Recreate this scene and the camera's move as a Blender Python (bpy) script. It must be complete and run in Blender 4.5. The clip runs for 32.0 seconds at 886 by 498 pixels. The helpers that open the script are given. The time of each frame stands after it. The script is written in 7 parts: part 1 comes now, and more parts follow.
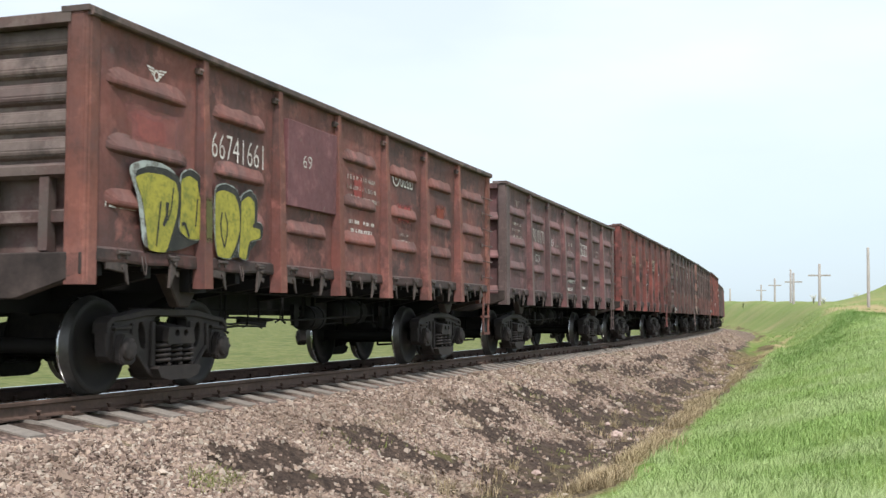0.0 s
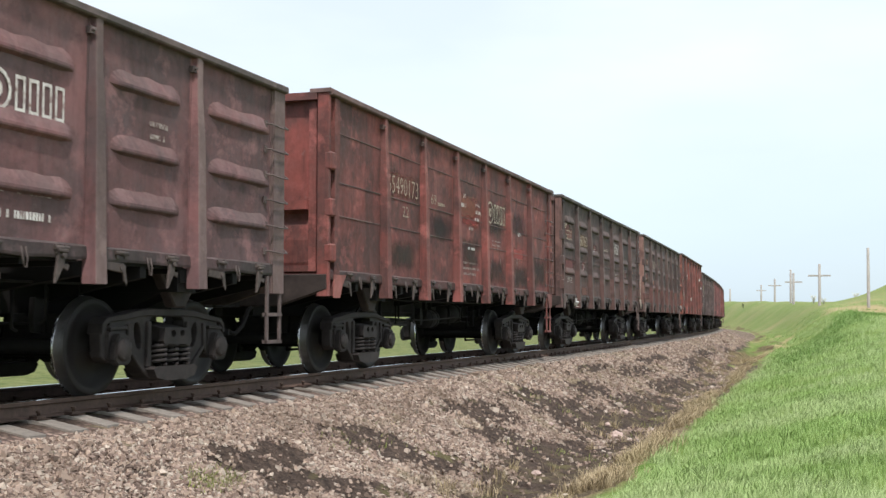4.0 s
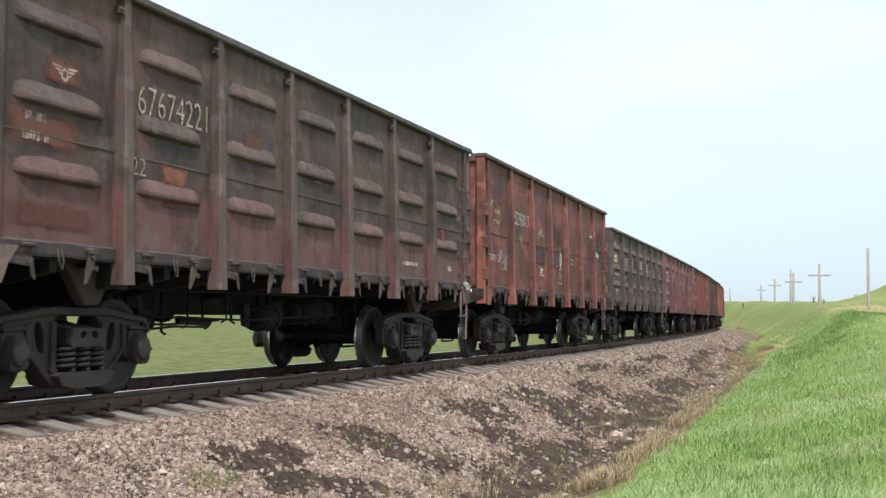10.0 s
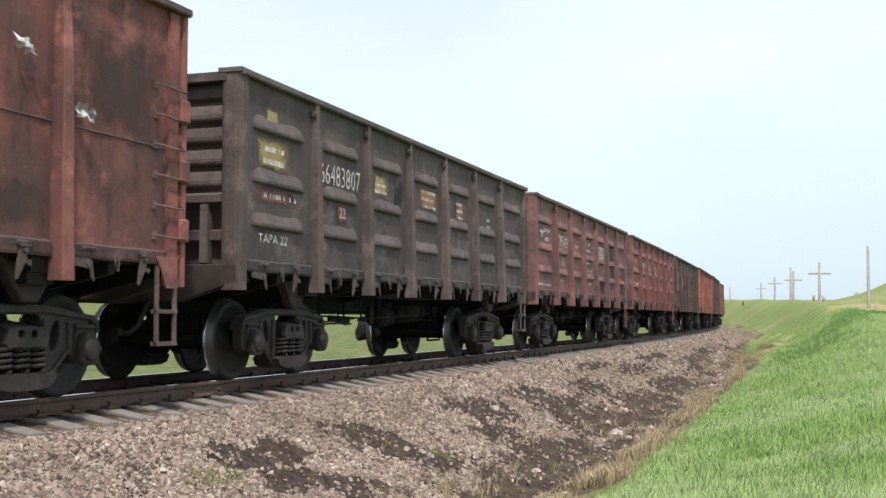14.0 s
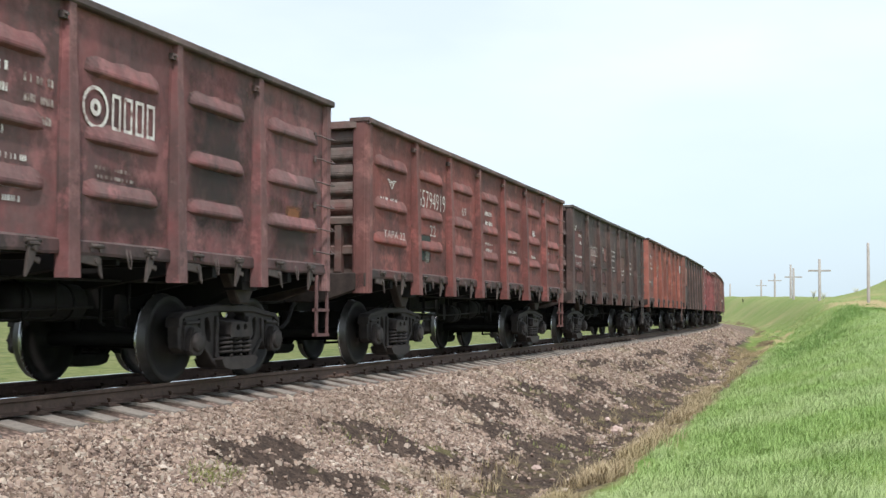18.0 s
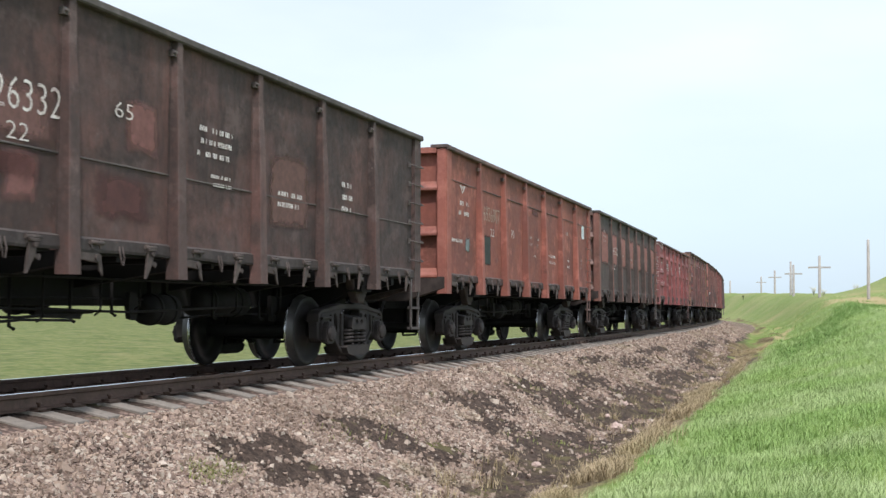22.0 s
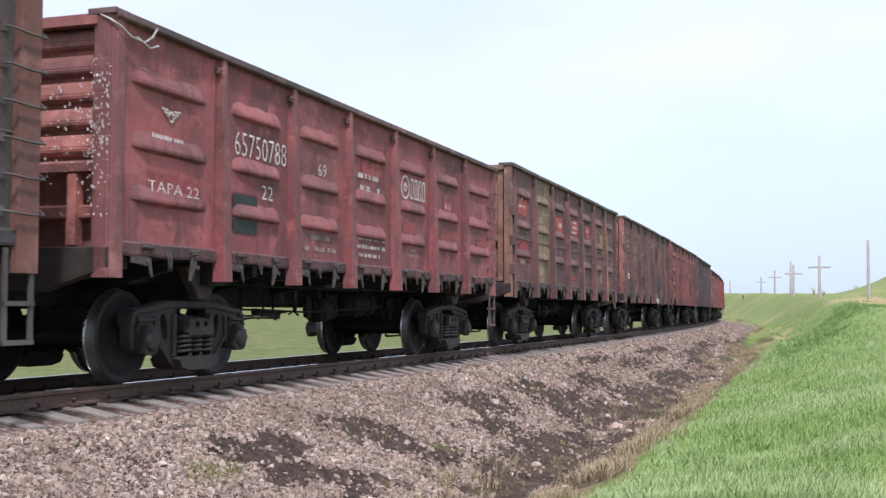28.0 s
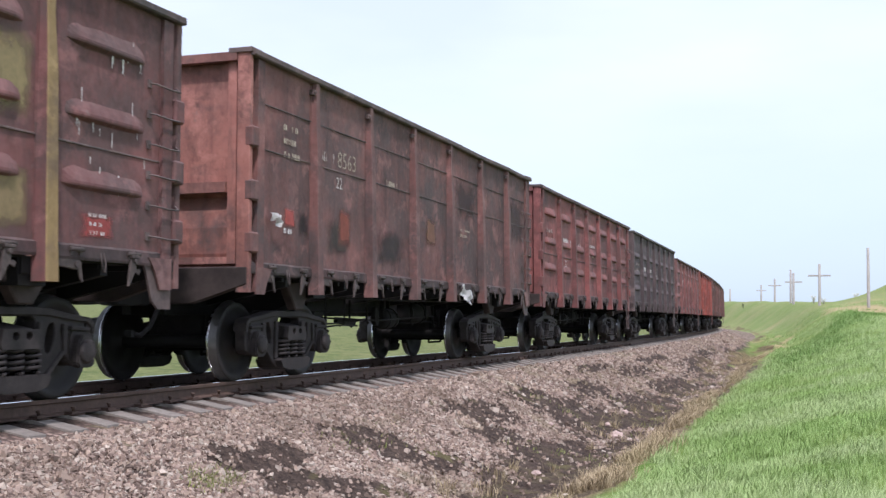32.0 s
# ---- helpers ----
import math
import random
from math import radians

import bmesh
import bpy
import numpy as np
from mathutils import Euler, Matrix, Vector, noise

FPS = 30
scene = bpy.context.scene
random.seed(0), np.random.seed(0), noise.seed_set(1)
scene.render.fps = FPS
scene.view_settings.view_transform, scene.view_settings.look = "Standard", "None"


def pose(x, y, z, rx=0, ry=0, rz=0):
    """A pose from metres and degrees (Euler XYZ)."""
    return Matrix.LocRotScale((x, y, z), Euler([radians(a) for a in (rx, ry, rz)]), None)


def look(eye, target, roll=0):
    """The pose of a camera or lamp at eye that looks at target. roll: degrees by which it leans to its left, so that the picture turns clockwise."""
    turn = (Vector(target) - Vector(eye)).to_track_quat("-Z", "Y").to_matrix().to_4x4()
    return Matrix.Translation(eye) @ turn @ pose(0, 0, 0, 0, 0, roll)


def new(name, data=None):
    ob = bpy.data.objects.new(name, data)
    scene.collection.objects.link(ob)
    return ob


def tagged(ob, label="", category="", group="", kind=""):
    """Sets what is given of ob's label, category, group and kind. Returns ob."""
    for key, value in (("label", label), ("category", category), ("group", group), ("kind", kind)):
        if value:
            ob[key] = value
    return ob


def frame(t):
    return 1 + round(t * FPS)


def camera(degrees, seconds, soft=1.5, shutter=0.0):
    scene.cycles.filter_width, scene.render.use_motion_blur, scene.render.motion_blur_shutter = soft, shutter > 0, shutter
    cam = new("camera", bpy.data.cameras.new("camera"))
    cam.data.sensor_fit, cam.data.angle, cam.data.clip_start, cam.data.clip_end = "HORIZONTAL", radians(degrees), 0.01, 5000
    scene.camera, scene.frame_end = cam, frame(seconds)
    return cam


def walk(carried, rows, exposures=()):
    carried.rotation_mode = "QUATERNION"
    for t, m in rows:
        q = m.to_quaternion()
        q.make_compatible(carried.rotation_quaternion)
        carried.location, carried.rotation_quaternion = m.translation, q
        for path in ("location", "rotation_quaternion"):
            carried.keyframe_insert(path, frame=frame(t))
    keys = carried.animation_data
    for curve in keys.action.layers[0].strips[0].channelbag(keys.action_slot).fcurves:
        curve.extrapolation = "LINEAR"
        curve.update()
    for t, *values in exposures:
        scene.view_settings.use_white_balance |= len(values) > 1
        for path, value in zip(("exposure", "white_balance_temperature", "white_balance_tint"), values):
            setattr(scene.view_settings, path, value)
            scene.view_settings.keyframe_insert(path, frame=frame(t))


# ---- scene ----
cam = camera(41.67, 32.0, soft=1.45, shutter=0.12)
EYE = Vector((0.0, 0.0, 0.801))
YAW, PITCH, ROLL, FOCAL = -0.33702, 0.06469, 0.651, 2060.0


def aim(drop):
    """The camera's pose when its picture has sunk by that many units of FOCAL."""
    a = PITCH + drop / FOCAL
    way = Vector((math.sin(YAW) * math.cos(a), math.cos(YAW) * math.cos(a), math.sin(a)))
    return look(EYE, EYE + way, ROLL)


walk(cam, [(t, aim(d)) for t, d in (
    (0, 0), (2, 0.3), (6, 0.8), (6.8, 1.2), (7.5, 0.3), (9, 0), (11.4, 0), (12, -1.3), (13, -2), (14, -3), (14.5, -2.9), (16.5, -5.3),
    (17, -6), (18, -8.4), (19, -10.2), (20, -10.9), (21, -13.4), (22, -14.2), (23, -14.8), (24, -16), (25, -17.7), (25.5, -16.6),
    (27.5, -15.8), (28, -14.2), (28.5, -12.4), (29, -9.6), (29.5, -9), (30, -6.2), (30.5, -4), (31, -0.6), (31.5, 0.2), (32, 0.4))],
     [(0, 0.25, 6420, 14), (12, 0.24, 6360, 13), (20, 0.24, 6270, 14), (25, 0.23, 6110, 19), (28, 0.24, 5970, 23), (32, 0.24, 5930, 23)])

# ---- light ----
SUN = Vector((0.26, -0.50, 0.83)).normalized()
world = bpy.data.worlds.new("sky")
scene.world = world
world.use_nodes = True
wn, wl = world.node_tree.nodes, world.node_tree.links
wn.clear()
sky = wn.new("ShaderNodeTexSky")
sky.sky_type, sky.sun_disc = "NISHITA", False
sky.sun_elevation = math.asin(SUN.z)
sky.sun_rotation = math.atan2(SUN.x, SUN.y)
sky.air_density, sky.dust_density, sky.ozone_density = 1.0, 2.0, 1.0
# thin bright haze and cloud veil over the blue
wtc, wmap, veil = wn.new("ShaderNodeTexCoord"), wn.new("ShaderNodeMapping"), wn.new("ShaderNodeTexNoise")
wmap.inputs["Scale"].default_value = (1.6, 1.6, 5.0)
veil.inputs["Scale"].default_value, veil.inputs["Detail"].default_value = 1.3, 5
span = wn.new("ShaderNodeMapRange")
for i, w in ((1, 0.38), (2, 0.64), (3, 0.72), (4, 0.96)):
    span.inputs[i].default_value = w
haze = wn.new("ShaderNodeMix")
haze.data_type = "RGBA"
height_of, lift, tone_of = wn.new("ShaderNodeSeparateXYZ"), wn.new("ShaderNodeMapRange"), wn.new("ShaderNodeMix")
tone_of.data_type = "RGBA"
tone_of.inputs[6].default_value, tone_of.inputs[7].default_value = (4.45, 5.48, 6.02, 1), (5.6, 6.25, 6.6, 1)
lift.inputs[1].default_value, lift.inputs[2].default_value = 0.02, 0.24
wl.new(wtc.outputs["Generated"], height_of.inputs[0])
wl.new(height_of.outputs[2], lift.inputs[0])
wl.new(lift.outputs[0], tone_of.inputs[0])
wl.new(tone_of.outputs[2], haze.inputs[7])
wl.new(wtc.outputs["Generated"], wmap.inputs[0])
wl.new(wmap.outputs[0], veil.inputs["Vector"])
wl.new(veil.outputs[0], span.inputs[0])
wl.new(span.outputs[0], haze.inputs[0])
wl.new(sky.outputs[0], haze.inputs[6])
back = wn.new("ShaderNodeBackground")
back.inputs["Strength"].default_value = 0.15
wout = wn.new("ShaderNodeOutputWorld")
wl.new(haze.outputs[2], back.inputs[0])
wl.new(back.outputs[0], wout.inputs[0])
sun = new("sun", bpy.data.lights.new("sun", "SUN"))
sun.data.energy, sun.data.angle, sun.data.color = 3.0, radians(4.0), (1.0, 0.95, 0.87)
sun.matrix_world = look(SUN * 50, (0, 0, 0))

# ---- the line of the track ----
GRADE, OFF, CANT = 0.00687, 7.815, 0.009
PITCH_LEN, BOGIE = 13.97, 4.40
_s = np.arange(-400, 1600.1, 0.5)
_k = np.where(_s < 320, 0.00068 + 0.0000025 * np.clip(_s, -100, 320), 0.0)
_th = np.cumsum(_k) * 0.5
_th -= np.interp(0, _s, _th)
_x = -np.cumsum(np.sin(_th)) * 0.5
_y = np.cumsum(np.cos(_th)) * 0.5
_x -= np.interp(0, _s, _x) + OFF
_y -= np.interp(0, _s, _y)


def at(s):
    return np.interp(s, _s, _x), np.interp(s, _s, _y), np.interp(s, _s, _th)


def on_track(s, u, z):
    """A place u to the side of the track's middle and z over the rails."""
    x, y, a = at(s)
    uu, zz = u - z * CANT, z + u * CANT * np.clip(2 - np.abs(u) / 2, 0, 1)
    return np.stack([x + np.cos(a) * uu, y + np.sin(a) * uu, zz + GRADE * y], -1)


def track_pose(s, half=BOGIE):
    """The pose of a thing that rides on the track by two points: x to its right, y along the track."""
    a, b = (Vector(on_track(np.float64(s + d), np.float64(0), np.float64(0))) for d in (-half, half))
    d = (b - a).normalized()
    r = Vector((d.y, -d.x, 0)).normalized()
    r = (r + Vector((0, 0, CANT))).normalized()
    up = r.cross(d).normalized()
    m = Matrix((r, d, up)).transposed().to_4x4()
    m.translation = (a + b) / 2
    return m


# ---- materials ----
def nodes_of(name):
    m = bpy.data.materials.new(name)
    m.use_nodes = True
    return m, m.node_tree.nodes, m.node_tree.links, m.node_tree.nodes["Principled BSDF"]


def mixer(n, l, fac, a, b, mode="MIX"):
    x = n.new("ShaderNodeMix")
    x.data_type, x.blend_type = "RGBA", mode
    for i, v in ((0, fac), (6, a), (7, b)):
        if isinstance(v, (int, float)):
            x.inputs[i].default_value = v
        elif isinstance(v, tuple):
            x.inputs[i].default_value = (*v, 1)
        else:
            l.new(v, x.inputs[i])
    return x.outputs[2]


def ramp(n, l, v, lo, hi, a=0.0, b=1.0):
    r = n.new("ShaderNodeMapRange")
    for i, w in ((1, lo), (2, hi), (3, a), (4, b)):
        r.inputs[i].default_value = w
    l.new(v, r.inputs[0])
    return r.outputs[0]


def noisy(n, l, vec, scale, detail=4, rough=0.6):
    t = n.new("ShaderNodeTexNoise")
    t.inputs["Scale"].default_value, t.inputs["Detail"].default_value, t.inputs["Roughness"].default_value = scale, detail, rough
    l.new(vec, t.inputs["Vector"])
    return t.outputs[0]


def coords(n, l, stretch=(1, 1, 1), spread=40.0, source="Object"):
    """Texture space of the object, shifted by a chance of its own."""
    tc, oi, mp = n.new("ShaderNodeTexCoord"), n.new("ShaderNodeObjectInfo"), n.new("ShaderNodeMapping")
    mp.inputs["Scale"].default_value = stretch
    mul = n.new("ShaderNodeMath")
    mul.operation = "MULTIPLY"
    mul.inputs[1].default_value = spread
    l.new(oi.outputs["Random"], mul.inputs[0])
    l.new(tc.outputs[source], mp.inputs["Vector"])
    l.new(mul.outputs[0], mp.inputs["Location"])
    return mp.outputs[0]


def bump(n, l, b, height, strength, dist):
    x = n.new("ShaderNodeBump")
    x.inputs["Strength"].default_value, x.inputs["Distance"].default_value = strength, dist
    l.new(height, x.inputs["Height"])
    l.new(x.outputs[0], b.inputs["Normal"])


def paint(name, base, alt, dirt=0.5, patch=0.5, rough=0.78, soot=(0.026, 0.021, 0.020), low=None):
    """Old wagon paint: two coats in patches, soot in blotches, a few runs of rust, dust."""
    m, n, l, b = nodes_of(name)
    v = coords(n, l)
    warp = n.new("ShaderNodeMix")
    warp.data_type = "VECTOR"
    warp.inputs[0].default_value = 0.12
    l.new(v, warp.inputs[4])
    swirl = n.new("ShaderNodeTexNoise")
    swirl.inputs["Scale"].default_value = 2.0
    l.new(v, swirl.inputs["Vector"])
    l.new(swirl.outputs["Color"], warp.inputs[5])
    w = warp.outputs[1]
    c = mixer(n, l, ramp(n, l, noisy(n, l, w, 1.2, 6, 0.66), patch - 0.05, patch + 0.08), base, alt)
    one = n.new("ShaderNodeObjectInfo").outputs["Random"]
    c = mixer(n, l, ramp(n, l, one, 0.35, 1.0, 0, 0.5), c, tuple(x * f for x, f in zip(base, (0.72, 0.78, 0.82))))
    c = mixer(n, l, ramp(n, l, one, 0.3, 0.0, 0, 0.4), c, tuple(min(1, x * 1.3 + 0.012) for x in base))
    fine = noisy(n, l, v, 13, 6, 0.72)
    c = mixer(n, l, ramp(n, l, fine, 0.40, 0.70, 0, 0.30), c, tuple(x * 0.55 for x in base))
    c = mixer(n, l, ramp(n, l, noisy(n, l, w, 0.9, 7, 0.72), 0.50, 0.60, 0, 0.55), c, alt)
    c = mixer(n, l, ramp(n, l, noisy(n, l, v, 1.5, 7, 0.74), 0.54, 0.66, 0, 0.5), c, tuple(min(1, x * 1.15 + 0.035) for x in base))
    veil_of = noisy(n, l, v, 0.62, 4, 0.62)
    c = mixer(n, l, ramp(n, l, veil_of, 0.42, 0.66, 0, 0.20 + 0.65 * dirt), c, (0.050, 0.042, 0.040))
    c = mixer(n, l, ramp(n, l, veil_of, 0.44, 0.32, 0, 0.45), c, tuple(min(1, x * 1.35 + 0.015) for x in base))
    if low:
        tc, sep, shift = n.new("ShaderNodeTexCoord"), n.new("ShaderNodeSeparateXYZ"), n.new("ShaderNodeMath")
        shift.operation = "MULTIPLY_ADD"
        shift.inputs[1].default_value = 0.5
        l.new(tc.outputs["Object"], sep.inputs[0])
        l.new(noisy(n, l, v, 1.8, 5, 0.65), shift.inputs[0])
        l.new(sep.outputs[2], shift.inputs[2])
        c = mixer(n, l, ramp(n, l, shift.outputs[0], 2.27, 2.17, 0, 0.85), c, low)
    blotch = noisy(n, l, w, 2.3, 7, 0.7)
    c = mixer(n, l, ramp(n, l, blotch, 0.62 - 0.18 * dirt, 0.80 - 0.16 * dirt, 0, 0.62), c, soot)
    speck = noisy(n, l, w, 5.2, 8, 0.78)
    c = mixer(n, l, ramp(n, l, speck, 0.62 - 0.06 * dirt, 0.70 - 0.06 * dirt, 0, 0.25 + 0.3 * dirt), c, (0.038, 0.029, 0.026))
    vs = coords(n, l, (2.6, 2.6, 0.38))
    c = mixer(n, l, ramp(n, l, noisy(n, l, vs, 1.7, 6, 0.7), 0.50, 0.70, 0, 0.9 * dirt), c, soot)
    c = mixer(n, l, ramp(n, l, noisy(n, l, w, 2.6, 7, 0.72), 0.54, 0.68, 0, 0.75), c, tuple(min(1, x * 1.45 + 0.03) for x in base))
    c = mixer(n, l, ramp(n, l, noisy(n, l, v, 30, 4, 0.75), 0.62, 0.72, 0, 0.6), c, (0.16, 0.06, 0.03))
    c = mixer(n, l, ramp(n, l, noisy(n, l, v, 5, 5, 0.7), 0.66, 0.74, 0, 0.5), c, (0.20, 0.15, 0.135))
    l.new(ramp(n, l, fine, 0.3, 0.7, rough - 0.14, rough + 0.1), b.inputs["Roughness"])
    b.inputs["Specular IOR Level"].default_value = 0.35
    # dust that has settled on whatever slopes upwards
    geo, up = n.new("ShaderNodeNewGeometry"), n.new("ShaderNodeSeparateXYZ")
    l.new(geo.outputs["True Normal"], up.inputs[0])
    film = n.new("ShaderNodeMath")
    film.operation = "MULTIPLY"
    l.new(ramp(n, l, up.outputs[2], 0.12, 0.32, 0, 0.34), film.inputs[0])
    l.new(ramp(n, l, noisy(n, l, v, 4.0, 5, 0.7), 0.30, 0.60), film.inputs[1])
    c = mixer(n, l, film.outputs[0], c, tuple(0.55 * x + 0.45 * y for x, y in zip(base, (0.30, 0.25, 0.23))))
    l.new(c, b.inputs["Base Color"])
    bump(n, l, b, noisy(n, l, w, 3.0, 7, 0.62), 0.42, 0.015)
    return m


def brushed(name, col, hard=0.5):
    """A dab of paint or soot whose edge frays out."""
    m, n, l, b = nodes_of(name)
    tc, sep = n.new("ShaderNodeTexCoord"), n.new("ShaderNodeSeparateXYZ")
    l.new(tc.outputs["Generated"], sep.inputs[0])
    far = []
    for k in (1, 2):
        s = n.new("ShaderNodeMath")
        s.operation = "SUBTRACT"
        s.inputs[1].default_value = 0.5
        l.new(sep.outputs[k], s.inputs[0])
        a = n.new("ShaderNodeMath")
        a.operation = "ABSOLUTE"
        l.new(s.outputs[0], a.inputs[0])
        far.append(a.outputs[0])
    big = n.new("ShaderNodeMath")
    big.operation = "SMOOTH_MAX"
    big.inputs[2].default_value = 0.15
    l.new(far[0], big.inputs[0])
    l.new(far[1], big.inputs[1])
    v = coords(n, l)
    fray = n.new("ShaderNodeMath")
    fray.operation = "MULTIPLY_ADD"
    fray.inputs[1].default_value = 0.62 * (1 - hard)
    l.new(noisy(n, l, v, 3.2, 7, 0.72), fray.inputs[0])
    l.new(big.outputs[0], fray.inputs[2])
    edge = 0.47 + 0.31 * (1 - hard) - 0.1 * (1 - hard)
    keep = ramp(n, l, fray.outputs[0], edge, edge - 0.05 - 0.16 * (1 - hard), 0, 0.66 + 0.28 * min(1, hard * 2))
    c = mixer(n, l, ramp(n, l, noisy(n, l, v, 9, 6, 0.7), 0.35, 0.68), col, tuple(x * 0.6 for x in col))
    l.new(c, b.inputs["Base Color"])
    b.inputs["Roughness"].default_value = 0.82
    l.new(keep, b.inputs["Alpha"])
    return m


def plain(name, col, rough=0.7, metal=0.0, var=0.35, scale=14.0, relief=0.3, dist=0.004):
    m, n, l, b = nodes_of(name)
    v = coords(n, l)
    f = noisy(n, l, v, scale, 5, 0.65)
    g = noisy(n, l, v, scale * 0.13, 3, 0.6)
    c = mixer(n, l, ramp(n, l, f, 0.3, 0.7), tuple(x * (1 - var) for x in col), tuple(min(1, x * (1 + var)) for x in col))
    c = mixer(n, l, ramp(n, l, g, 0.4, 0.65, 0, 0.5), c, tuple(x * (1 - var) for x in col))
    l.new(c, b.inputs["Base Color"])
    l.new(ramp(n, l, f, 0.3, 0.7, rough - 0.1, min(1, rough + 0.1)), b.inputs["Roughness"])
    b.inputs["Metallic"].default_value = metal
    b.inputs["Specular IOR Level"].default_value = 0.3
    bump(n, l, b, f, relief, dist)
    return m


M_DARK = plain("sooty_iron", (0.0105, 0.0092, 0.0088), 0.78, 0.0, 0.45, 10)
M_BOGIE = plain("greasy_cast_steel", (0.038, 0.032, 0.030), 0.72, 0.0, 0.55, 9)
M_WHEEL = plain("wheel_steel", (0.024, 0.0215, 0.0205), 0.62, 0.0, 0.35, 6)
M_TREAD = plain("worn_tread", (0.10, 0.096, 0.092), 0.42, 0.7, 0.3, 12, 0.05)
M_BRIGHT = plain("polished_steel", (0.62, 0.62, 0.63), 0.22, 1.0, 0.12, 20, 0.05)
M_RAILTOP = plain("rail_top", (0.78, 0.78, 0.79), 0.14, 1.0, 0.06, 20, 0.02)
M_RAIL = plain("rail_rust", (0.115, 0.076, 0.060), 0.75, 0.2, 0.4, 12)
M_SLEEPER = plain("sleeper_concrete", (0.255, 0.228, 0.198), 0.9, 0.0, 0.28, 18)


def worn(name, col, under, wear=0.56):
    """Stencil paint with the coat below showing through."""
    m, n, l, b = nodes_of(name)
    v = coords(n, l)
    c = mixer(n, l, ramp(n, l, noisy(n, l, v, 11, 6, 0.75), wear - 0.06, wear + 0.10), col, under)
    c = mixer(n, l, ramp(n, l, noisy(n, l, v, 3, 3, 0.6), 0.45, 0.75, 0, 0.5), c, under)
    l.new(c, b.inputs["Base Color"])
    b.inputs["Roughness"].default_value = 0.85
    return m


M_WHITE = worn("stencil_white", (0.72, 0.69, 0.65), (0.22, 0.12, 0.11))
M_CREAM = worn("stencil_cream", (0.50, 0.43, 0.33), (0.15, 0.09, 0.075), 0.52)
M_FAINT = worn("stencil_faint", (0.50, 0.44, 0.40), (0.14, 0.08, 0.07), 0.48)
# grey wood of the poles, its colour lightened to stand for distance haze
M_POLE = plain("hazed_weathered_wood", (0.42, 0.39, 0.36), 0.9, 0.0, 0.3, 8)


# ---- mesh helpers ----
def box(bm, x0, x1, y0, y1, z0, z1):
    v = [bm.verts.new((x, y, z)) for x in (x0, x1) for y in (y0, y1) for z in (z0, z1)]
    for q in ((0, 1, 3, 2), (4, 6, 7, 5), (0, 4, 5, 1), (2, 3, 7, 6), (0, 2, 6, 4), (1, 5, 7, 3)):
        bm.faces.new([v[i] for i in q])


def prism(bm, pts, a, b, axis="x"):
    """A polygon pushed from a to b along an axis. Points: (y, z) along x, (x, z) along y, (x, y) along z."""
    put = {"x": lambda p, w: (w, p[0], p[1]), "y": lambda p, w: (p[0], w, p[1]), "z": lambda p, w: (p[0], p[1], w)}[axis]
    lo, hi = [bm.verts.new(put(p, a)) for p in pts], [bm.verts.new(put(p, b)) for p in pts]
    n = len(pts)
    for i in range(n):
        bm.faces.new((lo[i], lo[(i + 1) % n], hi[(i + 1) % n], hi[i]))
    bm.faces.new(lo[::-1])
    bm.faces.new(hi)


def lathe(bm, profile, seg=32, axis="x", at=(0, 0, 0), mats=None, smooth=True):
    """Turns (along, radius) points about an axis."""
    rings = []
    for w, r in profile:
        ring = []
        for i in range(seg):
            a = 2 * math.pi * i / seg
            c, s = r * math.cos(a), r * math.sin(a)
            p = {"x": (w, c, s), "y": (c, w, s), "z": (c, s, w)}[axis]
            ring.append(bm.verts.new((p[0] + at[0], p[1] + at[1], p[2] + at[2])))
        rings.append(ring)
    for j in range(len(rings) - 1):
        for i in range(seg):
            f = bm.faces.new((rings[j][i], rings[j][(i + 1) % seg], rings[j + 1][(i + 1) % seg], rings[j + 1][i]))
            f.smooth = smooth
            if mats:
                f.material_index = mats[j]
    bm.faces.new(rings[0][::-1])
    bm.faces.new(rings[-1])


def rod(bm, pts, r, seg=6):
    """A bent bar through points."""
    pts = [Vector(p) for p in pts]
    rings = []
    for i, p in enumerate(pts):
        d = (pts[min(i + 1, len(pts) - 1)] - pts[max(i - 1, 0)]).normalized()
        q = d.to_track_quat("Z", "Y")
        rings.append([bm.verts.new(p + q @ Vector((r * math.cos(k * 2 * math.pi / seg), r * math.sin(k * 2 * math.pi / seg), 0))) for k in range(seg)])
    for a, b in zip(rings, rings[1:]):
        for k in range(seg):
            bm.faces.new((a[k], a[(k + 1) % seg], b[(k + 1) % seg], b[k])).smooth = True
    bm.faces.new(rings[0][::-1])
    bm.faces.new(rings[-1])


def baked(name, bm, *mats):
    bmesh.ops.recalc_face_normals(bm, faces=bm.faces)
    me = bpy.data.meshes.new(name)
    bm.to_mesh(me)
    bm.free()
    for m in mats:
        me.materials.append(m)
    return me


def child(name, me, parent, m=None, label=""):
    ob = new(name, me)
    ob.parent = parent
    if m is not None:
        ob.matrix_basis = m
    if label:
        ob["label"] = label
    return ob


def part(name, bm, material, parent, label="", m=None):
    return child(name, baked(name, bm, material), parent, m, label)


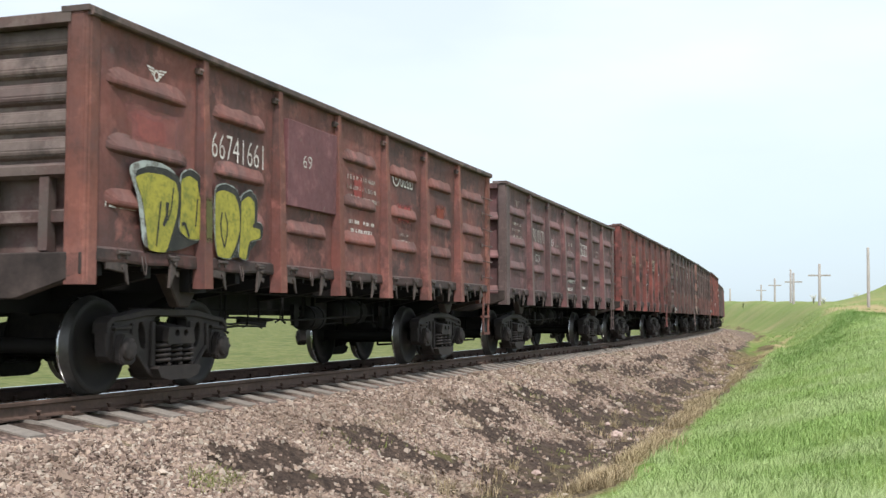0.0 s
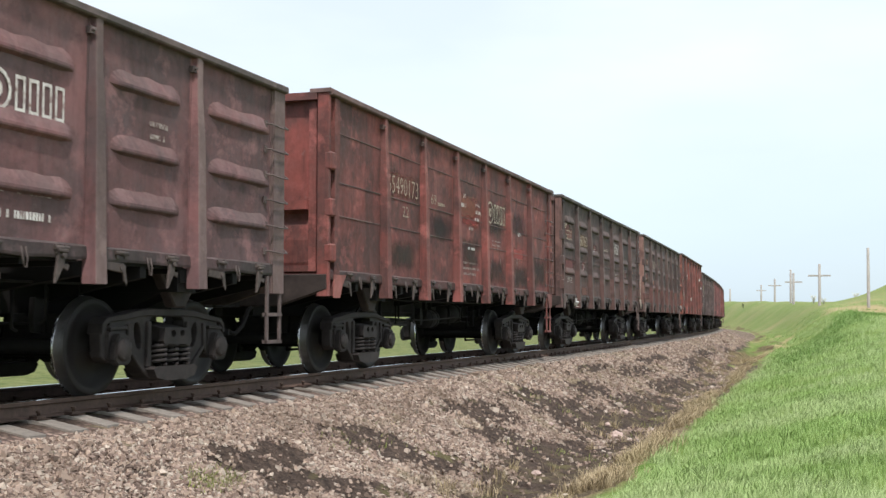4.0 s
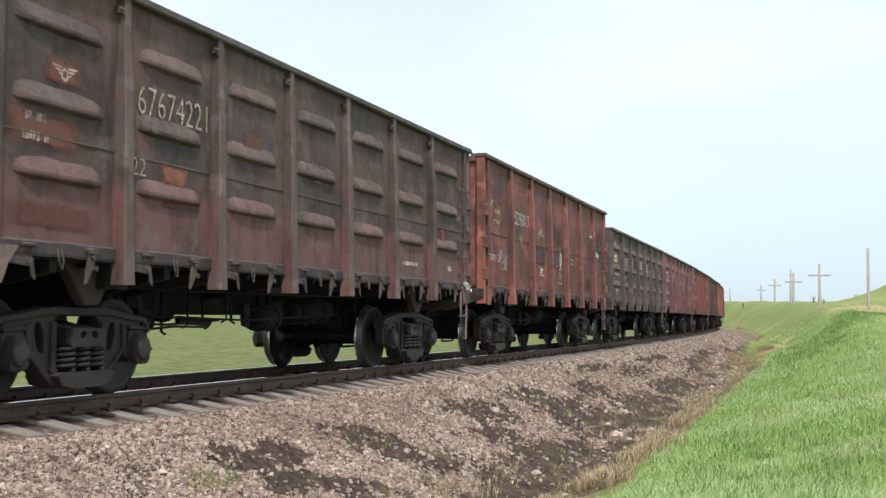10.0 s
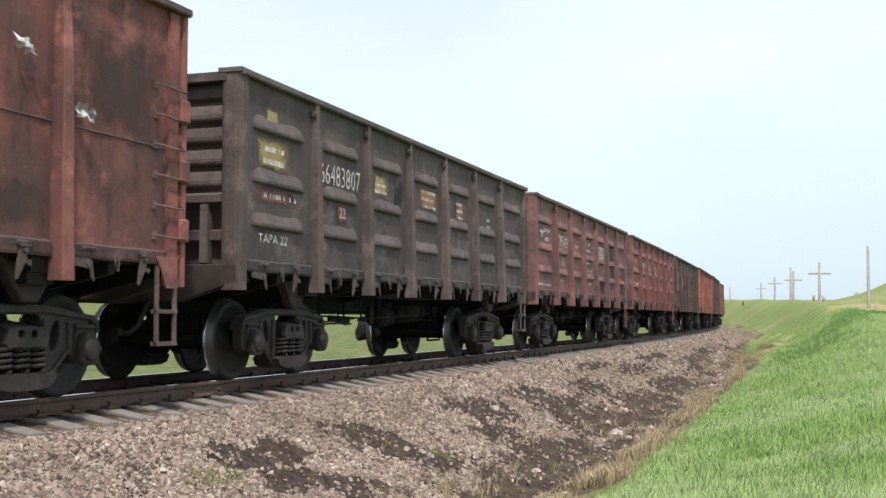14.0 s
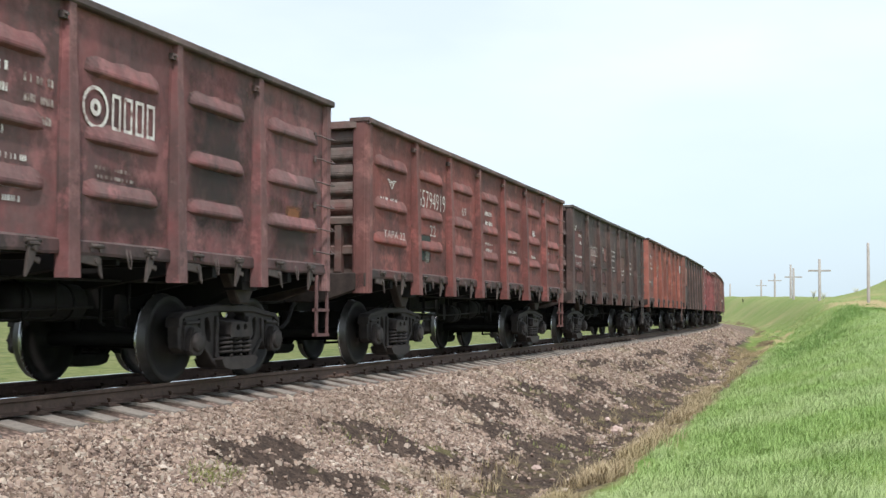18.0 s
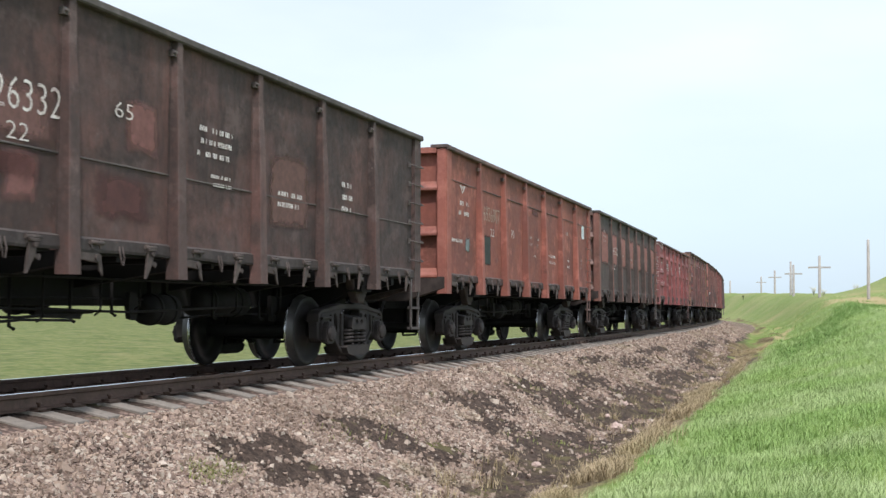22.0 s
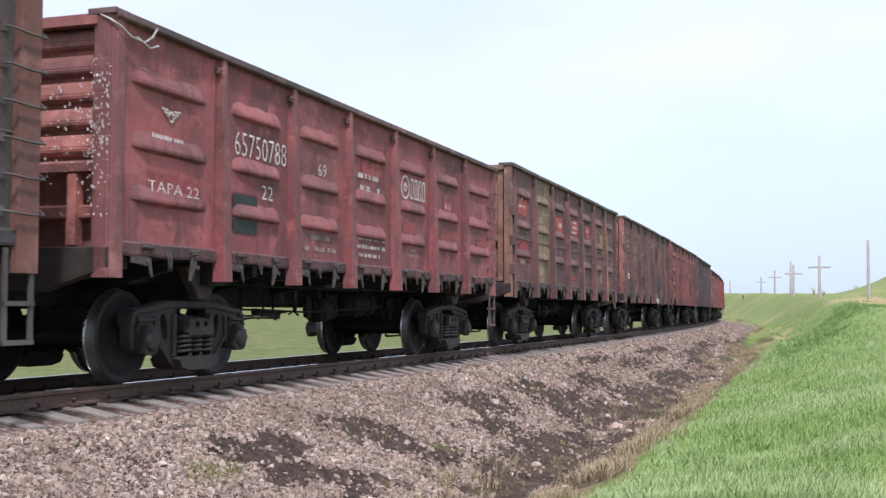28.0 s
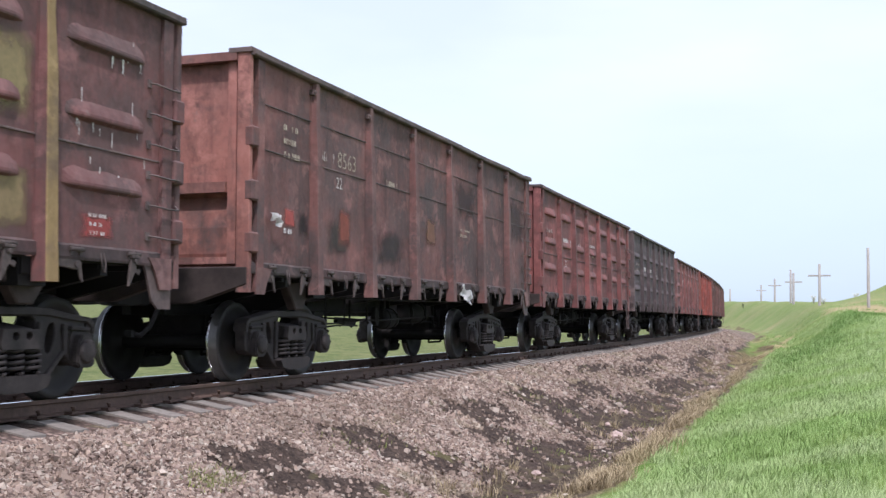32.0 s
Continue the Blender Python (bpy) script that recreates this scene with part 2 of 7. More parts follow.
# ---- lettering ----
def letters(text):
    """Text as flat mesh of unit size that stands in the y-z plane, its middle at the origin."""
    cu = bpy.data.curves.new("letters", "FONT")
    cu.body, cu.size, cu.resolution_u, cu.offset = text, 1.0, 2, -0.012
    ob = new("letters", cu)
    bpy.context.view_layer.update()
    me = bpy.data.meshes.new_from_object(ob.evaluated_get(bpy.context.evaluated_depsgraph_get()))
    bpy.data.objects.remove(ob)
    co = np.array([v.co[:] for v in me.vertices])
    lo, hi = co.min(0), co.max(0)
    for v in me.vertices:
        v.co = (0, (v.co.x - lo[0]) / (hi[0] - lo[0]) - 0.5, (v.co.y - lo[1]) / (hi[1] - lo[1]) - 0.5)
    me.materials.clear()
    me.materials.append(M_WHITE)
    me.update()
    return me


LETTERS = {w: letters(w) for w in ("66741661", "67610170", "65490173", "65293013", "66483807", "67895409", "65794919", "65326332", "66936907", "6040152", "65750788", "6768175", "8563", "67667980", "67674221",
                                   "1221", "22", "69", "65", "70", "71", "TAPA 22", "TAPA 23")}


# ---- ground ----
DITCH_S, DITCH_U = (44, 60, 67, 77, 89, 100), (3.3, 3.4, 3.9, 4.7, 5.3, 6.0)
HEIGHT_S = (-300, -30, 10, 25, 50, 62, 80, 95, 150, 220, 400, 1600)
HEIGHT_Z = (-1.5, -0.7, -0.62, -0.30, 0.45, 0.58, 1.05, 1.6, 2.9, 4.2, 6.6, 20.0)


def value_noise(x, y, seed):
    """Smooth noise from 0 to 1 on a plane."""
    def cell(i, j):
        h = np.sin(i * 127.1 + j * 311.7 + seed * 74.7) * 43758.5453
        return h - np.floor(h)
    i, j = np.floor(x), np.floor(y)
    a, b = x - i, y - j
    a, b = a * a * (3 - 2 * a), b * b * (3 - 2 * b)
    return (cell(i, j) * (1 - a) + cell(i + 1, j) * a) * (1 - b) + (cell(i, j + 1) * (1 - a) + cell(i + 1, j + 1) * a) * b


def ground_z(s, u):
    """Height of the ground over sea of the rails' zero, by the place along and across the track."""
    x, y, a = at(s)
    right = np.interp(u, (0, 0.95, 1.37, 1.43, 1.86, 3.4, 4.0, 4.5, 5.5, 7.0), (-0.165, -0.170, -0.246, -0.268, -0.345, -1.08, -1.28, -1.27, -1.0, -0.8))
    top = np.interp(s, HEIGHT_S, HEIGHT_Z)
    f = np.clip((u - 5.5) / (3.0 + np.clip(s, 0, 200) * 0.03), 0, 1)
    right = np.where(u > 5.5, -1.0 + (top + 1.0) * f * f * (3 - 2 * f), right)
    left = np.interp(-u, (0, 1.42, 1.52, 1.80, 3.6, 5, 12, 60, 300, 900), (-0.172, -0.20, -0.24, -0.26, -1.0, -1.1, -1.0, 0.2, 7.6, 25.0))
    z = np.where(u > 0, right, left) + GRADE * y
    px, py = x + np.cos(a) * u, y + np.sin(a) * u
    z = z + 2.9 * np.exp(-(((px - 6.5) / 5.2) ** 2 + ((py - 152) / 22) ** 2))
    rough = np.clip((u - 5.6) / 3, 0, 1)
    z = z + rough * (0.10 * np.sin(px * 0.9 + py * 0.31) * np.sin(py * 0.23 - px * 0.2) + 0.14 * (value_noise(px * 0.6, py * 0.30, 41) - 0.5) + 0.04 * (value_noise(px * 1.6, py * 0.9, 42) - 0.5))
    gully = np.clip((s - 40) / 20, 0, 1) * np.clip((170 - s) / 30, 0, 1) * np.exp(-((u - np.interp(s, DITCH_S, DITCH_U)) / 1.6) ** 2)
    z = z + gully * 0.5 * (value_noise(s * 0.45, u * 1.1, 43) - 0.5)
    return z


WASHOUTS = ((13.0, 2.65, 0.60, 0.48), (12.5, 2.3, 0.35, 0.18), (10.7, 2.42, 0.5, 0.26), (9.9, 2.38, 0.42, 0.24), (10.2, 2.8, 0.55, 0.22), (17.2, 2.6, 1.0, 0.38), (16.5, 3.1, 1.0, 0.34),
            (20.4, 2.4, 1.2, 0.28), (21.5, 2.9, 1.5, 0.36), (24.6, 2.7, 1.7, 0.30), (29.0, 2.05, 2.2, 0.18), (32.2, 2.5, 2.4, 0.28), (38.0, 2.2, 3.2, 0.20), (44.0, 3.2, 4.5, 0.35), (13.6, 3.2, 0.8, 0.25), (55.0, 2.6, 6.0, 0.3),
            (15.9, 3.90, 1.7, 0.48), (21.5, 3.65, 2.7, 0.50), (27.0, 3.55, 2.8, 0.44), (33.5, 3.4, 4.0, 0.34), (13.2, 4.2, 1.0, 0.30), (42.0, 3.7, 4.0, 0.3),
            (17.3, 4.30, 1.8, 0.30), (13.2, 4.70, 1.0, 0.26), (19.8, 4.35, 1.8, 0.25), (23.7, 4.0, 2.6, 0.35), (47.5, 3.0, 5.0, 0.35))


def earth_share(s, u):
    """How much dark washed-out earth lies between the stones."""
    e = np.zeros_like(s)
    n1 = value_noise(s * 1.1, u * 1.9, 1) - 0.5
    n2 = value_noise(s * 4.1 + u * 1.7, u * 5.3, 2) - 0.5
    n3 = value_noise(s * 11.0, u * 12.0, 3) - 0.5
    for c, v, rs, ru in WASHOUTS:
        d = np.hypot((s - c - 0.5 * (u - v)) / rs, (u - v) / ru)
        e = np.maximum(e, 1.5 - 0.85 * d)
    low = np.clip((u - 3.40) / 0.4, -2.2, 1) + np.clip((5.3 - u) / 0.35, -2, 0)
    e = np.maximum(e, 0.52 + 0.55 * low + n1 * 1.2 + n2 * 0.6)
    e = np.clip(e + n1 * 0.55 + n2 * 0.85 + n3 * 0.5, 0, 1) * (u > 1.75)
    return np.where(np.abs(u) < 1.40, 0.62, e)


def straw_share(s, u):
    """Where last year's dry grass lies: on the far bank, and along the far ditch."""
    n1 = value_noise(s * 0.09, u * 0.35, 7) - 0.5
    bank = 1.1 - np.hypot((s - 108) / 27, (u - 14.0) / 4.2) + n1 * 0.9 + 0.8 * (value_noise(s * 0.35, u * 0.8, 44) - 0.5)
    side = u - np.interp(s, DITCH_S, DITCH_U)
    edge = np.clip(1.1 - np.abs(side - 0.85) / 0.7, 0, 1) * (s > 40) * (s < 100) + n1 * 0.5 + 0.9 * (value_noise(s * 0.5, u * 1.6, 45) - 0.5)
    return np.clip(np.maximum(bank, edge * (np.abs(side) < 2)), 0, 1)


SHOULDER_S, SHOULDER_U = (95, 108, 134, 171, 214, 300), (3.2, 3.5, 5.0, 6.0, 6.5, 6.8)


def mud_share(s, u):
    """The dark wet line of the far ditch and the dark foot of the far embankment."""
    n1 = 1.5 * (value_noise(s * 0.28, u * 1.3, 17) - 0.5) + 0.9 * (value_noise(s * 0.9, u * 3.5, 18) - 0.5)
    ditch = np.clip(1.2 - np.abs(u - np.interp(s, DITCH_S, DITCH_U)) / 0.6, 0, 1) * (s > 44) * (s < 93)
    foot = np.clip(1.15 - np.abs(u - np.interp(s, SHOULDER_S, SHOULDER_U) - 0.55) / 0.6, 0, 1) * (s > 106) * (s < 260)
    return np.clip(np.maximum(ditch, 0.75 * foot) + n1 * (np.maximum(ditch, foot) > 0.05) - 0.1, 0, 1)


def gravel_share(s, u):
    """The far embankment's stone shoulder."""
    return np.clip((np.interp(s, SHOULDER_S, SHOULDER_U) + 0.1 - u) / 0.25, 0, 1) * (s > 97) * (u > 1.5)


def lush_share(s, u):
    """Longer, darker grass along the shoulder of the bank."""
    n1 = value_noise(s * 0.16, u * 0.6, 19) - 0.5
    n2 = value_noise(s * 0.5, u * 1.9, 20) - 0.5
    return np.clip(1.0 - np.abs(u - np.interp(s, (40, 73, 90), (6.0, 8.6, 11.8))) / 2.2 + n1 * 1.1 + n2 * 0.8, 0, 1) * np.clip((s - 34) / 14, 0, 1) * np.clip((100 - s) / 14, 0, 1)


def ground_material():
    m, n, l, b = nodes_of("bank_soil_and_grass")
    tc, sep = n.new("ShaderNodeTexCoord"), n.new("ShaderNodeSeparateXYZ")
    uv = n.new("ShaderNodeUVMap")
    l.new(uv.outputs[0], sep.inputs[0])
    pos = tc.outputs["Object"]
    wob = noisy(n, l, pos, 0.55, 5, 0.6)
    add = n.new("ShaderNodeMath")
    add.operation = "MULTIPLY_ADD"
    add.inputs[1].default_value, add.inputs[2].default_value = 1.3, -0.65
    l.new(wob, add.inputs[0])
    across = n.new("ShaderNodeMath")
    l.new(sep.outputs[0], across.inputs[0])
    l.new(add.outputs[0], across.inputs[1])
    across = across.outputs[0]
    # broken stone
    vor = n.new("ShaderNodeTexVoronoi")
    vor.inputs["Scale"].default_value = 17
    l.new(pos, vor.inputs["Vector"])
    hsv = n.new("ShaderNodeSeparateColor")
    l.new(vor.outputs["Color"], hsv.inputs[0])
    stone = mixer(n, l, hsv.outputs[0], (0.27, 0.185, 0.15), (0.47, 0.35, 0.285))
    stone = mixer(n, l, ramp(n, l, vor.outputs["Distance"], 0.25, 0.6), stone, (0.13, 0.095, 0.08))
    # dark earth washed through the stone
    earth = mixer(n, l, ramp(n, l, noisy(n, l, pos, 6, 6, 0.75), 0.38, 0.64), (0.030, 0.022, 0.018), (0.100, 0.072, 0.056))
    earth = mixer(n, l, ramp(n, l, noisy(n, l, pos, 34, 4, 0.7), 0.52, 0.64, 0, 0.6), earth, (0.17, 0.125, 0.10))
    earth = mixer(n, l, ramp(n, l, noisy(n, l, pos, 22, 4, 0.7), 0.48, 0.36, 0, 0.7), earth, (0.022, 0.016, 0.013))
    share = n.new("ShaderNodeAttribute")
    share.attribute_name = "earth"
    c = mixer(n, l, ramp(n, l, share.outputs["Fac"], 0.25, 0.6), stone, earth)
    # moss and weeds on the slope, dry grass in the ditch, grass on the bank
    c = mixer(n, l, ramp(n, l, noisy(n, l, pos, 1.7, 5, 0.65), 0.60, 0.68, 0, 0.5), c, (0.16, 0.15, 0.06))
    dry = mixer(n, l, noisy(n, l, pos, 18, 5, 0.7), (0.11, 0.085, 0.050), (0.36, 0.285, 0.165))
    bits = n.new("ShaderNodeMath")
    bits.operation = "MULTIPLY"
    l.new(ramp(n, l, across, 4.85, 5.15), bits.inputs[0])
    l.new(ramp(n, l, noisy(n, l, pos, 2.3, 6, 0.7), 0.40, 0.54, 0.15, 1.0), bits.inputs[1])
    c = mixer(n, l, bits.outputs[0], c, dry)
    # moss and rotting straw among the mud of the ditch floor
    floor = n.new("ShaderNodeMath")
    floor.operation = "MULTIPLY"
    l.new(ramp(n, l, across, 3.3, 3.9), floor.inputs[0])
    l.new(ramp(n, l, noisy(n, l, pos, 1.35, 7, 0.74), 0.50, 0.62, 0, 0.6), floor.inputs[1])
    c = mixer(n, l, floor.outputs[0], c, mixer(n, l, noisy(n, l, pos, 26, 4, 0.7), (0.10, 0.095, 0.04), (0.24, 0.19, 0.105)))
    big = noisy(n, l, pos, 0.16, 4, 0.6)
    grass = mixer(n, l, ramp(n, l, big, 0.38, 0.66), (0.115, 0.22, 0.037), (0.245, 0.33, 0.085))
    grass = mixer(n, l, ramp(n, l, noisy(n, l, pos, 7, 6, 0.75), 0.35, 0.7), grass, (0.14, 0.20, 0.04))
    grass = mixer(n, l, ramp(n, l, noisy(n, l, pos, 1.1, 7, 0.72), 0.46, 0.62, 0, 0.65), grass, (0.085, 0.165, 0.032))
    grass = mixer(n, l, ramp(n, l, noisy(n, l, pos, 0.5, 7, 0.74), 0.55, 0.68, 0, 0.6), grass, (0.30, 0.30, 0.12))
    grass = mixer(n, l, ramp(n, l, noisy(n, l, pos, 0.06, 4, 0.6), 0.56, 0.66, 0, 0.75), grass, (0.34, 0.27, 0.13))
    old = n.new("ShaderNodeAttribute")
    old.attribute_name = "straw"
    # distance haze put into the grass colour, stronger farther along the line
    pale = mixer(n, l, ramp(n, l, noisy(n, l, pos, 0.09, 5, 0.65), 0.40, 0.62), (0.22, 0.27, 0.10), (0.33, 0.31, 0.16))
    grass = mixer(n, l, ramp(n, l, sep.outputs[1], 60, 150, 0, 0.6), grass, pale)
    grass = mixer(n, l, ramp(n, l, old.outputs["Fac"], 0.25, 0.8, 0, 0.85), grass, (0.40, 0.31, 0.17))
    # far along, grass has grown over the ditch
    green = ramp(n, l, sep.outputs[1], 44, 62, -0.25, 0.22)
    g2 = n.new("ShaderNodeMath")
    l.new(green, g2.inputs[0])
    l.new(noisy(n, l, pos, 0.45, 5, 0.7), g2.inputs[1])
    verge = mixer(n, l, ramp(n, l, g2.outputs[0], 0.50, 0.58), c, grass)
    c = mixer(n, l, ramp(n, l, across, 3.4, 3.9), c, verge)
    lush = n.new("ShaderNodeAttribute")
    lush.attribute_name = "lush"
    grass = mixer(n, l, ramp(n, l, lush.outputs["Fac"], 0.25, 0.75, 0, 0.8), grass, (0.075, 0.165, 0.026))
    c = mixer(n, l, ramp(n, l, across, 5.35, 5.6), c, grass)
    bank_mud = mixer(n, l, ramp(n, l, noisy(n, l, pos, 1.6, 6, 0.72), 0.40, 0.62), (0.085, 0.055, 0.036), (0.21, 0.16, 0.085))
    for name, tone, lo, hi in (("gravel", stone, 0.3, 0.7), ("mud", bank_mud, 0.20, 0.85)):
        where = n.new("ShaderNodeAttribute")
        where.attribute_name = name
        c = mixer(n, l, ramp(n, l, where.outputs["Fac"], lo, hi, 0, 0.9), c, tone)
    field = mixer(n, l, ramp(n, l, noisy(n, l, pos, 2.4, 7, 0.78), 0.40, 0.62), (0.095, 0.13, 0.036), (0.21, 0.215, 0.085))
    field = mixer(n, l, ramp(n, l, noisy(n, l, pos, 0.8, 7, 0.8), 0.50, 0.62, 0, 0.7), field, (0.055, 0.085, 0.024))
    field = mixer(n, l, ramp(n, l, noisy(n, l, pos, 0.45, 7, 0.8), 0.54, 0.66, 0, 0.6), field, (0.26, 0.23, 0.11))
    c = mixer(n, l, ramp(n, l, across, -2.2, -3.0), c, field)
    l.new(c, b.inputs["Base Color"])
    b.inputs["Roughness"].default_value = 0.95
    b.inputs["Specular IOR Level"].default_value = 0.15
    h = mixer(n, l, 0.5, noisy(n, l, pos, 14, 6, 0.75), vor.outputs["Distance"])
    bump(n, l, b, h, 0.9, 0.05)
    return m


def build_ground():
    ss = np.concatenate([np.arange(-300, -20, 20), np.arange(-20, 6, 0.5), np.arange(6, 36, 0.14), np.arange(36, 60, 0.4), np.arange(60, 170, 0.8), np.arange(170, 300, 3), np.arange(300, 420, 12), np.arange(420, 1600, 60)])
    uu = np.concatenate([-np.geomspace(900, 7, 26), np.arange(-6, -1, 0.5), np.arange(-1, 1.4, 0.3), np.arange(1.4, 6, 0.1), np.arange(6, 20.01, 0.25), np.arange(20.5, 34, 0.6), 34 + np.geomspace(0.8, 1400, 30)])
    sg, ug = np.meshgrid(ss, uu, indexing="ij")
    x, y, a = at(sg)
    rng = np.random.default_rng(3)
    z = ground_z(sg, ug) + rng.normal(0, 0.012, sg.shape) * (np.abs(ug) > 1.6) * (np.abs(ug) < 6) * (sg < 60)
    co = np.stack([x + np.cos(a) * ug, y + np.sin(a) * ug, z], -1).reshape(-1, 3)
    ni, nj = sg.shape
    idx = np.arange(ni * nj).reshape(ni, nj)
    quads = np.stack([idx[:-1, :-1], idx[:-1, 1:], idx[1:, 1:], idx[1:, :-1]], -1).reshape(-1, 4)
    me = bpy.data.meshes.new("ground")
    me.from_pydata(co.tolist(), [], quads.tolist())
    dark = me.attributes.new("earth", "FLOAT", "POINT")
    dark.data.foreach_set("value", earth_share(sg, ug).astype(np.float32).reshape(-1))
    dead = me.attributes.new("straw", "FLOAT", "POINT")
    dead.data.foreach_set("value", straw_share(sg, ug).astype(np.float32).reshape(-1))
    for name, f in (("mud", mud_share), ("gravel", gravel_share), ("lush", lush_share)):
        more = me.attributes.new(name, "FLOAT", "POINT")
        more.data.foreach_set("value", f(sg, ug).astype(np.float32).reshape(-1))
    layer = me.uv_layers.new(name="across_and_along")
    pair = np.stack([ug, sg], -1).reshape(-1, 2)[quads.reshape(-1)]
    layer.data.foreach_set("uv", pair.astype(np.float32).reshape(-1))
    me.polygons.foreach_set("use_smooth", np.ones(len(quads), bool))
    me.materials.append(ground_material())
    tagged(new("ground", me), "stony slope, muddy ditch and green grass bank beside the line", "ground", kind="structure")


build_ground()


# ---- track ----
def build_track():
    base = new("railway_track")
    tagged(base, "single curved railway track on concrete sleepers in stone ballast", "railway track", kind="structure")
    half = [(0.07, -0.157), (0.07, -0.146), (0.012, -0.13), (0.009, -0.048), (0.036, -0.038), (0.037, -0.008), (0.028, 0.0)]
    prof = [(-y, z) for y, z in half] + half[::-1]
    ss = np.concatenate([np.arange(-30, 60, 0.5), np.arange(60, 330, 2.0)])
    for side in (-0.7975, 0.7975):
        rows = np.stack([on_track(ss, np.full_like(ss, side + y), np.full_like(ss, z)) for y, z in prof], 1)
        n, k = rows.shape[:2]
        idx = np.arange(n * k).reshape(n, k)
        quads = np.stack([idx[:-1], np.roll(idx, -1, 1)[:-1], np.roll(idx, -1, 1)[1:], idx[1:]], -1).reshape(-1, 4)
        me = bpy.data.meshes.new("rail")
        me.from_pydata(rows.reshape(-1, 3).tolist(), [], quads.tolist())
        me.materials.append(M_RAIL)
        me.materials.append(M_RAILTOP)
        mi = np.zeros((n - 1, k), np.int32)
        mi[:, 6] = 1
        me.polygons.foreach_set("material_index", mi.reshape(-1))
        child("rail", me, base, None, "rusty steel rail with a polished top")
    bm = bmesh.new()
    prism(bm, [(-1.37, -0.33), (1.37, -0.33), (1.37, -0.238), (0.92, -0.158), (0.55, -0.157), (0.45, -0.19), (-0.45, -0.19), (-0.55, -0.157), (-0.92, -0.158), (-1.37, -0.238)], -0.11, 0.11, "y")
    bmesh.ops.bevel(bm, geom=[e for e in bm.edges if abs(e.verts[0].co.x - e.verts[1].co.x) > 0.2 and e.verts[0].co.z > -0.3], offset=0.006, segments=1, affect="EDGES")
    sleeper = baked("sleeper", bm, M_SLEEPER)
    bm = bmesh.new()
    for sg in (-1, 1):
        box(bm, 0.79 - 0.19, 0.79 + 0.19, -0.09, 0.09, -0.164, -0.150)
        x = 0.7975 + sg * 0.105
        box(bm, x - 0.045, x + 0.045, -0.06, 0.06, -0.152, -0.128)
        lathe(bm, [(-0.14, 0.015), (-0.10, 0.015), (-0.10, 0.024), (-0.082, 0.024)], 8, "z", (x + sg * 0.01, 0, 0))
    clip = baked("rail_fastening", bm, M_RAIL)
    rng = random.Random(5)
    for i in range(-10, 236):
        s = i * 0.5435 + 0.06
        m = track_pose(s, 0.2) @ pose(rng.uniform(-0.03, 0.03), 0, 0, 0, 0, rng.uniform(-0.6, 0.6))
        ob = child("sleeper", sleeper, base, m)
        if 5 < s < 42:
            child("rail_fastening", clip, ob)
            child("rail_fastening", clip, ob, pose(0, 0, 0, 0, 0, 180))


build_track()

# ---- running gear, shared by all wagons ----
def wheel_mesh():
    bm = bmesh.new()
    prof = [(-0.10, 0.02), (-0.10, 0.11), (-0.03, 0.13), (-0.02, 0.36), (-0.07, 0.40), (-0.07, 0.49), (-0.055, 0.505), (-0.04, 0.50), (-0.03, 0.478), (0.055, 0.472),
            (0.062, 0.465), (0.062, 0.40), (0.02, 0.375), (0.015, 0.16), (0.06, 0.13), (0.06, 0.02)]
    mats = [0] * 15
    mats[5], mats[6], mats[7], mats[8] = 2, 2, 1, 1
    lathe(bm, prof, 44, "x", mats=mats)
    return baked("wheel", bm, M_WHEEL, M_TREAD, M_BRIGHT)


def axle_mesh():
    bm = bmesh.new()
    lathe(bm, [(-1.10, 0.065), (-0.86, 0.065), (-0.85, 0.095), (-0.66, 0.095), (-0.5, 0.08), (0.5, 0.08), (0.66, 0.095), (0.85, 0.095), (0.86, 0.065), (1.10, 0.065)], 18, "x")
    return baked("axle", bm, M_DARK)


def plate(bm, loops, a, b):
    """A plate with windows: the first loop is its outline, the rest are holes; (y, z) points, from x = a to b."""
    edges = []
    for pts in loops:
        vs = [bm.verts.new((a, y, z)) for y, z in pts]
        edges += [bm.edges.new((vs[i], vs[(i + 1) % len(vs)])) for i in range(len(vs))]
    made = bmesh.ops.triangle_fill(bm, use_beauty=True, use_dissolve=False, edges=edges)
    faces = [g for g in made["geom"] if isinstance(g, bmesh.types.BMFace)]
    out = bmesh.ops.extrude_face_region(bm, geom=faces)
    bmesh.ops.translate(bm, verts=[g for g in out["geom"] if isinstance(g, bmesh.types.BMVert)], vec=(b - a, 0, 0))


def mirrored(half):
    return half + [(-y, z) for y, z in half[::-1]]


def oval(cy, cz, ry, rz, n=12, lean=0.0):
    return [(cy + ry * math.cos(2 * math.pi * k / n) + lean * math.sin(2 * math.pi * k / n), cz + rz * math.sin(2 * math.pi * k / n)) for k in range(n)]


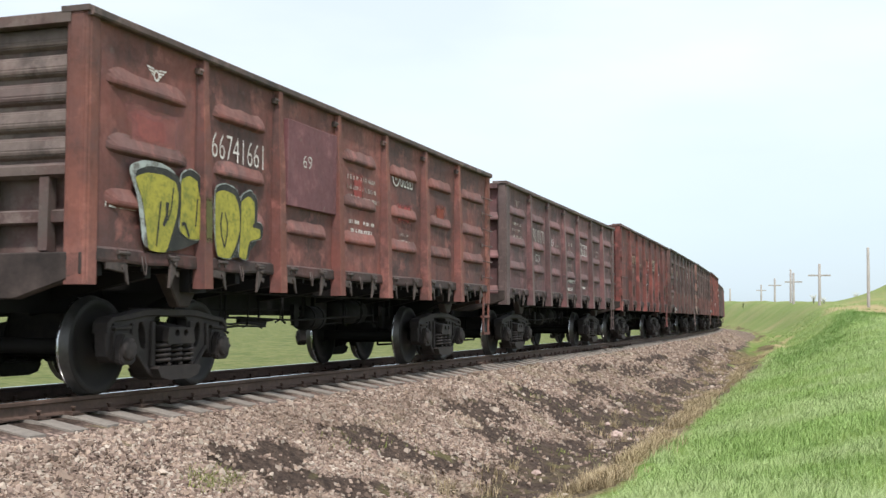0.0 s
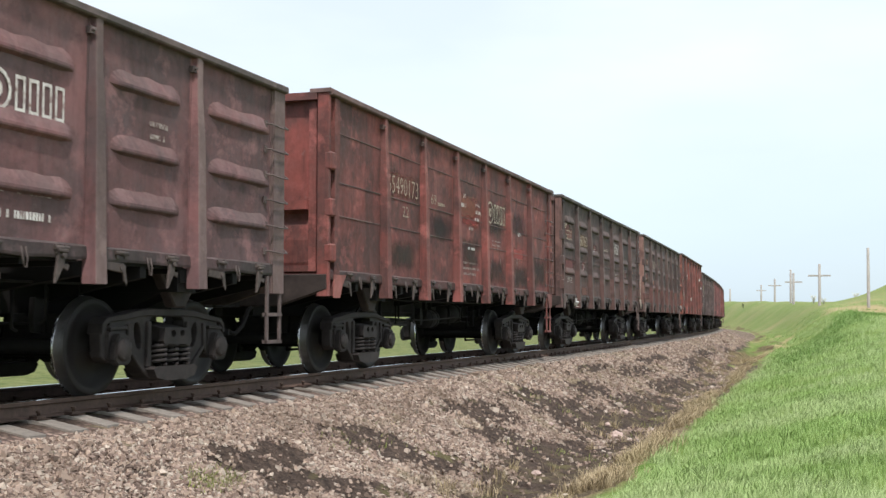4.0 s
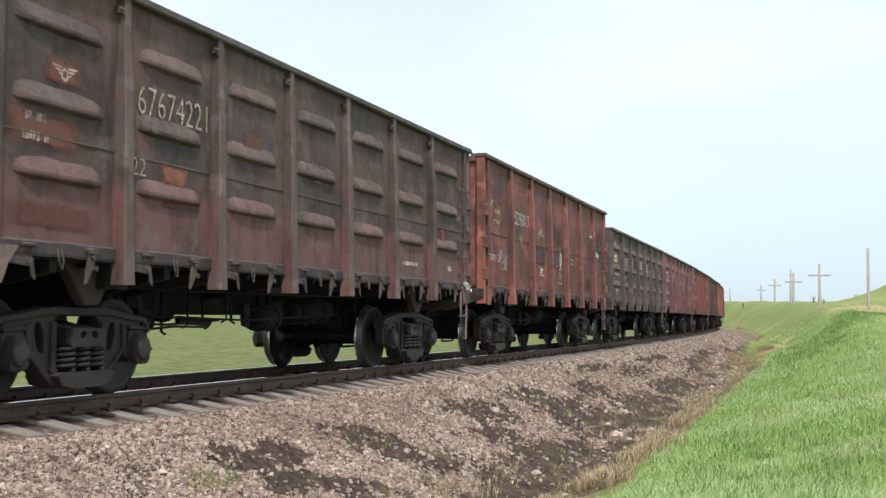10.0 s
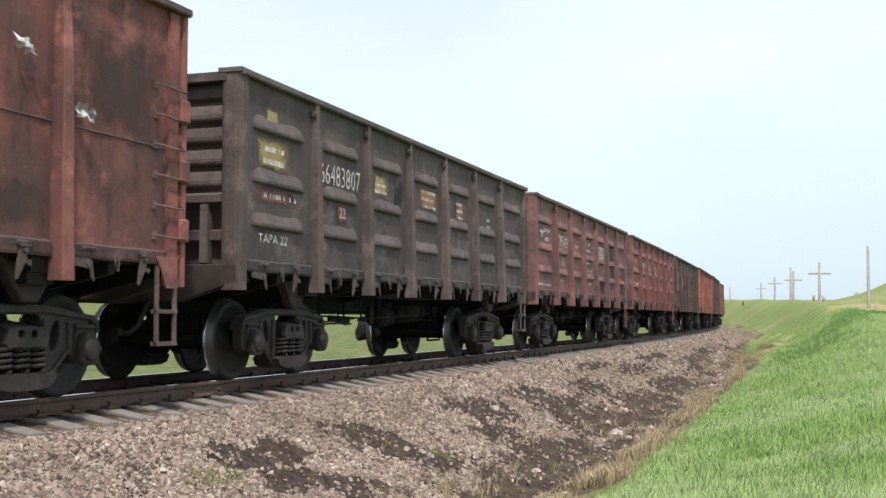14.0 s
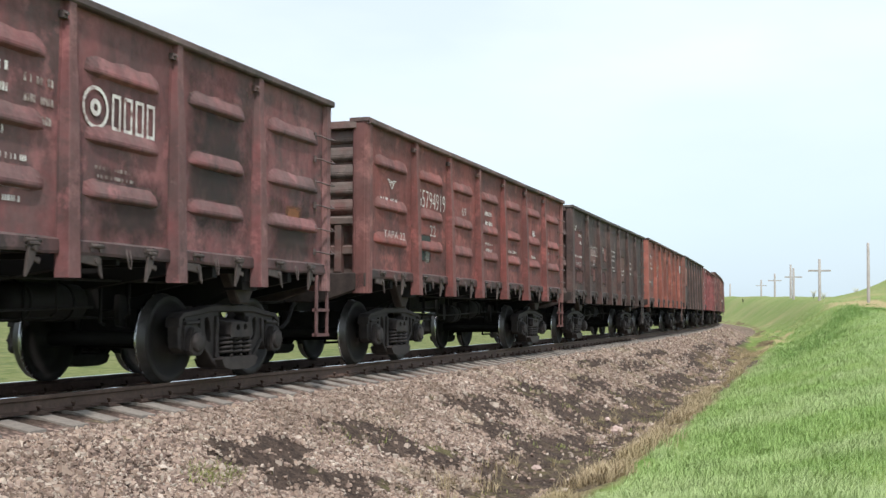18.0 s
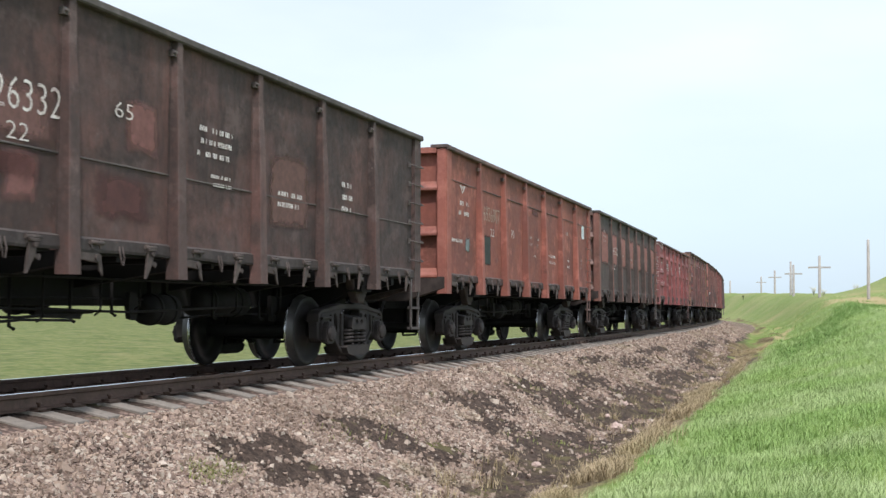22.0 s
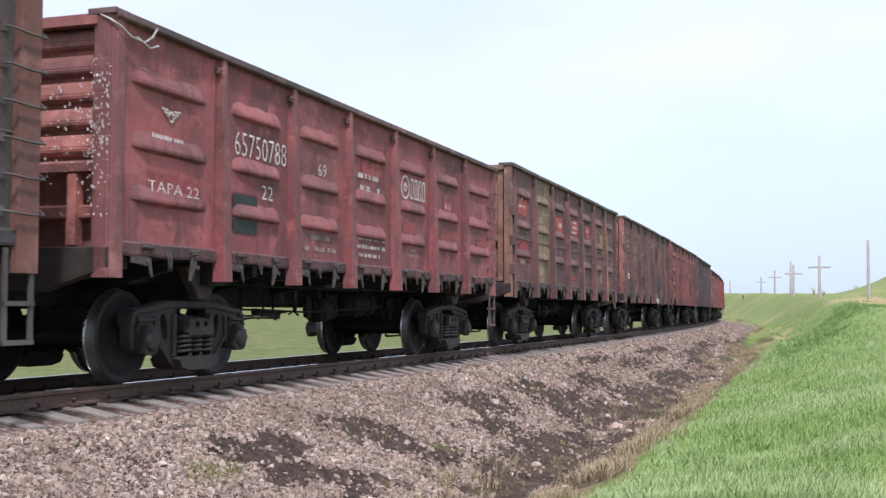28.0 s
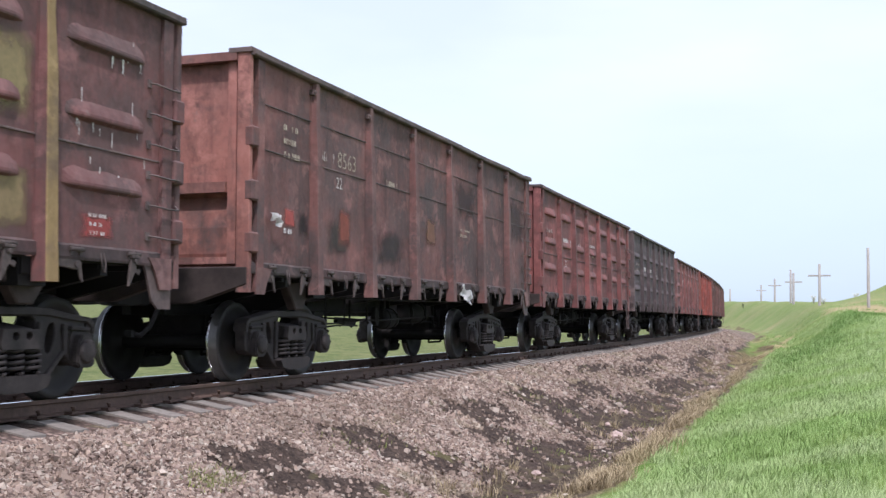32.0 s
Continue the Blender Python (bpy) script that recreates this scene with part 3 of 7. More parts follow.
def side_frame_mesh():
    """One cast side of a three-piece bogie: an arched top, slim windows, a dished spring seat; y along the track, outside at x = 0."""
    bm = bmesh.new()
    outline = mirrored([(0.26, 0.135), (0.36, 0.155), (0.44, 0.20), (0.58, 0.33), (0.70, 0.44), (0.755, 0.44), (0.755, 0.36), (1.08, 0.34), (1.14, 0.38), (1.16, 0.60), (1.13, 0.70), (1.06, 0.745), (0.80, 0.775), (0.50, 0.825), (0.30, 0.835)])
    wins = [oval(g * 0.53, 0.575, 0.062, 0.145, 12, g * 0.03) for g in (-1, 1)]
    eyes = [oval(g * 1.04, 0.69, 0.025, 0.022, 8) for g in (-1, 1)]
    centre = [(-0.27, 0.765), (0.27, 0.765), (0.32, 0.74), (0.34, 0.60), (0.34, 0.25), (-0.34, 0.25), (-0.34, 0.60), (-0.32, 0.74)]
    plate(bm, [outline, centre, *wins, *eyes], -0.06, 0.07)
    # rolled flanges round the outline
    plate(bm, [mirrored([(0.30, 0.775), (0.50, 0.770), (0.80, 0.73), (1.04, 0.712), (1.115, 0.66), (1.12, 0.60), (1.165, 0.60), (1.155, 0.70), (1.08, 0.758), (0.80, 0.79), (0.50, 0.838), (0.30, 0.85)])], -0.085, 0.095)
    for g in (-1, 1):
        prism(bm, [(g * 0.26, 0.125), (g * 0.37, 0.145), (g * 0.46, 0.195), (g * 0.72, 0.43), (g * 0.69, 0.46), (g * 0.43, 0.235), (g * 0.26, 0.19)], -0.085, 0.098)
        prism(bm, [(g * 0.40, 0.72), (g * 0.335, 0.72), (g * 0.335, 0.25), (g * 0.41, 0.26)], -0.09, 0.105)
        prism(bm, [(g * 0.68, 0.70), (g * 0.745, 0.70), (g * 0.745, 0.37), (g * 0.70, 0.42)], -0.08, 0.10)
        prism(bm, [(g * 0.78, 0.640), (g * 1.06, 0.628), (g * 1.06, 0.665), (g * 0.78, 0.68)], -0.08, 0.115)
    bmesh.ops.recalc_face_normals(bm, faces=bm.faces)
    bmesh.ops.bevel(bm, geom=[e for e in bm.edges if len(e.link_faces) == 2 and e.calc_face_angle(0) > 0.9 and e.calc_length() > 0.05], offset=0.009, segments=1, affect="EDGES")
    # dished seat that holds the springs
    prism(bm, [(-0.42, 0.235), (-0.36, 0.15), (-0.2, 0.115), (0.2, 0.115), (0.36, 0.15), (0.42, 0.235), (0.37, 0.262), (-0.37, 0.262)], -0.17, 0.19)
    return baked("side_frame", bm, M_BOGIE)


def axle_box_mesh():
    """The bearing box in its jaw: an adapter saddle and a round cover that stands proud."""
    bm = bmesh.new()
    prism(bm, [(-0.155, 0.36), (-0.11, 0.315), (0.11, 0.315), (0.155, 0.36), (0.155, 0.60), (0.11, 0.64), (-0.11, 0.64), (-0.155, 0.60)], -0.11, 0.085)
    prism(bm, [(-0.135, 0.335), (-0.09, 0.295), (0.09, 0.295), (0.135, 0.335), (0.12, 0.52), (0.07, 0.60), (-0.07, 0.60), (-0.12, 0.52)], 0.08, 0.165)
    bmesh.ops.bevel(bm, geom=[e for e in bm.edges if e.calc_length() > 0.06], offset=0.014, segments=2, affect="EDGES")
    lathe(bm, [(0.14, 0.115), (0.185, 0.112), (0.20, 0.09), (0.205, 0.03)], 18, "x", (0, 0, 0.445))
    for k in range(6):
        t = k * math.pi / 3
        lathe(bm, [(0.18, 0.014), (0.205, 0.014)], 6, "x", (0, 0.092 * math.cos(t), 0.445 + 0.092 * math.sin(t)))
    return baked("axle_box", bm, M_BOGIE)


def spring_mesh():
    """A fat suspension coil: a heavy outer wire round a thinner inner one."""
    bm = bmesh.new()
    for r, wire, turns in ((0.092, 0.0185, 4.3), (0.05, 0.012, 6.0)):
        n = int(turns * 16)
        rod(bm, [(r * math.cos(t), r * math.sin(t), 0.275 + 0.215 * i / n) for i in range(n + 1) for t in (i / 16 * 2 * math.pi,)], wire, 6)
    return baked("spring", bm, M_BOGIE)


def bolster_mesh():
    bm = bmesh.new()
    prism(bm, [(-1.16, 0.50), (1.16, 0.50), (1.16, 0.66), (0.7, 0.74), (0.25, 0.82), (-0.25, 0.82), (-0.7, 0.74), (-1.16, 0.66)], -0.21, 0.21, "y")
    for g in (-1, 1):
        box(bm, g * 0.62, g * 0.90, -0.1, 0.1, 0.72, 0.86)
    lathe(bm, [(0.80, 0.17), (0.93, 0.17)], 20, "z")
    bmesh.ops.bevel(bm, geom=[e for e in bm.edges if e.calc_length() > 0.1], offset=0.01, segments=1, affect="EDGES")
    # end faces with two cast eyes
    for g in (-1, 1):
        plate(bm, [[(-0.25, 0.485), (0.25, 0.485), (0.27, 0.52), (0.24, 0.655), (-0.24, 0.655), (-0.27, 0.52)], oval(-0.085, 0.598, 0.045, 0.038), oval(0.085, 0.598, 0.045, 0.038)], g * 1.155, g * 1.225)
    return baked("bolster", bm, M_BOGIE)


def brake_mesh():
    """Brake beams, shoes and rods of one bogie."""
    bm = bmesh.new()
    for g in (-1, 1):
        rod(bm, [(-0.75, g * 0.36, 0.38), (0.75, g * 0.36, 0.38)], 0.035, 8)
        for h in (-1, 1):
            prism(bm, [(g * 0.36, 0.30), (g * 0.43, 0.26), (g * 0.455, 0.40), (g * 0.44, 0.56), (g * 0.36, 0.52)], h * 0.70, h * 0.80)
            rod(bm, [(h * 0.75, g * 0.36, 0.50), (h * 0.72, g * 0.30, 0.80)], 0.015)
    rod(bm, [(0.05, -0.36, 0.30), (0.05, 0.36, 0.30)], 0.02)
    rod(bm, [(0.05, -0.36, 0.30), (0.12, -0.42, 0.86)], 0.022)
    rod(bm, [(0.05, 0.36, 0.30), (0.12, 0.42, 0.86)], 0.022)
    return baked("brake_rigging", bm, M_DARK)


def coupler_mesh():
    bm = bmesh.new()
    box(bm, -0.085, 0.085, -6.45, -5.6, 0.96, 1.12)
    prism(bm, [(-0.20, -6.42), (-0.24, -6.62), (-0.23, -6.82), (-0.10, -6.86), (-0.06, -6.97), (0.10, -6.97), (0.16, -6.80), (0.20, -6.62), (0.16, -6.42)], 0.90, 1.17, "z")
    bmesh.ops.bevel(bm, geom=bm.edges[:], offset=0.015, segments=1, affect="EDGES")
    return baked("coupler", bm, M_DARK)


def hose_mesh():
    bm = bmesh.new()
    rod(bm, [(0.30, -6.35, 0.92), (0.32, -6.50, 0.86), (0.34, -6.68, 0.66), (0.32, -6.84, 0.56), (0.27, -6.96, 0.58)], 0.028, 8)
    box(bm, 0.22, 0.30, -7.0, -6.93, 0.54, 0.62)
    return baked("brake_hose", bm, M_DARK)


def underframe_mesh():
    bm = bmesh.new()
    for g in (-1, 1):
        box(bm, g * 0.17, g * 0.29, -6.3, 6.3, 0.80, 1.26)
        box(bm, g * 0.30, g * 1.36, g * 0 - 4.5, -4.15, 1.02, 1.26)
        box(bm, g * 0.30, g * 1.36, 4.15, 4.5, 1.02, 1.26)
        for y in (-4.325, 4.325):
            prism(bm, [(g * 0.30, 0.84), (g * 0.75, 0.84), (g * 1.38, 1.12), (g * 1.38, 1.26), (g * 0.30, 1.26)], y - 0.16, y + 0.16, "y")
        for y in (-6.1, -5.3, -3.5, 3.5, 5.3, 6.1):
            prism(bm, [(g * 0.29, 0.92), (g * 1.38, 1.14), (g * 1.38, 1.26), (g * 0.29, 1.26)], y - 0.05, y + 0.05, "y")
        for y in (-2.6, -0.9, 0.9, 2.6):
            prism(bm, [(g * 0.29, 0.98), (g * 1.38, 1.14), (g * 1.38, 1.26), (g * 0.29, 1.26)], y - 0.06, y + 0.06, "y")
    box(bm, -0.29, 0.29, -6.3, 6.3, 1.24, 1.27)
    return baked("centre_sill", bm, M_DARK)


def hatch_mesh():
    """A slanting floor door between two cross bars, shut."""
    bm = bmesh.new()
    prism(bm, [(0.29, 1.28), (1.38, 1.28), (1.38, 1.25), (0.29, 1.25)], -0.72, 0.72, "y")
    for y in (-0.5, 0, 0.5):
        box(bm, 0.35, 1.36, y - 0.03, y + 0.03, 1.20, 1.25)
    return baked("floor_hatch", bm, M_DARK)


def tank_mesh(r, ln, x, y, z):
    bm = bmesh.new()
    lathe(bm, [(y - ln / 2 - 0.06, r * 0.45), (y - ln / 2 - 0.03, r * 0.8), (y - ln / 2, r), (y + ln / 2, r), (y + ln / 2 + 0.03, r * 0.8), (y + ln / 2 + 0.06, r * 0.45)], 24, "y", (x, 0, z))
    for d in (-0.3, 0.3):
        lathe(bm, [(y + d * ln - 0.02, r + 0.012), (y + d * ln + 0.02, r + 0.012)], 24, "y", (x, 0, z))
        box(bm, x - 0.03, x + 0.03, y + d * ln - 0.02, y + d * ln + 0.02, z, 1.1)
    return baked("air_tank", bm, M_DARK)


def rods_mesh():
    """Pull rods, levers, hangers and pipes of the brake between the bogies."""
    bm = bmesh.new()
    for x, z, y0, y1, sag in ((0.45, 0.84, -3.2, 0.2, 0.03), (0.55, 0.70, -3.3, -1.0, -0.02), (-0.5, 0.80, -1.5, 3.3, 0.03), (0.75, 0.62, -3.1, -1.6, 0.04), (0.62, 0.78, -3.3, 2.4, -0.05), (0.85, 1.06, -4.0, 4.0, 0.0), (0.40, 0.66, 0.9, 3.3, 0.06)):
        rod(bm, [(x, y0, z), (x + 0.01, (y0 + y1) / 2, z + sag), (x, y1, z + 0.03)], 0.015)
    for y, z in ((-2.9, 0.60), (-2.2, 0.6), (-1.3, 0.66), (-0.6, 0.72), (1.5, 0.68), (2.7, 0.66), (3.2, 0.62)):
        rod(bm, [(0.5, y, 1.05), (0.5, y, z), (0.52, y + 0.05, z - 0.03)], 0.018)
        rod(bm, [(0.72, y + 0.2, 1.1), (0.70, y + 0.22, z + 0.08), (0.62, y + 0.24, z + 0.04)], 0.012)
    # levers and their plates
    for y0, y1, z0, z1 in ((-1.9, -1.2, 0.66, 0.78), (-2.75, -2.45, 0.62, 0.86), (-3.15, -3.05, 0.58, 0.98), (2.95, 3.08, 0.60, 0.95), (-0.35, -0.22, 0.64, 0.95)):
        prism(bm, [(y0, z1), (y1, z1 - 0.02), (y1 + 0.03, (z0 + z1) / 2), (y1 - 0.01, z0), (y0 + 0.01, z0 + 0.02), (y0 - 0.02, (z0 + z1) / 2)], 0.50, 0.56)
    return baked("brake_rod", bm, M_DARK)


def lug_mesh():
    """A hatch stop: a short flat bar with an eye and a bent tongue, at the lower chord."""
    bm = bmesh.new()
    prism(bm, [(-0.20, 1.27), (0.10, 1.27), (0.14, 1.24), (0.14, 1.19), (0.08, 1.175), (-0.20, 1.20)], 1.40, 1.43)
    lathe(bm, [(1.425, 0.03), (1.445, 0.03)], 8, "x", (0, 0.07, 1.222))
    prism(bm, [(0.09, 1.20), (0.145, 1.21), (0.175, 1.07), (0.16, 1.06), (0.12, 1.10)], 1.41, 1.43)
    bmesh.ops.bevel(bm, geom=[e for e in bm.edges if e.calc_length() > 0.05], offset=0.006, segments=1, affect="EDGES")
    return baked("hatch_lug", bm, M_LATCH)


def claw_mesh():
    """A hanging latch claw with its eye, pin and a loop of bent wire."""
    bm = bmesh.new()
    prism(bm, [(-0.05, 1.33), (0.04, 1.33), (0.035, 1.21), (-0.01, 1.17), (-0.075, 1.05), (-0.10, 1.05), (-0.075, 1.18)], 1.43, 1.455)
    prism(bm, [(0.0, 1.19), (0.075, 1.16), (0.09, 1.20), (0.07, 1.22), (0.03, 1.21)], 1.435, 1.455)
    box(bm, 1.40, 1.475, -0.07, 0.06, 1.315, 1.345)
    bmesh.ops.bevel(bm, geom=[e for e in bm.edges if e.calc_length() > 0.05], offset=0.006, segments=1, affect="EDGES")
    lathe(bm, [(1.42, 0.022), (1.48, 0.022)], 8, "x", (0, 0.0, 1.29))
    return baked("hatch_latch", bm, M_LATCH)


def loop_mesh():
    """A loop of wire that hangs from the lower chord."""
    bm = bmesh.new()
    rod(bm, [(1.43, -0.03, 1.34), (1.45, -0.035, 1.26), (1.455, -0.02, 1.17), (1.455, 0.012, 1.165), (1.45, 0.028, 1.24), (1.43, 0.022, 1.34)], 0.009, 5)
    return baked("wire_loop", bm, M_LATCH)


def hinge_mesh():
    bm = bmesh.new()
    box(bm, 1.395, 1.445, -0.085, -0.045, 1.30, 1.385)
    box(bm, 1.395, 1.445, 0.045, 0.085, 1.30, 1.385)
    lathe(bm, [(-0.10, 0.02), (0.10, 0.02)], 8, "y", (1.443, 0, 1.355))
    return baked("hatch_hinge", bm, M_LATCH)


def bolster_plate_mesh():
    """The tapering foot of the body's cross beam over a bogie."""
    bm = bmesh.new()
    prism(bm, [(-0.44, 1.28), (0.44, 1.28), (0.10, 0.865), (-0.10, 0.865)], 1.12, 1.25)
    bmesh.ops.bevel(bm, geom=bm.edges[:], offset=0.015, segments=1, affect="EDGES")
    return baked("body_bolster", bm, M_SILL)


M_SILL = plain("grimy_sill", (0.050, 0.038, 0.034), 0.75, 0.0, 0.6, 5)
M_LATCH = plain("grimy_iron", (0.095, 0.075, 0.068), 0.7, 0.1, 0.5, 12)
WHEEL, AXLE, SIDE, AXBOX, SPRING, BOLSTER = wheel_mesh(), axle_mesh(), side_frame_mesh(), axle_box_mesh(), spring_mesh(), bolster_mesh()
BRAKE, COUPLER, HOSE, SILL, HATCH = brake_mesh(), coupler_mesh(), hose_mesh(), underframe_mesh(), hatch_mesh()
TANK_A, TANK_B, TANK_C, RODS = tank_mesh(0.17, 0.50, 0.45, 0.35, 0.76), tank_mesh(0.19, 1.1, 0.30, 1.95, 0.86), tank_mesh(0.14, 0.5, -0.6, -0.6, 0.85), rods_mesh()
BOLSTER_FOOT = bolster_plate_mesh()
LUG, CLAW, HINGE, LOOP = lug_mesh(), claw_mesh(), hinge_mesh(), loop_mesh()
TURN = pose(0, 0, 0, 0, 0, 180)
WHEELSETS = []


def running_gear(wagon, ahead=0.0):
    for g in (-1, 1):
        bogie = child("bogie", BOLSTER, wagon, pose(0, g * BOGIE + ahead, 0), "grimy cast three-piece bogie")
        for h in (-1, 1):
            flip = TURN if h < 0 else Matrix()
            child("side_frame", SIDE, bogie, flip @ pose(1.02, 0, 0))
            for e in (-0.925, 0.925):
                child("axle_box", AXBOX, bogie, flip @ pose(1.03, e, 0))
            for e in (-0.22, 0.0, 0.22):
                child("spring", SPRING, bogie, flip @ pose(1.11, e, 0))
            for e in (-0.11, 0.11):
                child("spring", SPRING, bogie, flip @ pose(0.92, e, 0))
        child("brake_rigging", BRAKE, bogie)
        for e in (-0.925, 0.925):
            base = pose(0, g * BOGIE + e + ahead, 0.475)
            axle = child("wheelset", AXLE, wagon, base, "black steel wheelset with polished treads")
            child("wheel", WHEEL, axle, pose(0.79, 0, 0))
            child("wheel", WHEEL, axle, pose(-0.79, 0, 0, 0, 0, 180))
            WHEELSETS.append((axle, base))
        for flip in (Matrix(), TURN):
            child("body_bolster", BOLSTER_FOOT, wagon, pose(0, ahead, 0) @ flip @ pose(0, g * BOGIE, 0))
        child("coupler", COUPLER, wagon, Matrix() if g < 0 else TURN)
        child("brake_hose", HOSE, wagon, Matrix() if g < 0 else TURN)
    child("centre_sill", SILL, wagon)
    for me in (TANK_A, TANK_B, TANK_C):
        child("air_tank", me, wagon)
    child("brake_rod", RODS, wagon)


# ---- wagon bodies ----
POSTS = (-4.375, -2.625, -0.875, 0.875, 2.625, 4.375)
END = 6.3875
LOW, SKIN = 1.31, 1.40


def panel_mesh(y0, y1, top, mat):
    bm = bmesh.new()
    ny, nz = 8, 10
    rng = random.Random(int(top * 1000) + int((y1 - y0) * 100))
    # plate with shallow dents
    grid = [[bm.verts.new((SKIN + (rng.uniform(-0.014, 0.003) if 0 < i < ny and 0 < j < nz else 0), y0 + (y1 - y0) * i / ny, LOW + (top - 0.07 - LOW) * j / nz)) for j in range(nz + 1)] for i in range(ny + 1)]
    for i in range(ny):
        for j in range(nz):
            bm.faces.new((grid[i][j], grid[i + 1][j], grid[i + 1][j + 1], grid[i][j + 1])).smooth = True
    box(bm, SKIN - 0.035, SKIN - 0.018, y0, y1, LOW, top - 0.07)
    return baked("side_panel", bm, mat)


def rib_mesh(y0, y1, mat, deep=0.050):
    """A pressed rib: a soft pillow, fuller below, that runs out at both ends."""
    bm = bmesh.new()
    a, b = y0 + 0.22, y1 - 0.22
    prof = ((0.135, 0.0), (0.115, 0.10), (0.03, 0.70), (-0.02, 0.97), (-0.045, 1.0), (-0.062, 0.92), (-0.085, 0.18), (-0.105, 0.0))
    cols = []
    for f in (0.0, 0.03, 0.09, 0.15, 0.18, 0.3, 0.5, 0.7, 0.82, 0.85, 0.91, 0.97, 1.0):
        e = min(1.0, min(f, 1 - f) / 0.17)
        e = 0.5 * e + 0.5 * e * e * (3 - 2 * e)
        cols.append([bm.verts.new((SKIN - 0.016 + (deep + 0.016) * h * e, a + (b - a) * f, z * (0.72 + 0.28 * e))) for z, h in prof])
    for c, d in zip(cols, cols[1:]):
        for k in range(len(prof) - 1):
            bm.faces.new((c[k], d[k], d[k + 1], c[k + 1]))
    return baked("pressed_rib", bm, mat)


def seam_mesh(y0, y1, mat):
    bm = bmesh.new()
    prism(bm, [(SKIN - 0.015, -0.014), (SKIN + 0.007, -0.009), (SKIN + 0.007, 0.003), (SKIN - 0.015, 0.012)], y0, y1, "y")
    return baked("weld_seam", bm, mat)


def post_mesh(top, mat, side):
    """A pressed hat post: a narrow outer face that widens and stands further out towards its foot, sloping flanks, flat flanges."""
    bm = bmesh.new()
    rows = []
    for z, flange, foot, face, deep in ((1.056, 0.0, 0.094, 0.080, 0.135), (1.30, 0.0, 0.094, 0.078, 0.128), (1.34, 0.105, 0.092, 0.076, 0.125), (top - 0.95, 0.105, 0.084, 0.066, 0.098), (top - 0.50, 0.100, 0.072, 0.050, 0.072), (top - 0.075, 0.100, 0.068, 0.046, 0.066)):
        f = max(flange, foot + 0.002)
        half = ((-f, -0.012), (-f, 0.004), (-foot, 0.005), (-face - 0.006, deep - 0.008), (-face + 0.004, deep))
        rows.append([bm.verts.new((SKIN + d, y, z)) for y, d in half] + [bm.verts.new((SKIN + d, -y, z)) for y, d in half[::-1]])
    for a, b in zip(rows, rows[1:]):
        for k in range(10):
            f = bm.faces.new((a[k], a[(k + 1) % 10], b[(k + 1) % 10], b[k]))
            f.material_index = 1 if k in (0, 1, 2, 6, 7, 8, 9) else 0
    bm.faces.new(rows[0][::-1])
    bm.faces.new(rows[-1])
    return baked("post", bm, mat, side)


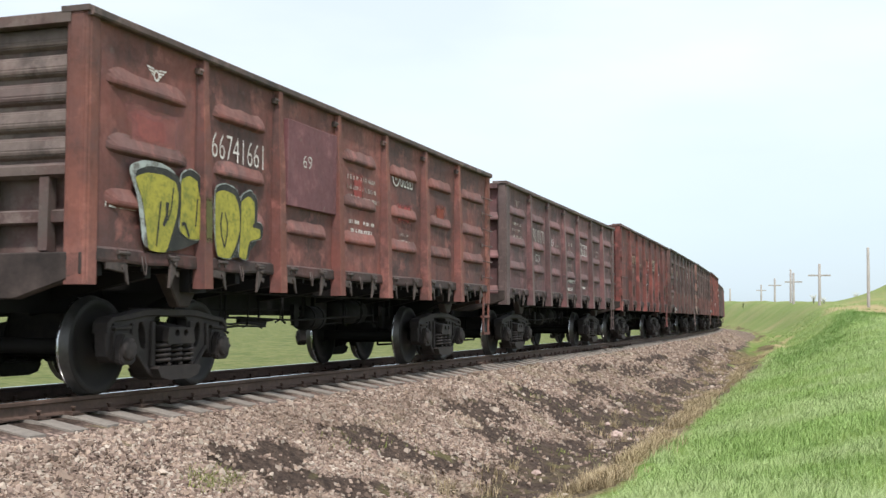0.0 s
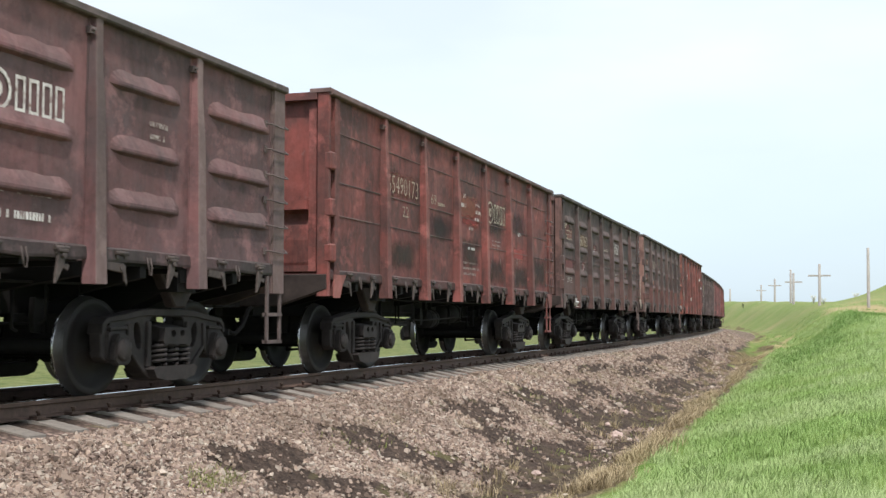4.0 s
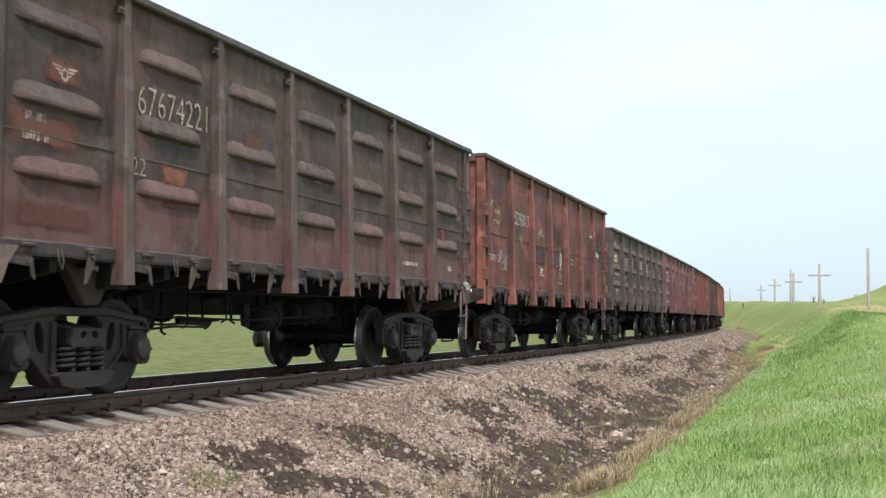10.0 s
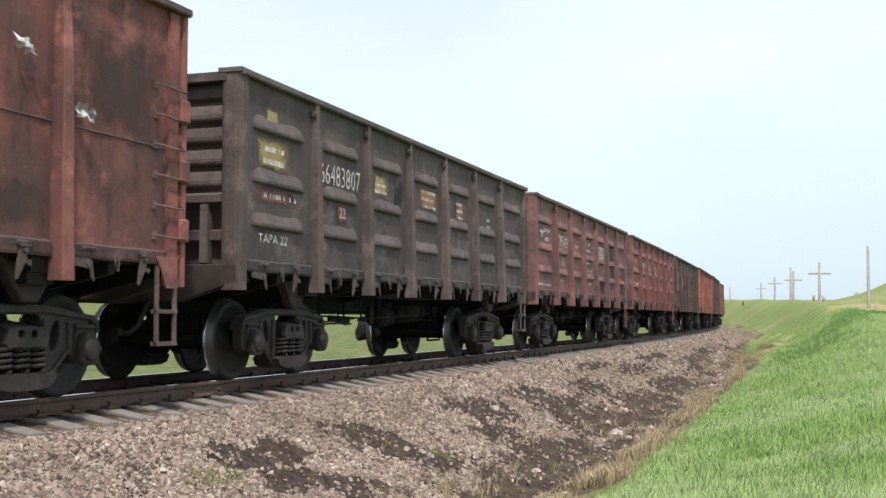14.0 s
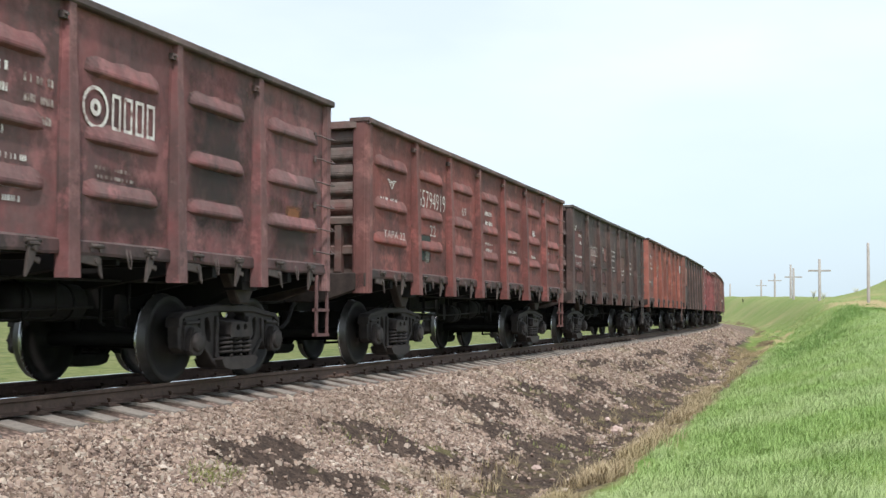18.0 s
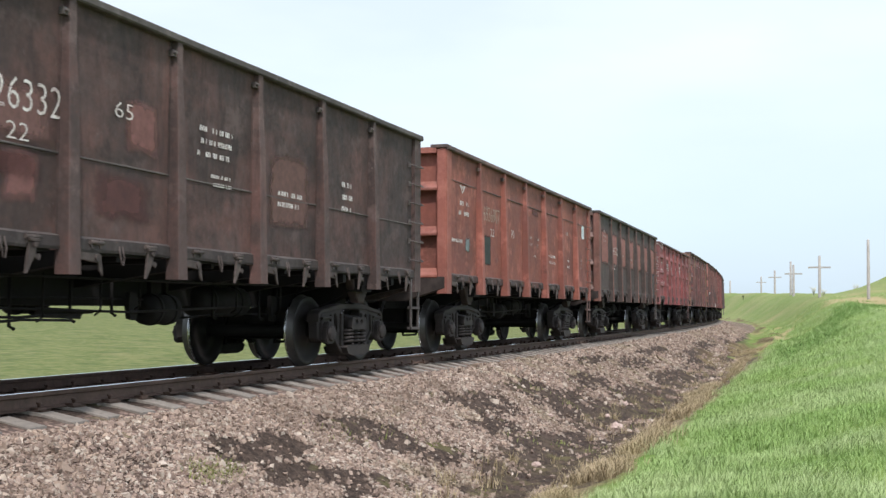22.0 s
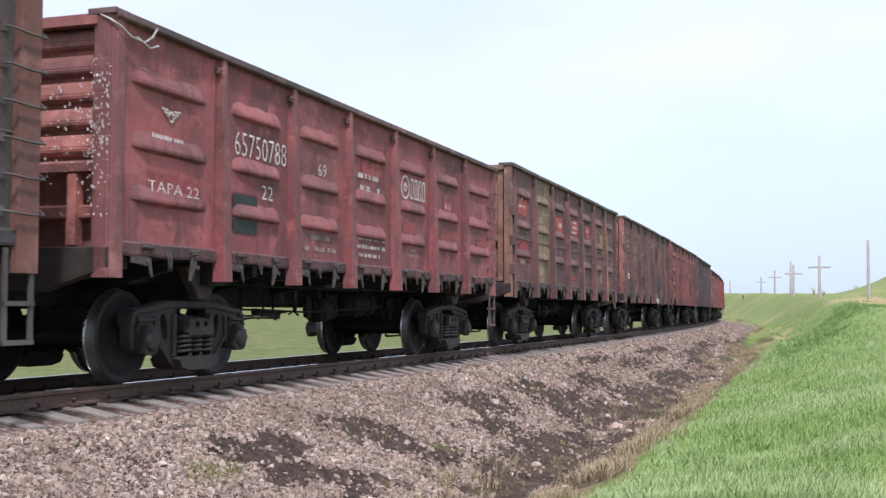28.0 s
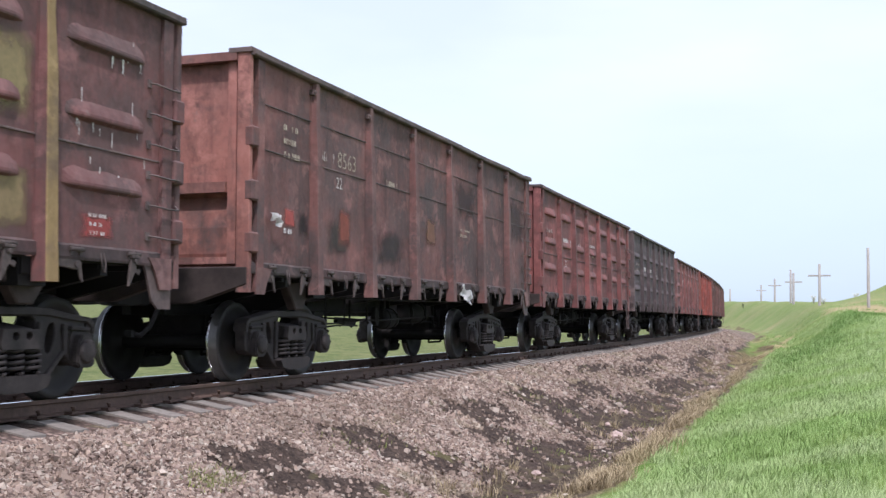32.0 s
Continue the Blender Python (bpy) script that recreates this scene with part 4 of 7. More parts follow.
def end_parts(kind, top, body, trim, inner, far):
    """One end of the body, at y = -END, as (name, mesh, label)."""
    out = []
    y = -END - (0.10 if far and kind == "door" else 0)
    if kind == "ribs":
        bm = bmesh.new()
        box(bm, -1.20, 1.20, y + 0.13, y + 0.16, 2.03, top - 0.10)
        box(bm, -1.20, 1.20, y + 0.22, y + 0.25, 1.30, 2.05)
        out.append(("end_wall", baked("end_wall", bm, inner), "ribbed steel end wall"))
        bm = bmesh.new()
        prism(bm, [(y + 0.13, 2.02), (y + 0.04, 2.05), (y + 0.04, 2.13), (y + 0.13, 2.17)], -1.19, 1.19)
        out.append(("end_beam", baked("end_beam", bm, inner), ""))
        n = 5
        step = (top - 0.12 - 2.18) / n
        for i in range(n):
            bm = bmesh.new()
            z = 2.18 + i * step
            prism(bm, [(y + 0.135, z + 0.015), (y + 0.07, z + 0.05), (y + 0.06, z + 0.10), (y + 0.09, z + step - 0.05), (y + 0.135, z + step - 0.015)], -1.19, 1.19)
            bmesh.ops.bevel(bm, geom=[e for e in bm.edges if abs(e.verts[0].co.x - e.verts[1].co.x) > 1], offset=0.012, segments=2, affect="EDGES")
            out.append(("end_rib", baked("end_rib", bm, inner), ""))
        for x in (-0.95, -0.33, 0.33, 0.95):
            bm = bmesh.new()
            prism(bm, [(y + 0.16, 1.33), (y + 0.04, 1.36), (y + 0.05, 2.03), (y + 0.16, 2.05)], x - 0.05, x + 0.05)
            out.append(("end_bracket", baked("end_bracket", bm, inner), ""))
        bm = bmesh.new()
        prism(bm, [(y + 0.15, 1.60), (y + 0.09, 1.62), (y + 0.09, 1.72), (y + 0.15, 1.74)], -1.19, 1.19)
        out.append(("end_rib", baked("end_rib", bm, inner), ""))
        for g in (-1, 1):
            bm = bmesh.new()
            prism(bm, [(g * 1.18, y + 0.03), (g * 1.24, y - 0.02), (g * 1.40, y - 0.02), (g * 1.445, y + 0.02), (g * 1.445, y + 0.17), (g * 1.39, y + 0.22), (g * 1.18, y + 0.14)], 1.05, top - 0.05, "z")
            bmesh.ops.bevel(bm, geom=[e for e in bm.edges if abs(e.verts[0].co.z - e.verts[1].co.z) > 1], offset=0.018, segments=2, affect="EDGES")
            out.append(("corner_post", baked("corner_post", bm, trim), ""))
    elif kind == "beam":
        bm = bmesh.new()
        box(bm, -1.30, 1.30, y + 0.10, y + 0.13, 1.30, top - 0.12)
        out.append(("end_wall", baked("end_wall", bm, inner), "plain steel end wall"))
        for z in (top - 0.74, top - 1.52, top - 2.24):
            bm = bmesh.new()
            prism(bm, [(y + 0.105, z - 0.03), (y - 0.03, z - 0.05), (y - 0.03, z + 0.0), (y + 0.03, z + 0.05), (y + 0.105, z + 0.13)], -1.27, 1.27)
            bmesh.ops.bevel(bm, geom=[e for e in bm.edges if e.calc_length() > 1], offset=0.01, segments=1, affect="EDGES")
            out.append(("cross_beam", baked("cross_beam", bm, inner), ""))
        for g in (-1, 1):
            bm = bmesh.new()
            prism(bm, [(g * 1.26, y - 0.01), (g * 1.44, y - 0.01), (g * 1.44, y + 0.30), (g * 1.26, y + 0.30)], 1.05, top - 0.06, "z")
            bmesh.ops.bevel(bm, geom=[e for e in bm.edges if abs(e.verts[0].co.z - e.verts[1].co.z) > 1], offset=0.02, segments=2, affect="EDGES")
            out.append(("corner_post", baked("corner_post", bm, trim), ""))
    else:
        for g in (-1, 1):
            bm = bmesh.new()
            box(bm, min(g * 0.01, g * 1.24), max(g * 0.01, g * 1.24), y + 0.10, y + 0.14, 2.24, top - 0.12)
            out.append(("end_door", baked("end_door", bm, inner), "shut steel end door"))
            bm = bmesh.new()
            prism(bm, [(y + 0.11, 2.238), (y + 0.11, 2.21), (y + 0.16, 2.16), (y + 0.10, 2.0), (y + 0.075, 1.8), (y + 0.085, 1.5), (y + 0.13, 1.36), (y + 0.24, 1.36), (y + 0.24, 2.238)], g * 0.01, g * 1.24)
            out.append(("lower_flap", baked("lower_flap", bm, inner), ""))
            for a, b, c, d, e in ((0.03, 0.12, 1.38, top - 0.14, 0.04), (1.12, 1.23, 1.38, top - 0.14, 0.04), (0.12, 1.12, 2.20, 2.32, -0.015), (0.12, 1.12, 1.38, 1.46, 0.05)):
                bm = bmesh.new()
                box(bm, min(g * a, g * b), max(g * a, g * b), y + e, y + 0.105, c, d)
                out.append(("door_bar", baked("door_bar", bm, inner), ""))
            bm = bmesh.new()
            prism(bm, [(g * 1.26, y - 0.01), (g * 1.43, y - 0.01), (g * 1.43, y + 0.07), (g * 1.26, y + 0.10)], 1.05, top - 0.02, "z")
            bmesh.ops.bevel(bm, geom=[e for e in bm.edges if abs(e.verts[0].co.z - e.verts[1].co.z) > 1], offset=0.012, segments=1, affect="EDGES")
            out.append(("corner_post", baked("corner_post", bm, trim if far else inner), ""))
            for z in (1.50, 2.10, 2.72):
                bm = bmesh.new()
                box(bm, min(g * 1.36, g * 1.475), max(g * 1.36, g * 1.475), y - 0.015, y + 0.16, z, z + 0.24)
                bmesh.ops.bevel(bm, geom=bm.edges[:], offset=0.02, segments=1, affect="EDGES")
                out.append(("door_hinge", baked("door_hinge", bm, body), ""))
            bm = bmesh.new()
            box(bm, min(g * 1.34, g * 1.44), max(g * 1.34, g * 1.44), y + 0.17, y + 0.34, 1.06, top - 0.1)
            out.append(("door_jamb", baked("door_jamb", bm, body), ""))
            bm = bmesh.new()
            prism(bm, [(y + 0.16, 1.34), (y + 0.56, 1.34), (y + 0.44, 1.20), (y + 0.36, 1.03), (y + 0.16, 1.03)], g * 1.425, g * 1.446)
            out.append(("corner_gusset", baked("corner_gusset", bm, trim), ""))
    bm = bmesh.new()
    prism(bm, [(y - 0.03, top - 0.14), (y + 0.16, top - 0.14), (y + 0.16, top - 0.02), (y - 0.03, top - 0.04)], -1.26, 1.26)
    out.append(("end_rail", baked("end_rail", bm, inner), ""))
    bm = bmesh.new()
    prism(bm, [(-1.41, 1.34), (-1.41, 1.14), (-0.7, 0.92), (0.7, 0.92), (1.41, 1.14), (1.41, 1.34)], y - 0.02, y + 0.10, "y")
    bmesh.ops.bevel(bm, geom=bm.edges[:], offset=0.012, segments=1, affect="EDGES")
    out.append(("end_sill", baked("end_sill", bm, M_SILL), ""))
    return out


def chord_mesh(top, mat, wave, seed, more=0.0):
    """The top chord of one side: a box rail, dented here and there."""
    bm = bmesh.new()
    rng = random.Random(seed)
    ys = [-END + i * (2 * END + more) / 28 for i in range(29)]
    dz = [0.0] * 29
    for _ in range(3):
        c, w, h = rng.uniform(-END, END), rng.uniform(0.5, 1.4), rng.uniform(-1, 0.3) * wave
        dz = [d + h * math.exp(-((y - c) / w) ** 2) for d, y in zip(dz, ys)]
    rings = []
    for y, d in zip(ys, dz):
        rings.append([bm.verts.new((x, y, z + d)) for x, z in ((SKIN - 0.06, top - 0.085), (SKIN + 0.07, top - 0.085), (SKIN + 0.085, top - 0.07), (SKIN + 0.085, top - 0.015), (SKIN + 0.06, top), (SKIN - 0.06, top))])
    for a, b in zip(rings, rings[1:]):
        for k in range(6):
            bm.faces.new((a[k], a[(k + 1) % 6], b[(k + 1) % 6], b[k]))
    bm.faces.new(rings[0][::-1])
    bm.faces.new(rings[-1])
    for g in (-1, 1):
        a, b = sorted((g * (END + 0.035 + (more if g > 0 else 0)), g * (END - 0.21)))
        box(bm, 1.16, SKIN + 0.06, a, b, top - 0.05, top + 0.003)
    return baked("top_chord", bm, mat)


def step_mesh(kind):
    """The steps that hang below the end panel: a square ladder, bent stirrups or a plate with a step."""
    bm = bmesh.new()
    y0, y1 = 6.0, 6.32
    if kind == "plate":
        prism(bm, [(5.86, 1.33), (6.36, 1.33), (6.36, 0.84), (6.14, 0.84), (6.04, 0.92), (5.94, 1.18)], 1.39, 1.415)
        return bm
    if kind == "bent":
        rod(bm, [(1.41, y0 + 0.02, 1.30), (1.43, y0 + 0.0, 0.86), (1.45, y0 - 0.10, 0.42), (1.45, y1 - 0.12, 0.40), (1.43, y1 - 0.02, 0.84), (1.41, y1, 1.30)], 0.022, 6)
        box(bm, 1.39, 1.44, y0 - 0.01, y1 - 0.02, 0.80, 0.83)
        return bm
    for y in (y0, y1):
        prism(bm, [(y - 0.025, 1.25), (y + 0.025, 1.25), (y + 0.025, 0.46), (y - 0.025, 0.46)], 1.405, 1.43)
    for z in (0.46, 0.78):
        box(bm, 1.37, 1.44, y0 - 0.025, y1 + 0.025, z, z + 0.04)
    return bm


def rung_mesh(mat):
    bm = bmesh.new()
    rod(bm, [(1.40, 5.95, 0.0), (1.475, 5.96, -0.01), (1.48, 6.20, -0.022), (1.475, 6.40, -0.015), (1.42, 6.41, 0.03)], 0.010)
    box(bm, 1.40, 1.42, 5.92, 5.975, -0.045, 0.035)
    return baked("rung", bm, mat)


def build_wagon(spec):
    top = spec.get("top", 3.56)
    spec = dict(spec)
    for key in ("base", "alt", "post", "end_col", "low"):
        if key in spec:
            r, g, b = spec[key]
            gain = spec.get("gain", 1.0)
            spec[key] = (r * 1.09 * gain, g * 1.17 * gain, b * 1.16 * gain)
    dusty = tuple(0.55 * c + 0.45 * d for c, d in zip(spec["base"], (0.15, 0.10, 0.09)))
    body = paint("wagon_paint", spec["base"], spec["alt"], spec.get("dirt", 0.5), spec.get("patch", 0.5), low=spec.get("low"))
    pressed = paint("rib_paint", spec["base"], spec["alt"], spec.get("dirt", 0.5), spec.get("patch", 0.5)) if "low" in spec else body
    foot = paint("lower_paint", spec["low"], spec["base"], spec.get("dirt", 0.5), 0.58) if "low" in spec else body
    trim = paint("post_paint", spec.get("post", dusty), spec["alt"], spec.get("dirt", 0.5) * 0.7, spec.get("ppatch", 0.62))
    inner = paint("end_paint", spec.get("end_col", spec["base"]), spec["alt"], spec.get("dirt", 0.5), 0.55)
    rim = paint("rim_paint", tuple(0.33 * c + k for c, k in zip(spec["base"], (0.085, 0.078, 0.072))), (0.075, 0.065, 0.06), 0.35, 0.5)
    grimy = paint("sill_paint", tuple(0.36 * c + 0.016 for c in spec["base"]), (0.045, 0.036, 0.032), 0.7, 0.48)
    wagon = new("gondola_wagon")
    tagged(wagon, spec["label"], "freight wagon", "wagons of the train")
    running_gear(wagon, {3: -0.20, 4: -0.15, 5: -0.05, 6: -0.12, 11: -0.2, 14: -0.28}.get(spec["seed"], 0.0))
    ribs = () if not spec.get("ribbed", True) else [z + top - 3.83 for z in (3.27, 2.60, 1.98)] if spec.get("end") == "door" else (2.99, 2.37, 1.86)
    seams = spec.get("seams", (2.30,) if spec.get("end") == "door" else ())
    cut = 0.24 if spec.get("end") == "door" else 0.05
    wide = spec.get("bay", 1.75) / 1.75
    posts = [y * wide for y in POSTS]
    edges = (-END + cut, *posts, END - cut)
    kinds = {}
    for key, half in (("mid", 0.875 * wide), ("end", (END - cut - posts[-1]) / 2)):
        kinds[key] = (panel_mesh(-half, half, top, body), rib_mesh(-half, half, pressed), seam_mesh(-half, half, rim))
    special = {b: paint("patch_paint", c, a, 0.4, 0.47) for b, (c, a) in spec.get("bays", {}).items()}
    yellow = {b: paint("post_paint", c, spec["alt"], 0.2, 0.66) for b, c in spec.get("posts", {}).items()}
    post = post_mesh(top, trim, body)
    rung = rung_mesh(rim)
    bm = bmesh.new()
    box(bm, SKIN - 0.01, SKIN + 0.055, -0.125, -0.06, -0.035, 0.03)
    lathe(bm, [(SKIN + 0.05, 0.016), (SKIN + 0.085, 0.016)], 8, "x", (0, -0.095, 0.0))
    lug = baked("post_lug", bm, rim)
    bm = step_mesh(spec.get("step", ""))
    step = baked("step_ladder", bm, trim if spec["seed"] in (0, 2, 3, 4, 7, 8) else rim)
    bm = bmesh.new()
    rng = random.Random(spec["seed"] + 50)
    rings = []
    for k in range(45):
        yy = -END + 0.05 + (2 * END - 0.1) * k / 44
        dz = rng.uniform(-0.012, 0.012)
        rings.append([bm.verts.new((x, yy, z)) for x, z in ((SKIN - 0.04, 1.27 + dz), (SKIN + 0.03, 1.265 + dz), (SKIN + 0.036, 1.29 + dz), (SKIN + 0.028, 1.385 + dz * 0.5), (SKIN - 0.02, 1.42))])
    for a, b in zip(rings, rings[1:]):
        for k in range(5):
            bm.faces.new((a[k], a[(k + 1) % 5], b[(k + 1) % 5], b[k]))
    bm.faces.new(rings[0][::-1])
    bm.faces.new(rings[-1])
    sill = baked("lower_chord", bm, grimy)
    for flip in (Matrix(), TURN):
        for i in range(7):
            c = (edges[i] + edges[i + 1]) / 2
            skin, rib, seam = kinds["mid" if 0 < i < 6 else "end"]
            panel = child("side_panel", skin, wagon, flip @ pose(0, c, 0))
            made = [child("pressed_rib", rib, panel, pose(0, 0, z)) for z in ribs]
            if "low" in spec and made:
                made[-1].material_slots[0].link = "OBJECT"
                made[-1].material_slots[0].material = foot
            for z in seams:
                child("weld_seam", seam, panel, pose(0, 0, z))
            if i in special and flip != TURN:
                for ob in (panel, *made):
                    ob.material_slots[0].link = "OBJECT"
                    ob.material_slots[0].material = special[i]
            for d in (-0.45, 0.42):
                child("hatch_hinge", HINGE, wagon, flip @ pose(0, c + d, 0))
            child("hatch_lug", LUG, wagon, flip @ pose(0, c - 0.50, 0))
            child("hatch_latch", CLAW, wagon, flip @ pose(0, c + 0.42, 0))
            if flip != TURN:
                child("wire_loop", LOOP, wagon, pose(0, c - 0.02 + 0.08 * ((i * 7 + spec["seed"] * 3) % 5 - 2) / 2, 0, 0, 0, 0))
            child("floor_hatch", HATCH, wagon, flip @ pose(0, c, 0))
        for k, y in enumerate(posts):
            ob = child("post", post, wagon, flip @ pose(0, y, 0))
            if flip != TURN:
                child("post_lug", lug, ob, pose(0, 0, top - 0.21))
            if k in yellow and flip != TURN:
                ob.material_slots[0].link = "OBJECT"
                ob.material_slots[0].material = yellow[k]
        child("lower_chord", sill, wagon, flip)
        child("top_chord", chord_mesh(top, rim, spec.get("wave", 0.008), spec["seed"], 0.10 if spec.get("end") == "door" else 0.0), wagon, flip)
        for k in range(6):
            child("rung", rung, wagon, flip @ pose(0, 0, 1.55 + k * 0.30))
        child("step_ladder", step, wagon, flip)
    for flip in (Matrix(), TURN):
        for name, me, label in end_parts(spec.get("end", "ribs"), top, body, trim, inner, flip == TURN):
            child(name, me, wagon, flip, label)
    return wagon


SPECS = [
    dict(label="red-brown open steel gondola with a yellow graffiti and white numbers", gain=1.06, base=(0.20, 0.066, 0.054), alt=(0.12, 0.058, 0.054), post=(0.20, 0.070, 0.052), end_col=(0.12, 0.085, 0.075), end="ribs"),
    dict(label="dark plum-brown open steel gondola with ribbed sides", gain=1.32, base=(0.135, 0.058, 0.058), alt=(0.095, 0.056, 0.058), post=(0.12, 0.075, 0.07), end="beam"),
    dict(label="red open steel gondola with smooth stained sides", gain=1.12, base=(0.21, 0.055, 0.046), alt=(0.11, 0.045, 0.04), post=(0.22, 0.075, 0.064), ribbed=False, dirt=0.7, seams=(3.26, 2.59, 2.14), end="door", top=3.80),
    dict(label="dark grey-brown ribbed open steel gondola", gain=0.95, base=(0.088, 0.054, 0.050), alt=(0.125, 0.066, 0.060), end_col=(0.20, 0.10, 0.085), dirt=0.7, bay=1.785, end="door", top=3.83, post=(0.12, 0.082, 0.075), step="bent", low=(0.13, 0.068, 0.06)),
    dict(label="sooty ribbed open steel gondola with red lower panels", gain=1.12, base=(0.080, 0.052, 0.048), alt=(0.14, 0.066, 0.058), end_col=(0.22, 0.115, 0.095), dirt=0.75, patch=0.55, end="door", top=3.85, post=(0.13, 0.085, 0.075), step="bent", low=(0.135, 0.062, 0.054)),
    dict(label="red open steel gondola with smooth patched sides", gain=1.08, base=(0.21, 0.060, 0.048), alt=(0.125, 0.056, 0.050), post=(0.27, 0.090, 0.076), ribbed=False, dirt=0.7, seams=(2.43,), end_col=(0.33, 0.105, 0.075), bay=1.79, end="door", top=3.92),
    dict(label="grey-brown ribbed gondola with cream paint patches", gain=1.00, base=(0.105, 0.070, 0.066), alt=(0.07, 0.052, 0.051), end="ribs"),
    dict(label="plum-red ribbed open steel gondola with white stencils", gain=1.52, base=(0.15, 0.052, 0.052), alt=(0.085, 0.050, 0.048), end="ribs"),
    dict(label="red ribbed open steel gondola with white numbers", gain=1.22, base=(0.20, 0.054, 0.046), alt=(0.14, 0.052, 0.046), end_col=(0.115, 0.082, 0.072), end="ribs"),
    dict(label="blackened smooth-sided gondola with rusty red patches", gain=0.84, base=(0.080, 0.046, 0.040), alt=(0.17, 0.082, 0.070), dirt=0.75, patch=0.50, ribbed=False, seams=(2.11,), end="beam"),
    dict(label="orange-red smooth-sided open steel gondola", gain=1.08, base=(0.25, 0.078, 0.055), alt=(0.19, 0.062, 0.048), post=(0.27, 0.088, 0.066), ribbed=False, seams=(3.05,), dirt=0.25, end="beam", top=3.61),
    dict(label="brown smooth-sided gondola with black stained lower panels", gain=1.05, base=(0.058, 0.042, 0.038), alt=(0.085, 0.052, 0.046), patch=0.55, ribbed=False, seams=(2.2,), end="beam", end_col=(0.15, 0.085, 0.07), post=(0.17, 0.072, 0.056), dirt=0.4, top=3.65),
    dict(label="crimson ribbed open steel gondola with white numbers", gain=1.36, end_col=(0.25, 0.085, 0.07), base=(0.215, 0.056, 0.056), alt=(0.15, 0.056, 0.053), end="ribs"),
    dict(label="dark red ribbed gondola with yellow painted posts", gain=1.34, base=(0.13, 0.050, 0.046), alt=(0.075, 0.045, 0.042), end_col=(0.23, 0.115, 0.08), end="door", top=3.83, bays={1: ((0.34, 0.25, 0.13), (0.20, 0.10, 0.075))}, posts={3: (0.24, 0.155, 0.09), 5: (0.30, 0.205, 0.09)}, wave=0.02, step="plate"),
    dict(label="brown smooth-sided gondola with an orange-red end door", gain=1.35, base=(0.14, 0.058, 0.05), alt=(0.075, 0.050, 0.047), end_col=(0.22, 0.085, 0.068), ribbed=False, seams=(3.28, 2.74), bay=1.85, end="door", top=3.86, wave=0.03, step="plate"),
    dict(label="red-brown ribbed open steel gondola", gain=1.20, base=(0.19, 0.058, 0.052), alt=(0.13, 0.055, 0.05), end="door", top=3.83),
    dict(label="dark ribbed open steel gondola", base=(0.10, 0.066, 0.066), alt=(0.07, 0.052, 0.054), end="ribs", top=3.80),
    dict(label="faded red ribbed open steel gondola", gain=1.20, base=(0.20, 0.072, 0.066), alt=(0.15, 0.065, 0.058), end="ribs"),
    dict(label="bright orange-red smooth open steel gondola", base=(0.28, 0.062, 0.045), alt=(0.2, 0.055, 0.045), ribbed=False, dirt=0.3, end="beam"),
    dict(label="brown open steel gondola with ribbed sides", base=(0.15, 0.062, 0.05), alt=(0.10, 0.055, 0.05), end="ribs"),
    dict(label="brown open steel gondola at the train's bend", base=(0.15, 0.060, 0.05), alt=(0.10, 0.055, 0.05), end="ribs"),
    dict(label="dark red open steel gondola at the train's bend", base=(0.16, 0.058, 0.05), alt=(0.10, 0.055, 0.05), end="ribs"),
]
WAGONS = []
for i, spec in enumerate(SPECS):
    spec["seed"] = i
    WAGONS.append(build_wagon(spec))


# ---- writing, patches and scraps on the wagons ----
FLAT = SKIN + 0.006
BAYS = (-5.356, -3.5, -1.75, 0.0, 1.75, 3.5, 5.356)


def strips(rng, width, height, rows, gap=0.56):
    """Rows of small bars, the size of words that cannot be read."""
    bm = bmesh.new()
    step = height / rows
    for r in range(rows):
        z = height / 2 - (r + 0.5) * step
        y, end = -width / 2 + rng.uniform(0, 0.15) * width, width / 2 - rng.uniform(0, 0.25) * width
        while y < end:
            w = rng.uniform(0.10, 0.24) * step
            h = step * (1 - gap) / 2
            if rng.random() < 0.85:
                q = [bm.verts.new((0, a, b)) for a, b in ((y, z - h), (min(y + w, end + 0.02), z - h), (min(y + w, end + 0.02), z + h * rng.uniform(0.6, 1)), (y + 0.1 * w, z + h))]
                bm.faces.new(q)
            y += w + step * (0.07 if rng.random() < 0.85 else 0.4)
    return bm


def sheet(width, height):
    bm = bmesh.new()
    bm.faces.new([bm.verts.new((0, y * width / 2, z * height / 2)) for y, z in ((-1, -1), (1, -1), (1, 1), (-1, 1))])
    return bm


def ring_mark(height):
    """A round mark with four hollow blocks beside it, in plain shapes."""
    bm = bmesh.new()
    r = height / 2
    for a, b in ((r, r * 0.82), (r * 0.40, 0.16 * r)):
        o = [bm.verts.new((0, a * math.cos(k * math.pi / 10), a * math.sin(k * math.pi / 10))) for k in range(20)]
        i = [bm.verts.new((0, b * math.cos(k * math.pi / 10), b * math.sin(k * math.pi / 10))) for k in range(20)]
        for k in range(20):
            bm.faces.new((o[k], o[(k + 1) % 20], i[(k + 1) % 20], i[k]))
    for n in range(4):
        y = r * 1.25 + n * r * 0.95
        for y0, y1, z0, z1 in ((0, 0.15, -0.85, 0.85), (0.55, 0.7, -0.85, 0.85), (0.15, 0.55, 0.68, 0.85), (0.15, 0.55, -0.85, -0.68)):
            bm.faces.new([bm.verts.new((0, y + a * r, b * r)) for a, b in ((y0, z0), (y1, z0), (y1, z1), (y0, z1))])
    return bm


